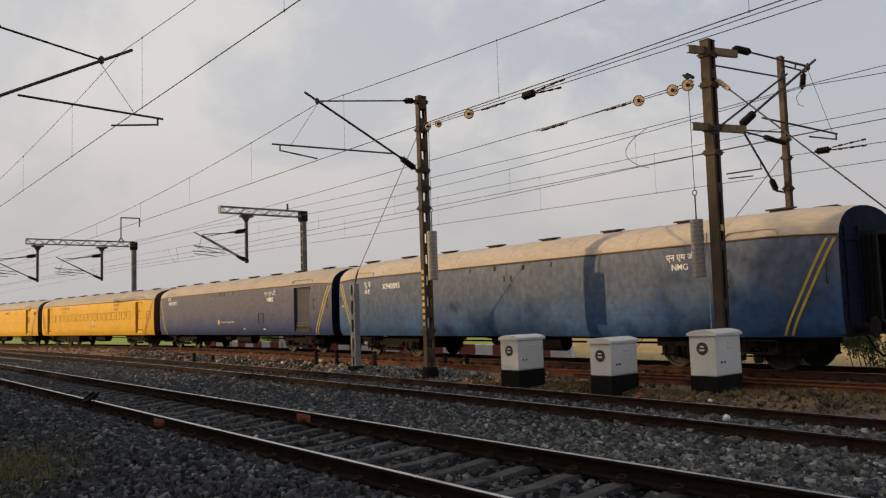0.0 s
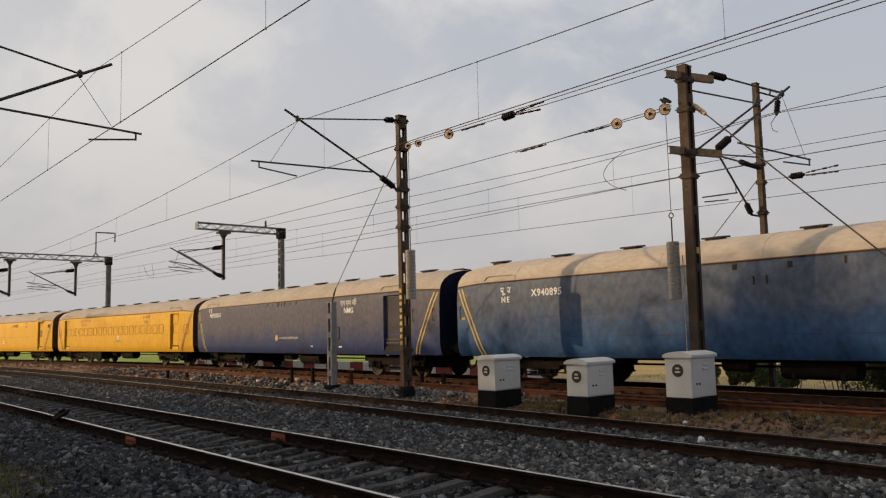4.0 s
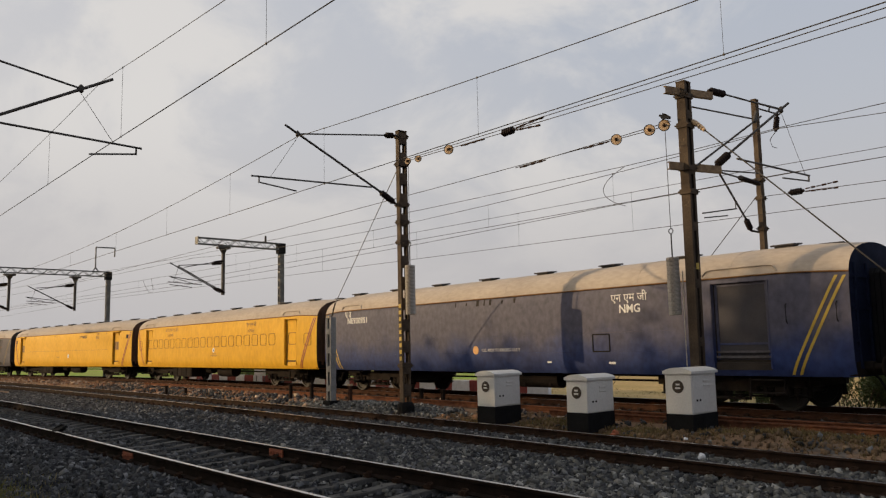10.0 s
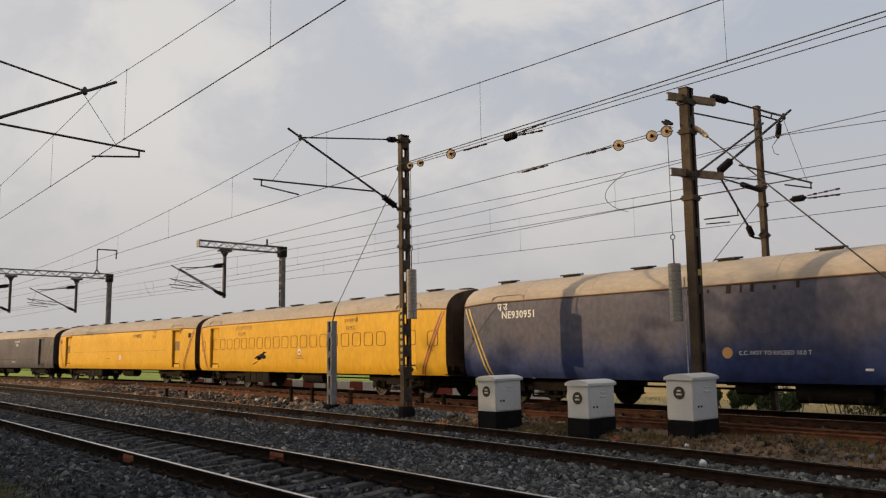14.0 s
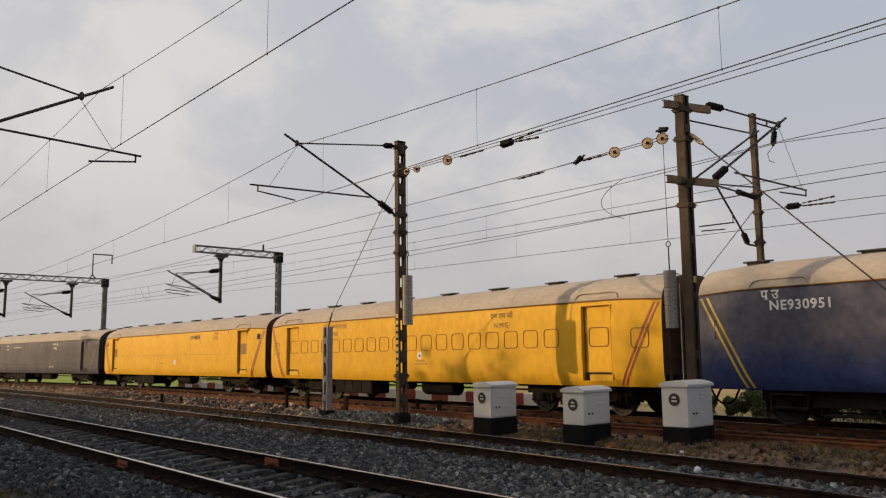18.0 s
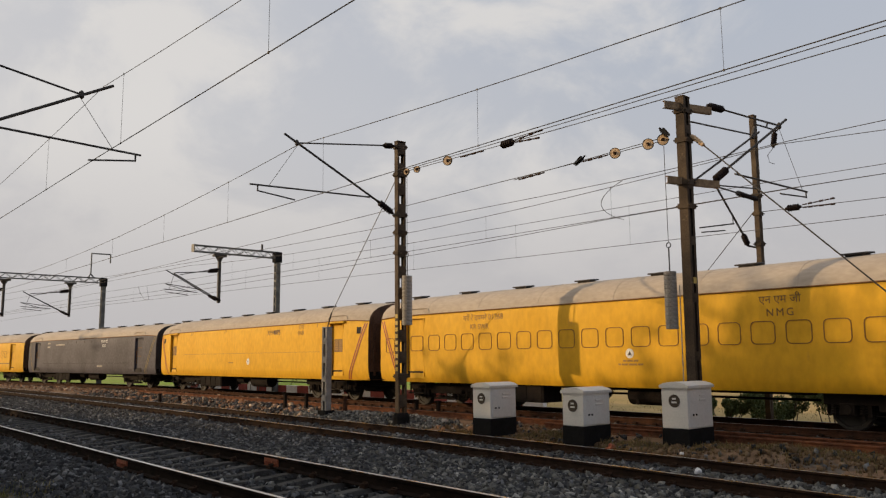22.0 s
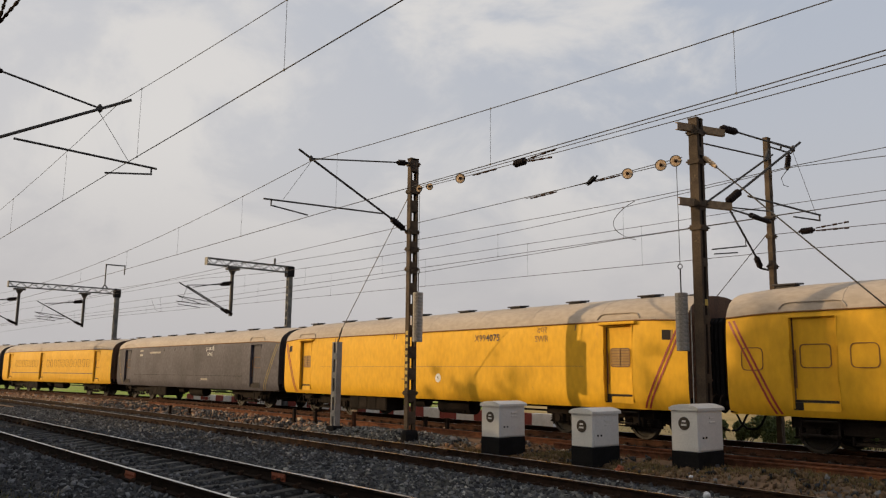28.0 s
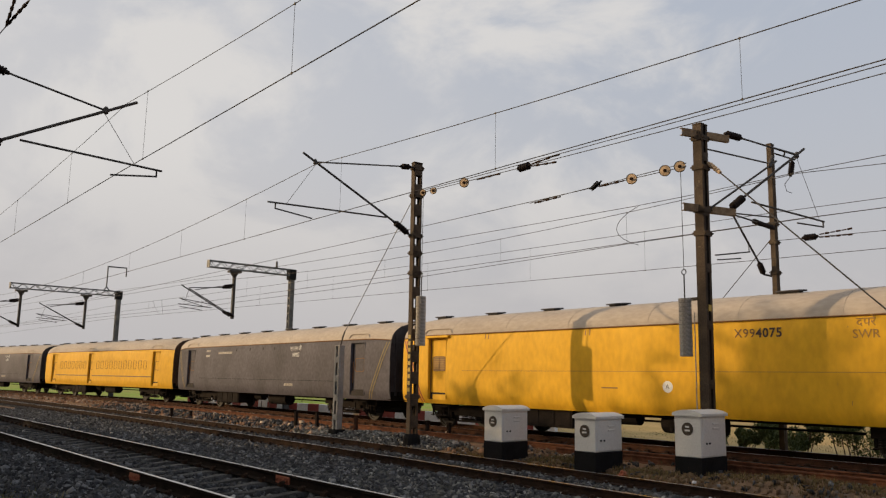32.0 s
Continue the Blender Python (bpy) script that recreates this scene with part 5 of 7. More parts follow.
def cantilever(name, label, pts):
    """A swivelling bracket: stay, diagonal tube, register arm, steady arm."""
    t = thing(name, pose(0, 0, 0), label, "bracket", "brackets of the overhead line")
    insulator(t, *pts["top_ins"])
    tube(t, "stay_tube", pts["top_ins"][1], pts["stay_end"], 0.022)
    if "top_mount" in pts:
        tube(t, "mount", pts["top_mount"], pts["top_ins"][0], 0.03)
    insulator(t, *pts["low_ins"], 0.10)
    tube(t, "diagonal_tube", pts["low_ins"][1], pts["tip"], 0.032)
    if "low_mount" in pts:
        tube(t, "mount", pts["low_mount"], pts["low_ins"][0], 0.03)
    tube(t, "register_tube", pts["reg0"], pts["reg1"], 0.024)
    tube(t, "drop_bracket", pts["reg1b"], Vector(pts["reg1b"]) - Vector((0, 0, 0.16)), 0.02)
    tube(t, "steady_arm", Vector(pts["reg1b"]) - Vector((0, 0, 0.14)), pts["steady"], 0.020)
    part("catenary_clamp", lathe(bmesh.new(), [(0.02, -0.09), (0.055, -0.05), (0.055, 0.05), (0.02, 0.09)], Matrix.Translation(pts["stay_end"]), 8), M["tube"], t)
    tube(t, "register_dropper", Vector(pts["stay_end"]) - Vector((0, 0, 0.1)), pts["reg_hang"], 0.006, M["wire"])
    return t


cantilever("cantilever_bracket", "dark tubular bracket reaching out over the middle track", dict(
    top_mount=(-18.11, 14.54, 7.96), top_ins=((-18.14, 14.48, 7.95), (-18.21, 14.13, 7.92)), stay_end=(-18.64, 11.44, 7.61), tip=(-18.69, 11.07, 7.82),
    low_mount=(-18.15, 14.54, 5.84), low_ins=((-18.16, 14.47, 5.90), (-18.24, 13.96, 6.22)),
    reg0=(-18.27, 13.71, 6.31), reg1=(-18.74, 10.08, 6.27), reg1b=(-18.73, 10.31, 6.26), steady=(-18.59, 11.38, 5.98), reg_hang=(-18.71, 10.63, 6.29)))

# mast B, over the train's track
mast_b = lattice_mast("overhead_line_mast", -9.58, 16.2, -0.15, 7.62, 0.22, 0.27, 1.3, M["mast"], "thick weathered steel mast beside the train with two brackets", lean=0.4, web=True)
for z in (5.2, 5.75, 6.75, 7.45):
    clamp(mast_b, z, 0.22, 0.27, M["mast"])
def channel_arm(bm, ya, yb, z):
    """A level channel section, open to the front."""
    box(bm, 0.045, 0.055, ya, yb, z - 0.075, z + 0.075)
    box(bm, -0.03, 0.05, ya, yb, z - 0.088, z - 0.075)
    box(bm, -0.03, 0.05, ya, yb, z + 0.075, z + 0.088)


for z, x0, y1 in ((7.55, -0.35, 0.82), (5.78, -0.32, 0.95)):
    bm = bmesh.new()
    channel_arm(bm, -0.56, -0.14, z)
    part("cross_arm", bm, M["arm"], mast_b).matrix_basis = pose(0, 0, 0, 0, 0, -19)
    bm = bmesh.new()
    channel_arm(bm, 0.14, y1, z)
    part("cross_arm", bm, M["arm"], mast_b).matrix_basis = pose(0, 0, 0, 0, 0, -19)

part("number_patch", box(bmesh.new(), 0.122, 0.128, -0.06, 0.06, 3.42, 3.56), M["stripe_y"], mast_b, "yellow painted number patch")
tube(mast_b, "guide_rod", (-0.17, -0.17, 0.25), (-0.17, -0.17, 3.4), 0.012, M["weight"])
cantilever("cantilever_bracket", "dark tubular bracket reaching out over the train", dict(
    top_ins=((-9.32, 16.95, 7.55), (-9.18, 17.5, 7.52)), stay_end=(-8.77, 19.5, 7.42), tip=(-8.69, 19.75, 7.62),
    low_ins=((-9.33, 17.12, 5.76), (-9.24, 17.6, 6.1)), reg0=(-9.18, 17.85, 6.0), reg1=(-8.57, 20.4, 5.80), reg1b=(-8.58, 20.36, 5.80), steady=(-8.81, 19.4, 5.66), reg_hang=(-8.6, 20.2, 5.83)))
t = thing("bracket_stay", pose(0, 0, 0), "second pair of dark tubes braced to the thick mast", "bracket", "brackets of the overhead line")
tube(t, "tie_tube", (-9.47, 16.36, 7.08), (-9.08, 18.55, 7.09), 0.02)
tube(t, "diagonal_tube", (-9.41, 16.36, 5.66), (-9.02, 18.9, 7.2), 0.026)
tube(t, "joint", (-9.06, 18.6, 7.0), (-9.04, 18.75, 7.3), 0.05)
tube(t, "register_tube", (-9.22, 17.15, 5.62), (-9.0, 18.75, 5.72), 0.018)
insulator(t, (-9.1, 17.9, 5.5), (-8.98, 18.5, 5.42), 0.06)
tube(t, "tie_rod", (-9.25, 17.12, 5.58), (-9.1, 17.9, 5.5), 0.016)

# mast C, beyond the train
mast_c = lattice_mast("overhead_line_mast", -10.95, 22.5, -0.55, 8.78, 0.14, 0.20, 0.55, M["mast_pale"], "slim rusty steel mast beyond the train", foot=False, lean=0.3)
for z in (4.9, 5.8, 6.35):
    clamp(mast_c, z + 0.55, 0.14, 0.20, M["mast"])
t = thing("cantilever_bracket", pose(0, 0, 0), "bracket on the slim mast beyond the train", "bracket", "brackets of the overhead line")
insulator(t, (-11.18, 22.32, 6.36), (-11.2, 21.8, 6.4), 0.08)
tube(t, "stay_tube", (-11.2, 21.8, 6.4), (-11.25, 20.4, 6.45), 0.02)
insulator(t, (-11.2, 22.34, 4.86), (-11.2, 22.05, 5.2), 0.09)
tube(t, "diagonal_tube", (-11.2, 22.05, 5.2), (-11.18, 20.45, 6.55), 0.03)
tube(t, "register_tube", (-11.22, 21.6, 5.45), (-11.58, 20.3, 5.24), 0.02)
tube(t, "steady_arm", (-11.58, 20.4, 5.12), (-11.3, 21.2, 5.22), 0.018)
tube(t, "register_dropper", (-11.22, 21.55, 5.44), (-11.2, 21.5, 5.68), 0.014)
tube(t, "mount", (-11.0, 22.42, 4.8), (-11.2, 22.34, 4.86), 0.03)
tube(t, "mount", (-11.0, 22.42, 6.33), (-11.18, 22.32, 6.36), 0.03)
t = thing("jumper_frame", pose(0, 0, 0), "small steel frame with an insulator on the mast top", "bracket")
for a, b in (((-10.88, 22.55, 8.72), (-10.45, 23.3, 8.55)), ((-10.88, 22.55, 8.55), (-10.5, 23.2, 8.38)), ((-10.45, 23.3, 8.55), (-10.5, 23.2, 8.38)), ((-10.66, 22.95, 8.64), (-10.68, 22.9, 8.46))):
    tube(t, "frame_bar", a, b, 0.025)
insulator(t, (-10.55, 23.15, 8.36), (-10.58, 23.05, 7.85), 0.09)
part("jumper_wire", path_tube(bmesh.new(), [(-10.58, 23.05, 7.85), (-10.7, 22.9, 7.6), (-10.6, 22.8, 7.35), (-10.5, 22.9, 7.3)], 0.01), M["wire"], t)

# ---- counterweights ----
weight_stack(-17.74, 14.66, 2.60, 4.03, 0.145, 7.05, "ribbed grey stack of tensioning weights hung beside the lattice mast")
weight_stack(-9.98, 16.06, 2.26, 3.58, 0.145, 6.66, "ribbed grey stack of tensioning weights hung beside the thick mast")

# ---- guy post ----
post = lattice_mast("guy_post", -22.34, 15.0, -0.12, 2.68, 0.20, 0.28, 0.62, M["galv"], "short grey steel anchor post with slots on the gravel", turn=90, foot=False)
tagged(post, category="post")
bm = bmesh.new()
box(bm, -0.2, 0.2, -0.22, 0.22, -0.3, 0.1, 0.02)
part("foundation", bm, M["plinth"], post)
t = thing("guy_rod", pose(0, 0, 0), "slanting steel guy rod from the mast to its post", "guy rod")
tube(t, "rod", (-18.22, 14.62, 6.94), (-22.26, 15.0, 2.95), 0.013, M["galv"])
tube(t, "turnbuckle", (-22.05, 14.98, 3.18), (-22.30, 15.0, 2.72), 0.022)
t = thing("guy_rod", pose(0, 0, 0), "slanting steel guy rod with a pale insulator on the thick mast", "guy rod")
part("insulator", insulator_bm((-9.40, 16.3, 6.72), (-9.1, 16.3, 6.42), 0.06, 4), M["disc"], t, "pale cream insulator")
tube(t, "rod", (-9.1, 16.3, 6.42), (-2.66, 16.2, 0.0), 0.016)
t = thing("guy_rod", pose(0, 0, 0), "thin slanting guy rod of the slim mast beyond the train", "guy rod")
tube(t, "rod", (-10.98, 22.5, 5.95), (-16.85, 22.5, -0.05), 0.012)

# ---- booms over the far tracks ----
def truss_boom(name, label, x, mast_y, z_top, y_end, drops):
    t = thing(name, pose(0, 0, 0), label, "mast", "boom masts beyond the train")
    for s in (-1, 1):
        bm = bmesh.new()
        box(bm, x + s * 0.12 - 0.02, x + s * 0.12 + 0.02, mast_y - 0.15, mast_y + 0.15, -0.6, z_top - 0.3)
        part("channel", bm, M["steel_far"], t)
    first = None
    for k in range(16):
        for yy in (-0.155, 0.155):
            if first is None:
                first = part("batten_plate", box(bmesh.new(), -0.12, 0.12, -0.008, 0.008, -0.05, 0.05), M["steel_far"], t)
                first.matrix_basis = pose(x, mast_y + yy, 0.2 + 0.48 * k)
            else:
                again(first, pose(x, mast_y + yy, 0.2 + 0.48 * k))
    bm = bmesh.new()
    box(bm, x - 0.2, x + 0.2, mast_y - 0.25, mast_y + 0.22, z_top - 0.62, z_top + 0.02, 0.01)
    part("head_plate", bm, M["black"], t, "dark plated head of the mast")
    for dz in (0.0, -0.36):
        for s in (-1, 1):
            bm = bmesh.new()
            box(bm, x + s * 0.15 - 0.03, x + s * 0.15 + 0.03, y_end, mast_y, z_top + dz - 0.03, z_top + dz + 0.03)
            part("chord", bm, M["steel_far"], t)
    n = max(6, int((mast_y - y_end) / 0.42))
    st = (mast_y - y_end - 0.2) / n
    for k in range(n):
        ya, yb = y_end + st * k, y_end + st * (k + 1)
        za, zb = (z_top - 0.36, z_top) if k % 2 else (z_top, z_top - 0.36)
        for s in (-1, 1):
            part("lacing_bar", rod(bmesh.new(), (x + s * 0.15, ya, za), (x + s * 0.15, yb, zb), 0.02, n=5), M["steel_far"], t)
    bm = bmesh.new()
    box(bm, x - 0.18, x + 0.18, y_end - 0.03, y_end + 0.02, z_top - 0.4, z_top + 0.04)
    part("end_plate", bm, M["steel_far"], t)
    for y, z in drops:
        d = part("drop_arm", box(bmesh.new(), x - 0.07, x + 0.07, y - 0.08, y + 0.08, z, z_top - 0.55), M["tube"], t)
        part("hanger", box(bmesh.new(), x - 0.18, x + 0.18, y - 0.38, y + 0.38, z_top - 0.56, z_top - 0.44), M["tube"], d)
        part("knee", lathe(bmesh.new(), [(0.26, 0), (0.10, -0.28)], Matrix.Translation((x, y, z_top - 0.56)), 8), M["tube"], d)
        # bracket on the drop arm
        c = thing("cantilever_bracket", pose(0, 0, 0), "far bracket hung from a boom over the tracks", "bracket", "brackets of the overhead line")
        insulator(c, (x, y - 0.1, z + 1.85), (x, y - 0.75, z + 1.78), 0.09)
        tube(c, "stay_tube", (x, y - 0.75, z + 1.78), (x, y - 2.7, z + 1.6), 0.025)
        insulator(c, (x, y - 0.1, z + 0.15), (x, y - 0.65, z + 0.42), 0.10)
        tube(c, "diagonal_tube", (x, y - 0.65, z + 0.42), (x, y - 3.2, z + 1.72), 0.035)
        insulator(c, (x + 0.45, y - 0.1, z + 0.1), (x + 0.5, y - 0.62, z + 0.33), 0.09)
        tube(c, "diagonal_tube", (x + 0.5, y - 0.62, z + 0.33), (x + 0.6, y - 3.0, z + 1.5), 0.032)
        tube(c, "mount", (x + 0.04, y - 0.05, z + 0.12), (x + 0.45, y - 0.1, z + 0.1), 0.03)
        insulator(c, (x + 0.3, y - 0.15, z + 1.95), (x + 0.34, y - 0.8, z + 1.84), 0.08)
        tube(c, "mount", (x + 0.04, y - 0.05, z + 1.93), (x + 0.3, y - 0.15, z + 1.95), 0.025)
        tube(c, "stay_tube", (x + 0.34, y - 0.8, z + 1.84), (x + 0.5, y - 2.6, z + 1.45), 0.022)
        tube(c, "register_tube", (x + 0.55, y - 1.4, z + 0.68), (x + 0.6, y - 3.5, z + 0.9), 0.022)
        tube(c, "steady_arm", (x + 0.6, y - 3.4, z + 0.86), (x + 0.6, y - 2.1, z + 0.55), 0.018)
        tube(c, "register_dropper", (x, y - 2.7, z + 1.55), (x, y - 3.0, z + 0.62), 0.012)
        tube(c, "register_tube", (x, y - 1.3, z + 0.55), (x, y - 3.3, z + 0.65), 0.022)
        tube(c, "steady_arm", (x, y - 3.2, z + 0.5), (x, y - 1.9, z + 0.38), 0.02)
    return t


b1 = truss_boom("boom_mast", "grey steel mast with a lattice boom over the train", -43.1, 25.25, 8.2, 19.75, ((21.4, 4.93),))
tube(b1, "spike", (-43.1, 24.17, 8.2), (-43.1, 24.17, 8.62), 0.06)
b2 = truss_boom("boom_mast", "far grey steel mast with a long lattice boom over the tracks", -62.4, 21.5, 7.9, 13.9, ((14.65, 4.8), (19.1, 4.9)))
for a, b in (((-62.4, 20.35, 7.92), (-62.4, 20.52, 8.2)), ((-62.4, 20.75, 7.92), (-62.4, 20.52, 8.2)), ((-62.4, 20.52, 8.1), (-62.4, 20.52, 9.78)), ((-62.4, 20.52, 9.76), (-62.4, 21.95, 9.78)), ((-62.4, 21.93, 9.78), (-62.4, 21.93, 9.1))):
    tube(b2, "top_bracket", a, b, 0.05, M["steel_far"])
# ---- bracket over the near track, held by a mast beside the view ----
lattice_mast("overhead_line_mast", -16.9, 2.6, -0.45, 8.3, 0.20, 0.30, 0.62, M["mast"], "steel lattice mast beside the near track")
cantilever("cantilever_bracket", "black tubular bracket over the near track", dict(
    top_mount=(-16.92, 2.75, 7.6), top_ins=((-16.95, 2.85, 7.58), (-16.97, 3.3, 7.49)), stay_end=(-17.0, 5.2, 7.19), tip=(-17.0, 5.84, 7.53),
    low_mount=(-16.92, 2.75, 5.7), low_ins=((-16.95, 2.85, 5.8), (-16.97, 3.3, 6.13)), reg0=(-17.0, 3.62, 6.2), reg1=(-17.0, 6.5, 6.10), reg1b=(-17.0, 6.38, 6.1), steady=(-17.0, 5.4, 5.82), reg_hang=(-17.0, 5.9, 6.12)))

# ---- wires ----
def overhead_wire(label, sup, droppers, r_m=0.009, r_c=0.0095):
    """Contact and carrying wire; sup: x, y, height of the contact wire, of the carrying wire, sag of the next span."""
    t = thing("overhead_wire", pose(0, 0, 0), label, "overhead wire", "wires over the tracks")
    cpts, mpts = [], []
    for (x0, y0, c0, m0, sg), (x1, y1, c1, m1, _) in zip(sup, sup[1:]):
        n = 16
        for k in range(n + (1 if (x1, y1) == sup[-1][:2] else 0)):
            u = k / n
            cpts.append((x0 + (x1 - x0) * u, y0 + (y1 - y0) * u, c0 + (c1 - c0) * u - 0.25 * sg * u * (1 - u)))
            mpts.append((x0 + (x1 - x0) * u, y0 + (y1 - y0) * u, m0 + (m1 - m0) * u - 4 * sg * u * (1 - u)))
    part("contact_wire", path_tube(bmesh.new(), cpts, r_c), M["wire"], t)
    part("carrying_wire", path_tube(bmesh.new(), mpts, r_m), M["wire"], t)
    xs = [p[0] for p in cpts]
    for x in droppers:
        y = float(np.interp(x, xs, [p[1] for p in cpts]))
        zc, zm = float(np.interp(x, xs, [p[2] for p in cpts])), float(np.interp(x, xs, [p[2] for p in mpts]))
        d = part("dropper", rod(bmesh.new(), (x, y, zc), (x, y, zm), 0.0035, n=5), M["wire"], t)
        for z in (zc, zm):
            part("dropper_clip", box(bmesh.new(), x - 0.012, x + 0.012, y - 0.01, y + 0.01, z - 0.018, z + 0.018), M["wire"], d)
    return t


def y1(x, o=0.0):
    return float(LINE_NEAR.y_at(x)) + o


def y2(x, o=0.0):
    return float(LINE_MID.y_at(x)) + o


def y4(x, o=0.0):
    return float(LINE_TRAIN.y_at(x)) + o


overhead_wire("contact and carrying wire over the near track", ((-112, y1(-112), 6.0, 7.5, 0.7), (-67, y1(-67), 5.7, 7.4, 0.8), (-17.4, y1(-17.4), 6.05, 7.60, 0.85), (33, y1(33), 6.25, 7.45, 0.6)),
              (-88, -75, -58, -50, -42, -34, -27.5, -21.6, -16.1, -9.85, -3.5, 4, 11), 0.0065, 0.009)
overhead_wire("contact and carrying wire over the middle track", ((-112, 12.2, 6.0, 7.0, 0.5), (-62.4, 12.6, 5.9, 6.8, 0.68), (-18.65, 11.42, 5.95, 7.52, 0.74), (30, 9.47, 6.0, 7.4, 0.5)),
              (-95, -80, -70, -54, -47, -40, -33.5, -28, -22.8, -17.2, -11.2, -5.7, 1.0, 9))
overhead_wire("contact and carrying wire over the train", ((-112, y4(-112), 5.6, 6.9, 0.2), (-43.1, 19.6, 5.80, 7.0, 0.50), (-8.8, 19.5, 5.78, 6.95, 0.9), (42, y4(42), 5.7, 6.9, 0.4)),
              (-90, -75, -60, -38, -32, -26, -19.3, -14, -4.6, -1.0, 6))
overhead_wire("contact and carrying wire beyond the train", ((-112, 20.5, 5.6, 6.7, 0.2), (-62.4, 20.8, 5.75, 6.7, 0.1), (-11.3, 22.3, 5.30, 6.66, 0.1), (42, 24.0, 5.0, 6.7, 0.3)),
              (-80, -70, -55, -47, -40, -33, -26, -20.2, -15.2, -6.5, -2, 5))


def anchor_wire(label, pts, discs=(), ins=None, links=(), small=False):
    t = thing("anchor_wire", pose(0, 0, 0), label, "anchor wire", "wires over the tracks")
    part("wire", path_tube(bmesh.new(), pts, 0.0095), M["wire"], t)
    for k, p in enumerate(discs):
        pulley_disc(t, p, 0.10 if small and k < 2 else 0.135)
    if ins:
        insulator(t, *ins, 0.10, 5)
    for a, b in links:
        n = max(2, int((Vector(b) - Vector(a)).length / 0.14))
        for k in range(n):
            p, q = Vector(a).lerp(Vector(b), k / n), Vector(a).lerp(Vector(b), (k + 0.8) / n)
            part("link", rod(bmesh.new(), p, q, 0.028 if k % 2 else 0.018, n=6), M["clip"], t, "rusty link bar")
    return t


anchor_wire("wire tied off at the lattice mast through pale discs", sag_line((-17.86, 14.56, 7.10), (30, 11.2, 6.7), 0.25, 24),
            ((-17.62, 14.54, 7.08), (-17.11, 14.51, 7.05), (-15.69, 14.41, 7.02)), ((-13.54, 14.27, 6.97), (-13.06, 14.24, 6.98)),
            (((-15.14, 14.37, 7.00), (-14.17, 14.30, 6.98)), ((-13.01, 14.23, 7.00), (-12.04, 14.17, 7.04)), ((-13.01, 14.23, 6.94), (-12.14, 14.15, 6.86))), True)
anchor_wire("second wire tied off at the lattice mast", sag_line((-17.86, 14.58, 7.16), (30, 10.9, 6.85), 0.2, 24))
anchor_wire("wire tied off at the thick mast through pale discs", sag_line((-9.8, 16.02, 6.66), (-62.4, 17.2, 6.55), 0.1, 24),
            ((-9.96, 16.0, 6.68), (-10.35, 15.98, 6.65), (-11.3, 15.98, 6.62)), None, (((-12.3, 16.0, 6.6), (-11.5, 15.99, 6.62)), ((-14.6, 16.08, 6.54), (-13.6, 16.04, 6.56))))
anchor_wire("thin return wire tied off at the thick mast", sag_line((-9.8, 16.02, 6.74), (-14.8, 16.1, 6.57), 0.0, 4))
anchor_wire("wire carried on the slim mast beyond the train", sag_line((-10.85, 22.5, 5.85), (42, 24.5, 5.9), 0.3, 16), (), ((-10.1, 22.52, 5.84), (-9.65, 22.54, 5.84)), (((-9.6, 22.5, 5.88), (-8.7, 22.55, 5.95)), ((-9.6, 22.5, 5.80), (-8.7, 22.55, 5.78))))
anchor_wire("feeder wire above the train", [(-112, y4(-112), 7.5), (-43, 19.55, 7.15), (-30, 19.5, 6.95), (-22.7, 19.5, 6.88), (-17, 19.5, 6.85), (-13.6, 19.5, 6.85), (-11.7, 19.5, 6.88), (-8.7, 19.5, 6.98), (-6.9, 19.5, 7.0), (42, y4(42), 7.5)])
anchor_wire("second contact wire over the train", [(-112, y4(-112), 5.6), (-43, 19.6, 5.52), (-30, 19.55, 5.53), (-22.8, 19.5, 5.58), (-18, 19.5, 5.66), (-14, 19.5, 5.74), (-8.2, 19.45, 5.76), (42, y4(42), 5.6)])
anchor_wire("short forked jumper between two wires beyond the train", [(-54.3, 21.04, 6.67), (-54.0, 21.05, 6.25), (-53.3, 21.06, 5.75), (-52.6, 21.09, 5.66), (-52.7, 21.09, 6.0), (-52.95, 21.08, 6.65)])
t = anchor_wire("curved jumper between two wires", [(-13.64 - 0.8 * math.sin(math.pi * k / 14) ** 0.8, 19.62, 6.86 - 1.18 * k / 14) for k in range(15)])
anchor_wire("near wire tied to the mast with forked link chains", [(-16.8, 2.68, 7.5), (-14.65, 2.71, 7.51), (-13.4, 2.74, 7.51), (8, 3.1, 7.5)], (), None,
            (((-14.65, 2.71, 7.51), (-13.35, 2.74, 7.51)), ((-14.65, 2.71, 7.51), (-13.45, 2.56, 7.51))))
anchor_wire("second near wire tied to the forked chain", [(-13.45, 2.56, 7.51), (8, 2.3, 7.5)])
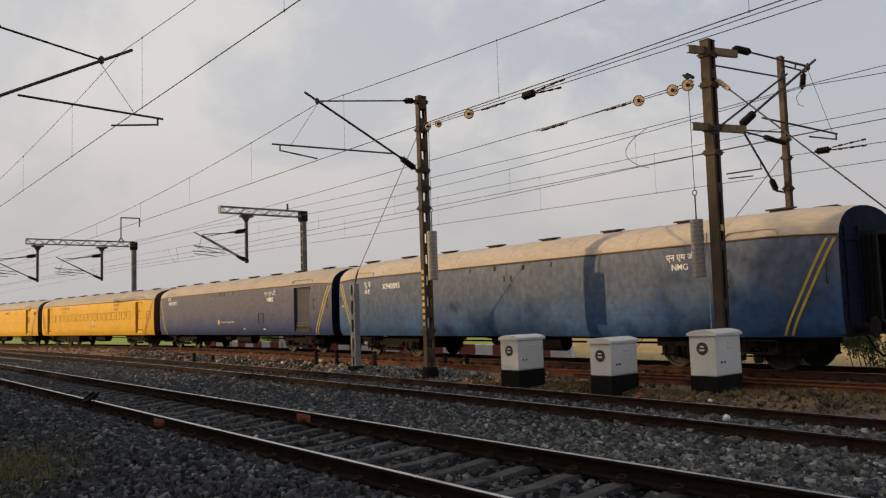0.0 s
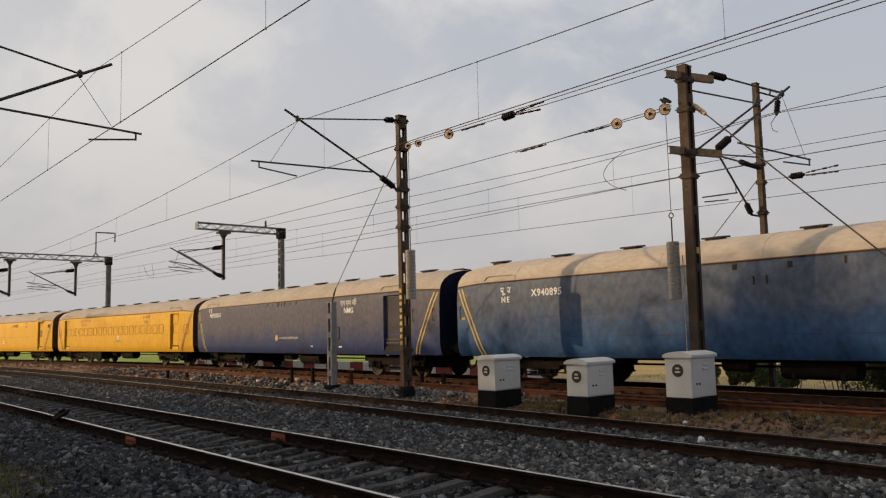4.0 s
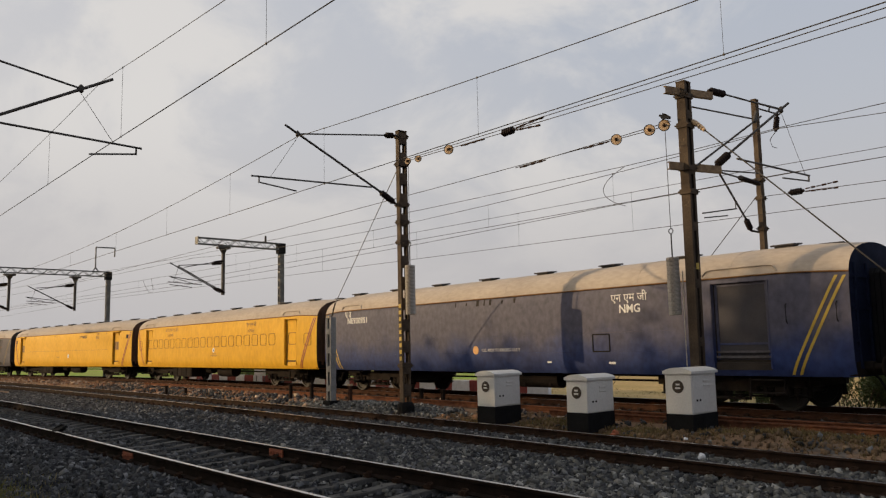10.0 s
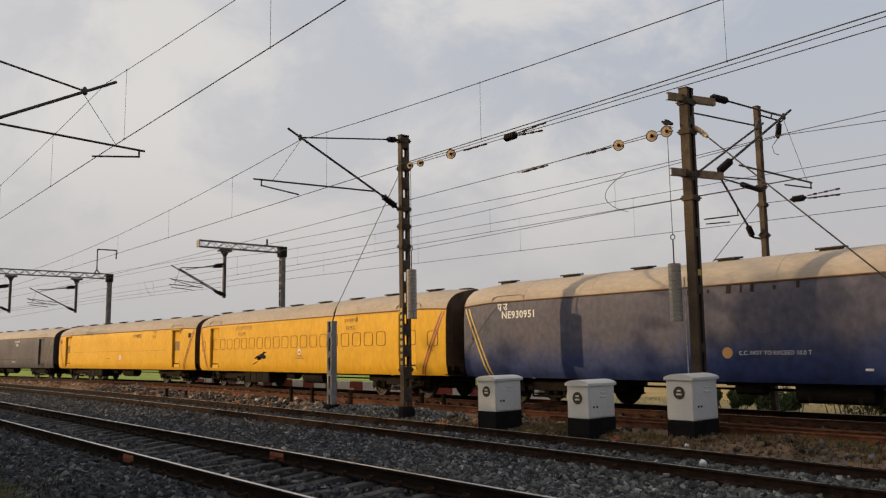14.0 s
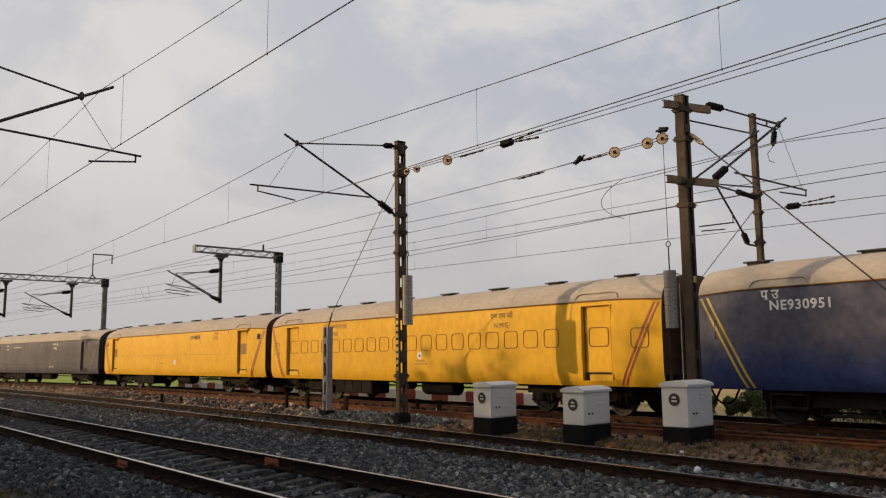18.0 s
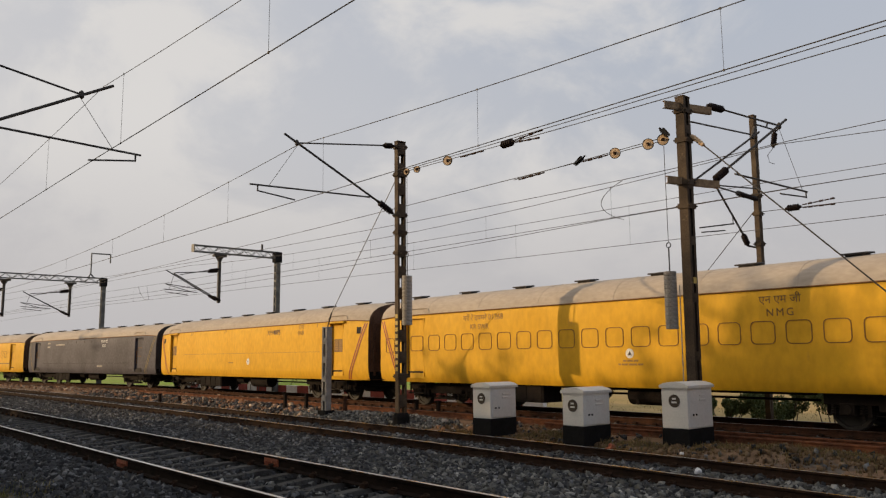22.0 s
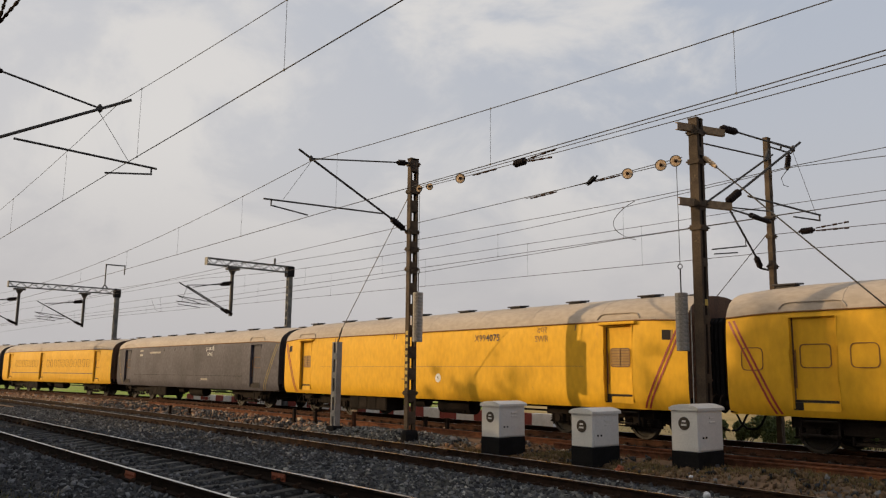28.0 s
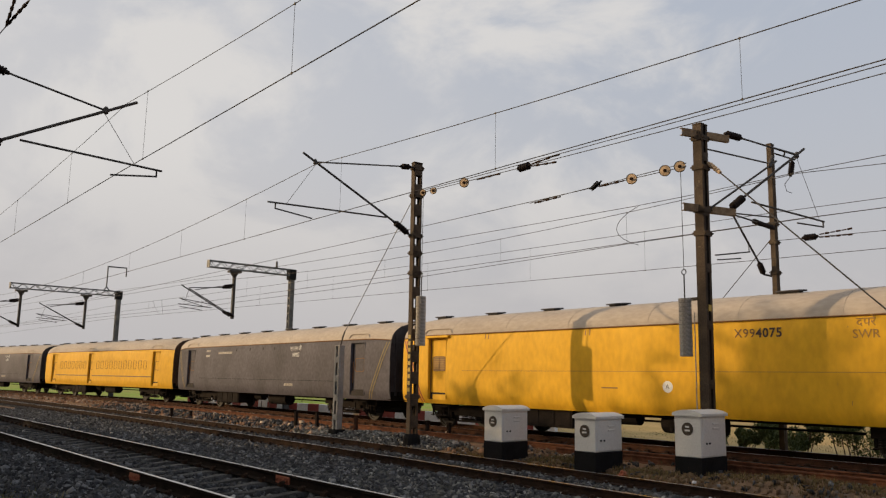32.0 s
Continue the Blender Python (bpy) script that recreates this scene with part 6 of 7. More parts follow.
# ---- signalling cabinets ----
def cabinet(x, y, z, w, d, h, label):
    t = thing("signal_cabinet", pose(x, y, z), label, "cabinet", "signalling cabinets by the track")
    bm = bmesh.new()
    box(bm, -w - 0.01, 0.01, -0.01, d + 0.01, -0.12, 0.31, 0.012)
    part("plinth", bm, M["plinth"], t, "black-painted concrete plinth")
    bm = bmesh.new()
    box(bm, -w, 0, 0, d, 0.31, h, 0.012)
    part("body", bm, M["box"], t, "off-white painted steel body")
    # lid, arched across the front, with a drip edge
    bm = bmesh.new()
    n = 8
    rings = []
    for yy in (-0.035, d + 0.04):
        up = [bm.verts.new((-w - 0.03 + (w + 0.07) * k / n, yy, h + 0.02 + 0.075 * math.sin(math.pi * k / n) ** 0.7)) for k in range(n + 1)]
        lo = [bm.verts.new((0.04, yy, h - 0.035)), bm.verts.new((-w - 0.03, yy, h - 0.035))]
        rings.append(up + lo)
    m = n + 3
    for k in range(m):
        bm.faces.new((rings[0][k], rings[0][(k + 1) % m], rings[1][(k + 1) % m], rings[1][k]))
    bm.faces.new(rings[0][::-1]), bm.faces.new(rings[1])
    part("lid", bm, M["box"], t)
    bm = bmesh.new()
    box(bm, -0.002, 0.012, 0.06, d - 0.06, 0.34, h - 0.07, 0.004)
    dr = part("door", bm, M["box"], t, "shaded steel door")
    for k in range(2):
        bm = bmesh.new()
        box(bm, 0.012, 0.03, d * 0.44, d * 0.66, h - 0.30 + 0.09 * k, h - 0.26 + 0.09 * k, 0.006)
        part("louvre", bm, M["box"], dr)
    for yy in (d * 0.18, d * 0.30):
        part("lock", rod(bmesh.new(), (0.01, yy, 0.31 + (h - 0.31) * 0.33), (0.03, yy, 0.31 + (h - 0.31) * 0.33), 0.022, n=8), M["black"], dr)
    bm = lathe(bmesh.new(), [(0.135, 0), (0.135, 0.006), (0.12, 0.008), (0.0, 0.008)], None, 20)
    b = part("badge", bm, M["badge"], t, "round brown number badge")
    b.matrix_basis = pose(-w * 0.5, -0.002, h - 0.30, 90)
    for k, (dz, ww) in enumerate(((0.045, 0.09), (-0.03, 0.12))):
        bm = bmesh.new()
        box(bm, -ww / 2, ww / 2, -0.004, 0.0, dz - 0.018, dz + 0.018)
        o = part("marking", bm, M["box"], b)
        o.matrix_basis = pose(0, 0, 0.010, -90)
    return t


cabinet(-14.06, 14.27, -0.16, 0.62, 0.93, 1.10, "white steel signalling cabinet on a black plinth")
cabinet(-11.02, 14.05, -0.16, 0.58, 0.95, 1.05, "white steel signalling cabinet on a black plinth, slightly worn")
cabinet(-9.02, 14.95, -0.16, 0.62, 0.98, 1.18, "larger white steel signalling cabinet on a black plinth")

# ---- short posts beside the train ----
def stub_post(x, y, h, r, label, lean=0.0, mat=None, top=None):
    t = thing("marker_post", pose(x, y, ground_z(x, y) - 0.05, lean, lean * 0.6, 0), label, "post", "short posts by the track")
    bm = bmesh.new()
    box(bm, -r, r, -r * 0.8, r * 0.8, 0, h, 0.01)
    part("stem", bm, mat or M["rail_side"], t)
    bm = bmesh.new()
    box(bm, -r * 1.15, r * 1.15, -r, r, h - 0.03, h + 0.03, 0.008)
    part("cap", bm, top or mat or M["rail_side"], t)


for x, y, h, ln in ((-34.7, 14.6, 0.62, 0), (-35.6, 15.9, 0.35, 2), (-26.9, 16.2, 0.62, 0), (-26.2, 16.7, 0.6, 1), (-20.4, 17.25, 0.55, 0), (-19.6, 17.5, 0.55, 1)):
    stub_post(x, y, h, 0.065, "short rusty steel marker post in the gravel", ln)

stub_post(-21.7, 15.3, 0.66, 0.065, "short rusty steel marker post with a pale yellow cap", -1, M["rail_rust"], M["disc"])

# ---- stored rails beside the train's track ----
def stored_rail(off, s0, s1, label, z):
    o = rail_mesh(LINE_TRAIN, off, s0, s1, M["stored"])
    o.data.materials[0] = M["stored"]
    o.name = "stored_rail"
    o.location.z = z
    tagged(o, label, "rail", "stored rails")


stored_rail(-2.75, -46, 8, "rusty rail lying beside the train's track", -0.02)
stored_rail(-3.25, -14, 8, "rusty rail lying on the gravel", -0.05)

# ---- painted kerb wall beyond the train ----
wall = thing("kerb_wall", pose(0, 0, 0), "low wall of red and white painted concrete blocks", "wall", kind="structure")
for k in range(30):
    x = -57.41 + 1.18 * k
    bm = bmesh.new()
    box(bm, 0, 1.165, 0, 0.22, -0.65, 0.10, 0.012)
    o = part("block", bm, M["white"] if k % 2 else M["red"], wall)
    o.matrix_basis = pose(x, 25.5 + 0.004 * (x + 22), 0, 0, 0, 0.2)


def plate_sign(x, y, z, w, h, mat, label, post=True):
    t = thing("sign_board", pose(x, y, z, 0, 0, -8), label, "sign")
    part("board", box(bmesh.new(), -w / 2, w / 2, -0.015, 0.015, 0, h, 0.004), mat, t)
    if post:
        for s in (-1, 1):
            part("leg", box(bmesh.new(), s * w * 0.35 - 0.02, s * w * 0.35 + 0.02, 0.017, 0.05, -0.9, h), M["steel_far"], t)


plate_sign(-45.2, 25.0, 0.10, 1.9, 0.55, M["white"], "pale blank board on two legs beyond the train")
plate_sign(-52.5, 24.6, 0.0, 1.6, 0.5, M["white"], "pale weathered board beside the kerb wall")
# ---- ballast stones, trees, bushes, grass ----
def scatter_mesh(name, mat, label, category, pts, sizes, proto_v, proto_f, squash=(1, 1, 0.75), kind="stuff", tilt=0.6, wild=0.3):
    """Many small copies of a rough solid, joined into one mesh."""
    rng = np.random.default_rng(7)
    pv, n = np.array(proto_v, float), len(pts)
    nv = len(pv)
    e = rng.uniform(-math.pi, math.pi, (n, 3))
    e[:, :2] *= tilt
    cx, sx, cy, sy, cz, sz = np.cos(e[:, 0]), np.sin(e[:, 0]), np.cos(e[:, 1]), np.sin(e[:, 1]), np.cos(e[:, 2]), np.sin(e[:, 2])
    R = np.empty((n, 3, 3))
    R[:, 0, 0], R[:, 0, 1], R[:, 0, 2] = cy * cz, sx * sy * cz - cx * sz, cx * sy * cz + sx * sz
    R[:, 1, 0], R[:, 1, 1], R[:, 1, 2] = cy * sz, sx * sy * sz + cx * cz, cx * sy * sz - sx * cz
    R[:, 2, 0], R[:, 2, 1], R[:, 2, 2] = -sy, sx * cy, cx * cy
    sc = sizes[:, None, None] * rng.uniform(0.65, 1.3, (n, 1, 3)) * np.array(squash)
    v = (pv[None] * (1 + rng.uniform(-wild, wild, (n, nv, 3)))) * sc
    v = np.einsum("nij,nvj->nvi", R, v) + np.array(pts)[:, None, :]
    k = len(proto_f[0])
    f = np.array(proto_f)[None] + (np.arange(n) * nv)[:, None, None]
    me = bpy.data.meshes.new(name)
    me.vertices.add(n * nv)
    me.vertices.foreach_set("co", v.astype(np.float32).ravel())
    nf = n * len(proto_f)
    me.loops.add(nf * k)
    me.loops.foreach_set("vertex_index", f.astype(np.int32).ravel())
    me.polygons.add(nf)
    me.polygons.foreach_set("loop_start", (np.arange(nf) * k).astype(np.int32))
    me.polygons.foreach_set("loop_total", np.full(nf, k, np.int32))
    me.materials.append(mat)
    me.update(calc_edges=True)
    return tagged(new(name, me), label, category, kind=kind)


BLOCK_V = ((-1, -0.75, -0.5), (0.8, -0.95, -0.62), (1.1, 0.7, -0.45), (-0.75, 0.9, -0.6), (-0.85, -0.6, 0.55), (0.7, -0.8, 0.4), (0.6, 0.75, 0.62), (-1.05, 0.55, 0.42))
BLOCK_F = ((0, 3, 2), (0, 2, 1), (4, 5, 6), (4, 6, 7), (0, 1, 5), (0, 5, 4), (1, 2, 6), (1, 6, 5), (2, 3, 7), (2, 7, 6), (3, 0, 4), (3, 4, 7))


def ballast():
    """Loose stones over the beds, thickest where the bed is near the eye."""
    rng = np.random.default_rng(3)
    dark_stones, pale_stones = ([], []), ([], [])

    def patch(n, x0, x1, ya, yb, lo, hi, keep=lambda x, y: True):
        xs = rng.uniform(x0, x1, n)
        u = rng.uniform(0, 1, n)
        for x, w in zip(xs, u):
            a, b = ya(x), yb(x)
            y = a + (b - a) * w
            if not keep(x, y):
                continue
            # share of pale stones, growing with x and between the two tracks
            paler = float(np.interp(x, (-18, -5), (0.05, 0.62))) * float(np.interp(y - LINE_NEAR.y_at(x), (-1.2, 0.0, 1.2), (0.0, 0.15, 1.0))) * float(np.interp(y - LINE_MID.y_at(x), (1.4, 1.9), (1.0, 0.1)))
            if 13.9 < y < 16.4 and -26 < x < -16:
                paler = 0.75
            pts, sizes = pale_stones if rng.random() < paler else dark_stones
            pts.append((x, y, ground_z(x, y) + rng.uniform(-0.015, 0.02) + float(np.interp(abs(y - LINE_NEAR.y_at(x)), (0.95, 1.1, 1.7, 2.1), (0.0, 0.075, 0.065, 0.035)))))
            sizes.append(rng.uniform(lo, hi))

    def off_sleepers(x, y):
        d = abs(y - LINE_NEAR.y_at(x))
        return d > 1.05 or rng.random() < 0.34
    lo1, hi1 = (lambda x: LINE_NEAR.y_at(x) - 3.4), (lambda x: LINE_NEAR.y_at(x) + 3.2)
    patch(26000, -15, -3, lo1, hi1, 0.030, 0.060, off_sleepers)
    patch(22000, -30, -15, lo1, hi1, 0.032, 0.062, off_sleepers)
    patch(25000, -22, 0, hi1, lambda x: LINE_MID.y_at(x) + 1.6, 0.035, 0.070)
    patch(11000, -48, -22, hi1, lambda x: LINE_MID.y_at(x) + float(np.interp(x, (-32, -21), (-1.9, 1.6))), 0.04, 0.072)
    patch(1800, -50, -24, lambda x: LINE_MID.y_at(x) - 1.9, lambda x: LINE_MID.y_at(x) + 1.6, 0.04, 0.07)
    patch(8000, -60, -30, lo1, hi1, 0.04, 0.07)
    patch(5000, -3, 12, lo1, hi1, 0.045, 0.08, off_sleepers)
    patch(4000, 0, 12, hi1, lambda x: LINE_MID.y_at(x) + 1.6, 0.045, 0.08)
    # heap by the lattice mast and scattered stones on the earth
    patch(4200, -25, -17, lambda x: 14.3, lambda x: 16.1, 0.03, 0.06)
    patch(450, -17, 0, lambda x: 13.6, lambda x: 17.0, 0.025, 0.06)
    patch(2200, -40, 0, lambda x: LINE_TRAIN.y_at(x) - 2.3, lambda x: LINE_TRAIN.y_at(x) + 0.5, 0.03, 0.06)
    patch(2200, -50, -25, lambda x: LINE_MID.y_at(x) + 1.4, lambda x: LINE_TRAIN.y_at(x) - 2, 0.03, 0.07)
    scatter_mesh("ballast_stones", M["stone"], "loose dark grey broken ballast stones", "ballast", dark_stones[0], np.array(dark_stones[1]), BLOCK_V, BLOCK_F)
    scatter_mesh("ballast_stones", M["stone_pale"], "loose paler grey ballast stones between the tracks", "ballast", pale_stones[0], np.array(pale_stones[1]), BLOCK_V, BLOCK_F)


ballast()


def clods():
    """Lumps of earth thrown up round the cabinets."""
    rng = np.random.default_rng(12)
    pts, sizes = [], []
    for cx, cy, rx, ry, n in ((-7.0, 14.6, 1.7, 0.6, 620), (-4.2, 14.5, 1.5, 0.6, 520), (-12.6, 14.7, 0.8, 0.5, 260), (-9.9, 14.2, 0.8, 0.4, 260), (-15.2, 15.2, 1.2, 0.7, 420)):
        for k in range(n):
            x, y = rng.normal(cx, rx), rng.normal(cy, ry)
            pts.append((x, y, ground_z(x, y) + 0.01))
            sizes.append(0.018 + 0.06 * rng.random() ** 2)
    scatter_mesh("earth_clods", M["clod"], "loose clods of brown earth beside the cabinets", "earth", pts, np.array(sizes), BLOCK_V, BLOCK_F)


clods()


def rubble():
    """Broken brick, earth and stone strewn between the middle track and the train."""
    rng = np.random.default_rng(21)
    pts, sizes = [], []
    for k in range(9000):
        x = rng.uniform(-75, -12)
        a, b = LINE_MID.y_at(x) + 1.3, LINE_TRAIN.y_at(x) + 1.0
        y = a + (b - a) * rng.uniform(0, 1)
        if noise.noise((x * 0.5, y * 0.9, 7)) < -0.1 or rng.random() < np.interp(x, (-30, -22), (0.0, 0.85)):
            continue
        pts.append((x, y, ground_z(x, y) + 0.02))
        sizes.append(0.03 + 0.09 * rng.random() ** 3)
    scatter_mesh("rubble", M["rubble"], "brown rubble and pale stones strewn beside the train's track", "rubble", pts, np.array(sizes), BLOCK_V, BLOCK_F)


rubble()


def leaf_cloud(centres, radii, count, size, rng):
    pts = []
    for c, r in zip(centres, radii):
        d = rng.normal(size=(count, 3))
        d /= np.linalg.norm(d, axis=1)[:, None]
        q = rng.uniform(0.35, 1.0, (count, 1)) ** 0.6
        pts.append(np.array(c) + d * q * r)
    p = np.concatenate(pts)
    return p, rng.uniform(0.6, 1.4, len(p)) * size


LEAF_V = ((-1, 0, 0), (0, -0.45, 0.12), (1, 0, 0), (0, 0.45, 0.12))
LEAF_F = ((0, 1, 2, 3),)


def tree(x, y, height, spread, seed, clumps=26, leaves=150, size=0.16, low=0.3, puff=0.8, crest=0.12):
    rng = np.random.default_rng(seed)
    z0 = ground_z(x, y)
    t = thing("tree", pose(0, 0, 0), "broad leafy tree beside the railway, behind the viewer", "tree", "trees along the line")
    bm = bmesh.new()
    top = Vector((x + rng.uniform(-0.4, 0.4), y + rng.uniform(-0.4, 0.4), z0 + height * 0.6))
    path_pts = [Vector((x, y, z0 - 0.2)), Vector((x + 0.1, y, z0 + height * 0.25)), top]
    for a, b, r0, r1 in ((path_pts[0], path_pts[1], height * 0.03, height * 0.022), (path_pts[1], path_pts[2], height * 0.022, height * 0.012)):
        rod(bm, a, b, r0, r1, n=9)
    cs, rs = [], []
    for k in range(clumps):
        a, u = rng.uniform(0, 2 * math.pi), rng.uniform(low, 1.0)
        rad = spread * rng.uniform(0.25, 1.0) * math.sin(math.pi * min(0.95, 0.12 + 0.8 * (u - low) / (1 - low))) ** 0.6
        c = Vector((x + rad * math.cos(a), y + rad * math.sin(a), z0 + height * u * 0.93))
        cs.append(c), rs.append(rng.uniform(0.10, 0.2) * height * puff)
        start = path_pts[1].lerp(top, rng.uniform(0.0, 1.0))
        rod(bm, start, start.lerp(c, 0.85), height * 0.008, height * 0.003, n=5)
    part("trunk", bm, M["bark"], t)
    p, s = leaf_cloud(cs, rs, leaves, size, rng)
    # the crowns thin out towards their tops
    airy = rng.uniform(0, 1, len(p)) < np.interp(p[:, 2], (8.2, 9.8, 12.5), (1.0, 0.45 + 0.4 * crest, crest))
    p, s = p[airy], s[airy]
    o = scatter_mesh("crown", M["leaf"], "", "", p, s, LEAF_V, LEAF_F, (1, 1, 1), "", 1.0, 0.2)
    o.parent = t
    return t


# x, y, height, spread, clumps, leaves in a clump
TREES = ((-34.8, -9.5, 9.2, 3.4, 50, 150), (-26.2, -9.0, 12.6, 3.6, 56, 120), (-30.5, -9.3, 9.9, 3.2, 45, 150), (-21.5, -9, 13.0, 4.2, 60, 170), (-15.5, -9.5, 14.0, 4.2, 50, 160), (-9.5, -9, 11.5, 4.0, 45, 150),
         (-3, -8.5, 10.5, 3.8, 45, 150), (-39.5, -9.5, 8.4, 3.4, 45, 150), (-45.5, -9, 7.6, 3.4, 45, 150), (-51.5, -9.5, 7.0, 3.6, 40, 150), (-58, -10, 7.4, 4.0, 40, 150),
         (-66, -11, 7.6, 4.5, 40, 150), (-75, -12, 8.0, 5.0, 40, 150), (-85, -12, 8.0, 5.0, 40, 150), (-30, -14.5, 13.0, 4.5, 45, 150), (-40, -15, 10, 4.5, 45, 150), (-50, -16, 9.5, 5, 40, 150))
for k, (x, y, h, sp, nc, nl) in enumerate(TREES):
    tree(x, y, h, sp, 100 + k, nc, nl, 0.2, 0.16)
tree(-30.4, -10.0, 15.4, 3.0, 171, 50, 85, 0.2, 0.62, 0.6, 0.35)
tree(-35.5, -10.0, 15.6, 3.0, 173, 52, 80, 0.2, 0.64, 0.55, 0.65)
tree(-45.8, -10.3, 14.2, 3.2, 172, 26, 42, 0.2, 0.80, 0.6, 0.9)
tree(-39.4, -10.4, 13.4, 2.4, 174, 20, 36, 0.2, 0.80, 0.6, 0.8)


def bush(x, y, w, d, h, seed, leaves=8400, size=0.045, label="dark green roadside bush beyond the train"):
    rng = np.random.default_rng(seed)
    z0 = ground_z(x, y)
    t = thing("bush", pose(0, 0, 0), label, "bush", "bushes beyond the train")
    cs, rs = [], []
    for k in range(12):
        c = Vector((x + rng.uniform(-w, w) / 2, y + rng.uniform(-d, d) / 2, z0 + h * rng.uniform(0.25, 0.8)))
        cs.append(c), rs.append(h * rng.uniform(0.18, 0.36))
        part("stem", rod(bmesh.new(), (c.x * 0.6 + x * 0.4, c.y, z0 - 0.1), c, 0.02, 0.008, n=5), M["bark"], t)
    p, s = leaf_cloud(cs, rs, leaves // 12, size, rng)
    o = scatter_mesh("foliage", M["leaf"], "", "", p, s, LEAF_V, LEAF_F, (1, 1, 1), "", 1.0, 0.2)
    o.parent = t


for k, (x, y, w, d, h) in enumerate(((-12.2, 25.6, 2.4, 1.6, 1.25), (-10.3, 26.2, 2.6, 1.8, 1.45), (-8.4, 25.9, 2.8, 1.6, 1.5), (-6.2, 26.0, 3.0, 1.8, 1.6), (-14.2, 25.4, 1.8, 1.2, 0.75), (-3.6, 26.2, 3.0, 2.0, 1.6), (-0.5, 26.4, 3.0, 2.0, 1.7), (-9.6, 27.6, 3.0, 1.8, 1.5), (-7.2, 27.5, 3.0, 1.8, 1.6), (-4.8, 27.7, 3.0, 1.8, 1.7), (2.4, 26.6, 3.2, 2.0, 1.7))):
    bush(x, y, w, d, h, 40 + k)
for k, (x, y, h) in enumerate(((-58, 33, 2.2), (-66, 36, 2.6), (-75, 38, 3.0), (-84, 41, 3.0))):
    bush(x, y, 6, 3, h, 60 + k, 1000, 0.2, "distant low green bush at the edge of the field")


def grass(name, label, n, place, lo, hi, seed, mat="grass", patchy=False):
    rng = np.random.default_rng(seed)
    pts, sz = [], []
    while len(pts) < n:
        x, y = place(rng)
        if patchy and noise.noise((x * 1.1, y * 1.6, seed)) < 0.08:
            continue
        pts.append((x, y, ground_z(x, y) + 0.02)), sz.append(rng.uniform(lo, hi))
    v = ((-0.06, 0, 0), (0.06, 0, 0), (0.10, 0.05, 0.6), (0.22, 0.12, 1.0))
    scatter_mesh(name, M[mat], label, "grass", pts, np.array(sz), v, ((0, 1, 3, 2),), (1, 1, 1), "stuff", 0.12, 0.2)


grass("grass_tufts", "patch of short dry green grass beside the near track", 5200, lambda r: (r.normal(-12.2, 0.9), r.normal(2.65, 0.3)), 0.05, 0.14, 5)
grass("grass_tufts", "dry straw and weeds on the earth by the cabinets", 11000, lambda r: (r.uniform(-16, -1), 14.9 + r.normal(0, 0.6)), 0.02, 0.10, 6, "dry", True)
MOUNDS = ((-7.0, 14.7, 0.9, 0.35), (-4.4, 14.6, 0.8, 0.4), (-12.5, 14.75, 0.45, 0.3), (-9.95, 14.35, 0.4, 0.22), (-5.8, 14.9, 0.7, 0.3))
grass("grass_tufts", "matted dry brown grass on the earth mounds", 9000, lambda r: (lambda q: (r.normal(q[0], q[2]), r.normal(q[1], q[3])))(MOUNDS[r.integers(0, 5)]), 0.03, 0.12, 9, "mound")
grass("grass_tufts", "green weeds along the kerb wall beyond the train", 4000, lambda r: (r.uniform(-60, -27), r.uniform(26.2, 30)), 0.12, 0.34, 7)
grass("grass_tufts", "dry stalks at the edge of the straw field", 2200, lambda r: (r.uniform(-26, 4), r.uniform(27.5, 32)), 0.05, 0.16, 8, "dry", True)
# ---- fish plates, litter, birds ----
fish_plate(LINE_NEAR, -12.59, -HALF_GAUGE, track_near, M["rust"])
fish_plate(LINE_NEAR, -11.12, HALF_GAUGE, track_near, M["rust"])
for s, side in ((-15.2, HALF_GAUGE), (-31, -HALF_GAUGE), (-29.5, HALF_GAUGE)):
    fish_plate(LINE_MID, s, side, track_mid, M["clip"])


def crumple(name, label, x, y, z, sx, sy, sz, mat, category, seed):
    """A crumpled scrap."""
    rng = np.random.default_rng(seed)
    bm = bmesh.new()
    bmesh.ops.create_icosphere(bm, subdivisions=2, radius=1.0)
    for v in bm.verts:
        v.co *= rng.uniform(0.6, 1.15)
        v.co = Vector((v.co.x * sx, v.co.y * sy, max(v.co.z, -0.35) * sz))
    t = part(name, bm, mat)
    t.matrix_basis = pose(x, y, z, rng.uniform(-8, 8), rng.uniform(-8, 8), rng.uniform(0, 90))
    return tagged(t, label, category, "litter by the tracks")


crumple("paper_scrap", "crumpled white paper scrap on the middle track", -6.97, 11.75, -0.18, 0.07, 0.05, 0.075, M["litter"], "litter", 1)
crumple("plastic_sheet", "torn pale plastic sheet on the gravel", -5.84, 13.1, -0.28, 0.30, 0.16, 0.07, M["litter"], "litter", 2)
crumple("paper_scrap", "small white paper scrap in front of the cabinet", -8.75, 14.2, -0.25, 0.05, 0.05, 0.04, M["litter"], "litter", 3)
crumple("paper_scrap", "small white paper scrap on the dark ballast", -16.9, 3.1, -0.25, 0.10, 0.08, 0.05, M["litter"], "litter", 4)
crumple("brick_lump", "broken red brick lump beside the cabinet", -10.35, 14.1, -0.25, 0.14, 0.10, 0.11, M["rust"], "rubble", 5)
crumple("brick_lump", "broken red brick lump beside the cabinet", -10.05, 14.2, -0.26, 0.09, 0.08, 0.08, M["rust"], "rubble", 6)
crumple("stone_lump", "pale stone lump on the earth", -4.6, 14.9, -0.18, 0.10, 0.08, 0.09, M["disc"], "rubble", 7)
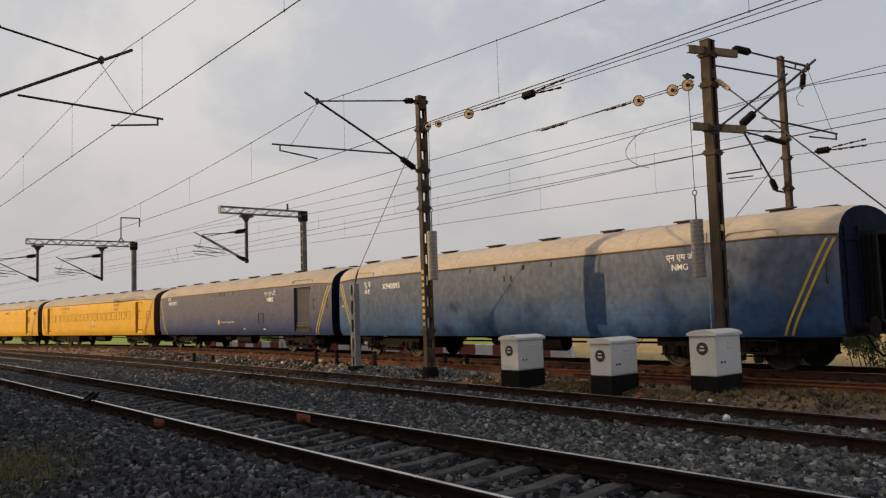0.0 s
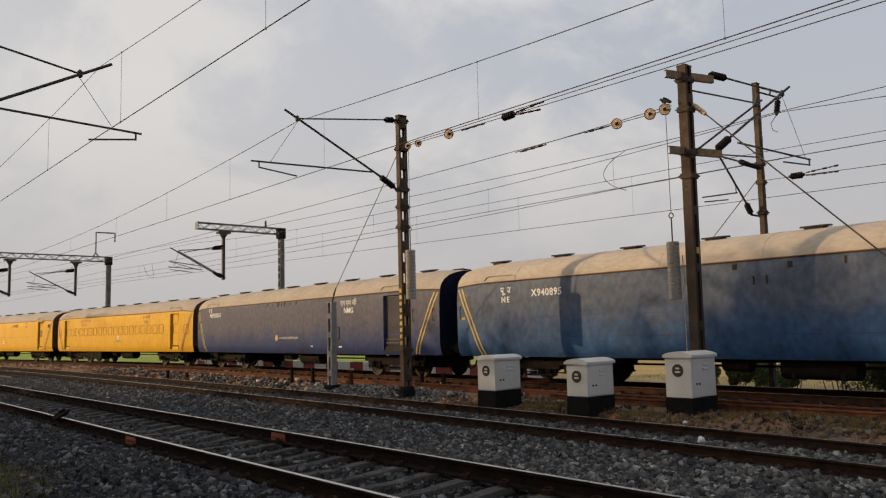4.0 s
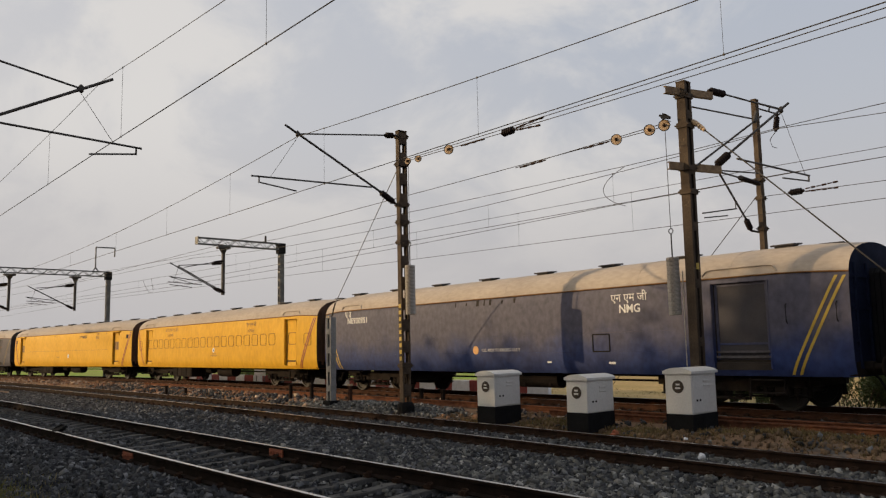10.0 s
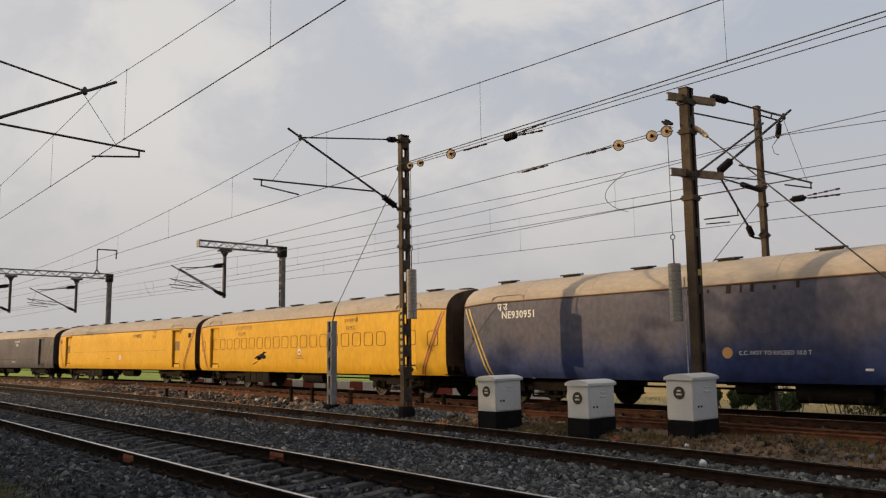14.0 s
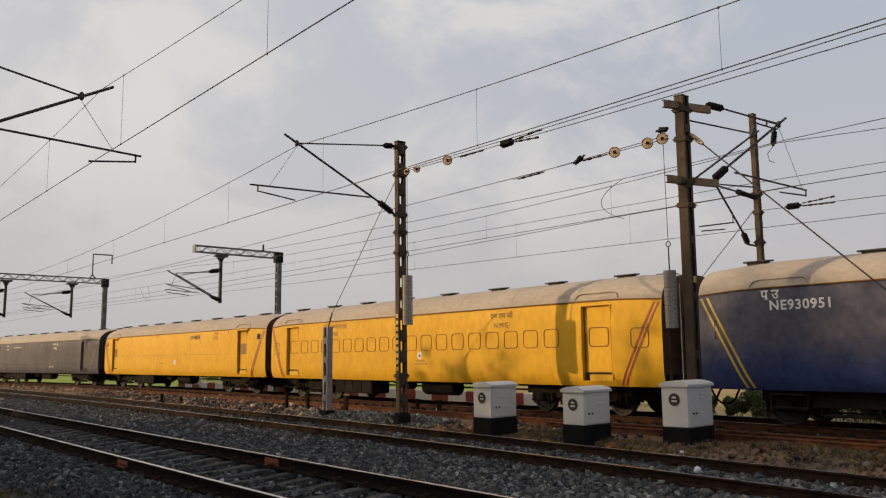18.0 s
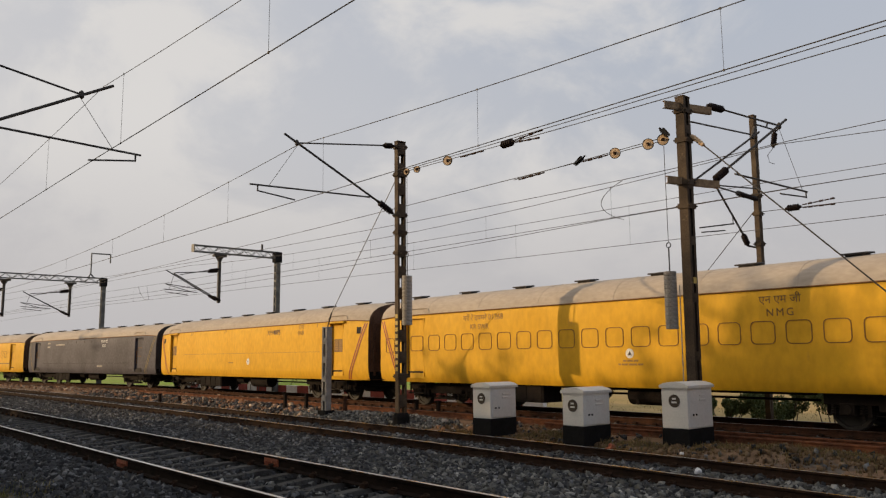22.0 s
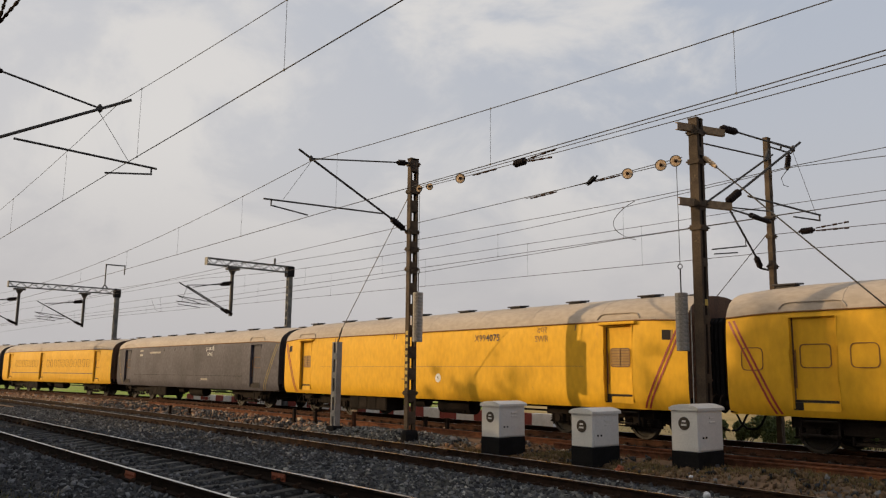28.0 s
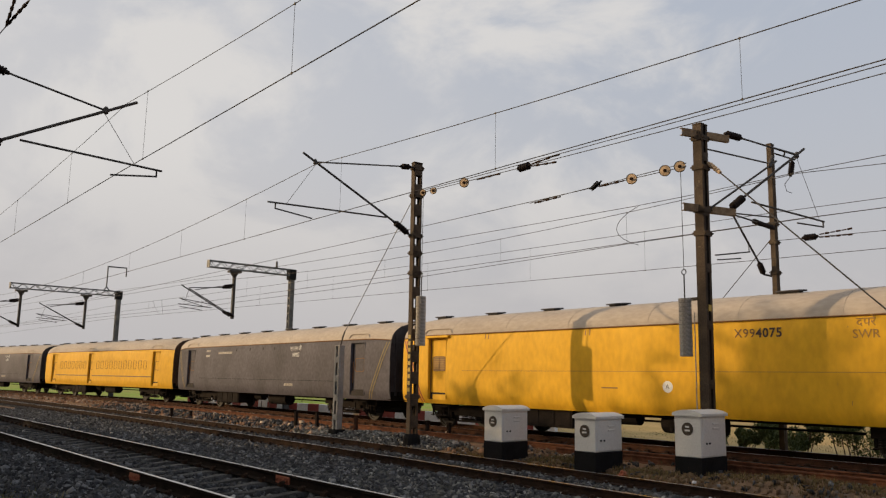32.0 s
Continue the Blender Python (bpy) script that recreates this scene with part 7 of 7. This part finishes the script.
crumple("stone_lump", "grey stone lump by the short posts", -17.2, 15.6, -0.2, 0.16, 0.12, 0.14, M["concrete"], "rubble", 8)
crumple("stone_lump", "grey stone lump by the short posts", -16.2, 15.9, -0.2, 0.12, 0.12, 0.10, M["concrete"], "rubble", 9)


WINGS = {}


def folded(s, much=1.0):
    """A wing laid back along the body, its front edge turned down."""
    return pose(0.05, s * 0.048, 0.16, 0, 0, s * 86 * much) @ pose(0, 0, 0, -s * 30 * much) @ pose(0, 0, 0, 0, 50 * much)


def spread(s, up):
    return pose(0.05, s * 0.04, 0.155, s * up, 0, 0)


def crow(label, seed):
    t = thing("crow", pose(0, 0, 0), label, "bird", "crows")
    bm = bmesh.new()
    lathe(bm, [(0.0, -0.14), (0.035, -0.12), (0.06, -0.05), (0.065, 0.02), (0.045, 0.10), (0.02, 0.14), (0.0, 0.15)], Matrix.Translation((0, 0, 0.11)) @ Matrix.Rotation(radians(58), 4, "Y"), 12)
    part("body", bm, M["bird"], t, smooth=True)
    bm = bmesh.new()
    bmesh.ops.create_icosphere(bm, subdivisions=2, radius=0.038, matrix=Matrix.Translation((0.135, 0, 0.205)))
    part("head", bm, M["bird"], t, smooth=True)
    part("beak", rod(bmesh.new(), (0.165, 0, 0.205), (0.225, 0, 0.195), 0.014, 0.003, n=6), M["black"], t)
    bm = bmesh.new()
    box(bm, -0.28, -0.10, -0.03, 0.03, 0.02, 0.035, m=Matrix.Rotation(radians(-20), 4, "Y"))
    part("tail", bm, M["bird"], t)
    for s in (-1, 1):
        bm = bmesh.new()
        # tapering wing with a thick leading edge, hinged at the shoulder
        secs = ((0.0, 0.035, -0.13, 0.012), (0.14, 0.05, -0.14, 0.010), (0.28, 0.03, -0.13, 0.007), (0.38, -0.01, -0.13, 0.005), (0.44, -0.07, -0.12, 0.003))
        rings = [[bm.verts.new((a, s * y, h)), bm.verts.new((b, s * y, 0)), bm.verts.new((a, s * y, -h))] for y, a, b, h in secs]
        rings = [[r[0], r[1], r[2]] for r in rings]
        for p, q in zip(rings, rings[1:]):
            for k in range(3):
                bm.faces.new((p[k], p[(k + 1) % 3], q[(k + 1) % 3], q[k]))
        bm.faces.new(rings[0]), bm.faces.new(rings[-1])
        bmesh.ops.recalc_face_normals(bm, faces=bm.faces[:])
        w = part("wing", bm, M["bird"], t)
        w.matrix_basis = folded(s)
        WINGS.setdefault(t.name, []).append((w, s))
        part("leg", rod(bmesh.new(), (0.0, s * 0.025, 0.0), (0.0, s * 0.025, 0.08), 0.006, n=5), M["black"], t)
    return t


crow_a = crow("black crow perched on the disc by the thick mast", 1)
crow_a.matrix_basis = pose(-9.98, 16.0, 6.80, 0, 0, 160)
crow_b = crow("black crow that flies from the near rail to the anchor wire", 2)
SEAT = Vector((-12.38, 16.04, 6.60))
crow_a.scale = crow_b.scale = (0.72, 0.72, 0.72)
# the flight up past the lattice mast: seconds, place
FLIGHT = ((13.0, -16.36, 4.95, 0.3), (13.2, -16.6, 5.2, 0.58), (13.4, -16.47, 5.57, 0.8), (13.6, -16.53, 6.53, 1.04), (13.8, -16.46, 7.68, 1.38), (14.0, -16.23, 8.99, 1.52), (14.1, -16.05, 9.67, 1.81),
          (14.2, -15.81, 10.42, 1.92), (14.3, -15.58, 11.08, 2.19), (14.4, -15.4, 11.65, 2.55), (14.5, -15.05, 12.4, 2.67),
          (15.1, -13.9, 14.6, 4.1), (15.7, -13.1, 15.7, 5.7), (16.2, -12.75, 16.03, 6.66), (16.5, -12.38, 16.04, 6.60))


def flap(crow_thing, t0, t1):
    """Wings folded but between two times, when they beat."""
    for w, s in WINGS[crow_thing.name]:
        rows = [(0.0, folded(s)), (t0 - 0.2, folded(s)), (t0 - 0.1, folded(s, 0.5)), (t0, spread(s, 10))]
        n = int((t1 - t0) / 0.12)
        rows += [(t0 + 0.12 * (k + 1), spread(s, 38 if k % 2 else -22)) for k in range(n - 1)]
        rows += [(t1, spread(s, 10)), (t1 + 0.1, folded(s, 0.5)), (t1 + 0.2, folded(s)), (32.0, folded(s))]
        walk(w, rows)


def crow_motion():
    on_rail = pose(-16.32, 4.86, 0.188, 0, 0, 35)
    rows = [(0.0, on_rail), (6.0, on_rail), (6.4, pose(-16.32, 4.86, 0.188, 0, 12, 20)), (12.75, pose(-16.32, 4.86, 0.188, 0, 12, 20))]
    for k, (t, x, y, z) in enumerate(FLIGHT):
        b = FLIGHT[min(k + 1, len(FLIGHT) - 1)]
        a = FLIGHT[max(k - 1, 0)]
        head = math.degrees(math.atan2(b[2] - a[2], b[1] - a[1])) if k < len(FLIGHT) - 2 else 10.0
        rows.append((t, pose(x, y, z, 0, -12 if k < len(FLIGHT) - 1 else 0, head if k < len(FLIGHT) - 1 else 0.0)))
    rows.append((32.0, pose(SEAT.x, SEAT.y, SEAT.z, 0, 0, 0)))
    walk(crow_b, rows)
    flap(crow_b, 12.95, 16.35)
    walk(crow_a, [(0.0, pose(-9.98, 16.0, 6.80, 0, 0, 160)), (17.6, pose(-9.98, 16.0, 6.80, 0, 0, 160)), (18.2, pose(-9.99, 16.0, 6.80, 0, 25, 165)), (21.3, pose(-9.99, 16.0, 6.80, 0, 25, 165)), (21.8, pose(-9.98, 16.0, 6.80, 0, -15, 165)),
                  (25.7, pose(-9.98, 16.0, 6.80, 0, -15, 165)), (26.2, pose(-10.5, 16.6, 7.6, 0, -20, 120)), (27.2, pose(-8, 26, 14, 0, -10, 80)), (29.8, pose(10, 60, 0.4, 0, 10, 70)), (30.1, pose(11, 61, ground_z(11, 61) + 0.05, 0, 0, 70)), (32.0, pose(11, 61, ground_z(11, 61) + 0.05, 0, 0, 70))])
    flap(crow_a, 25.8, 30.0)

motions()
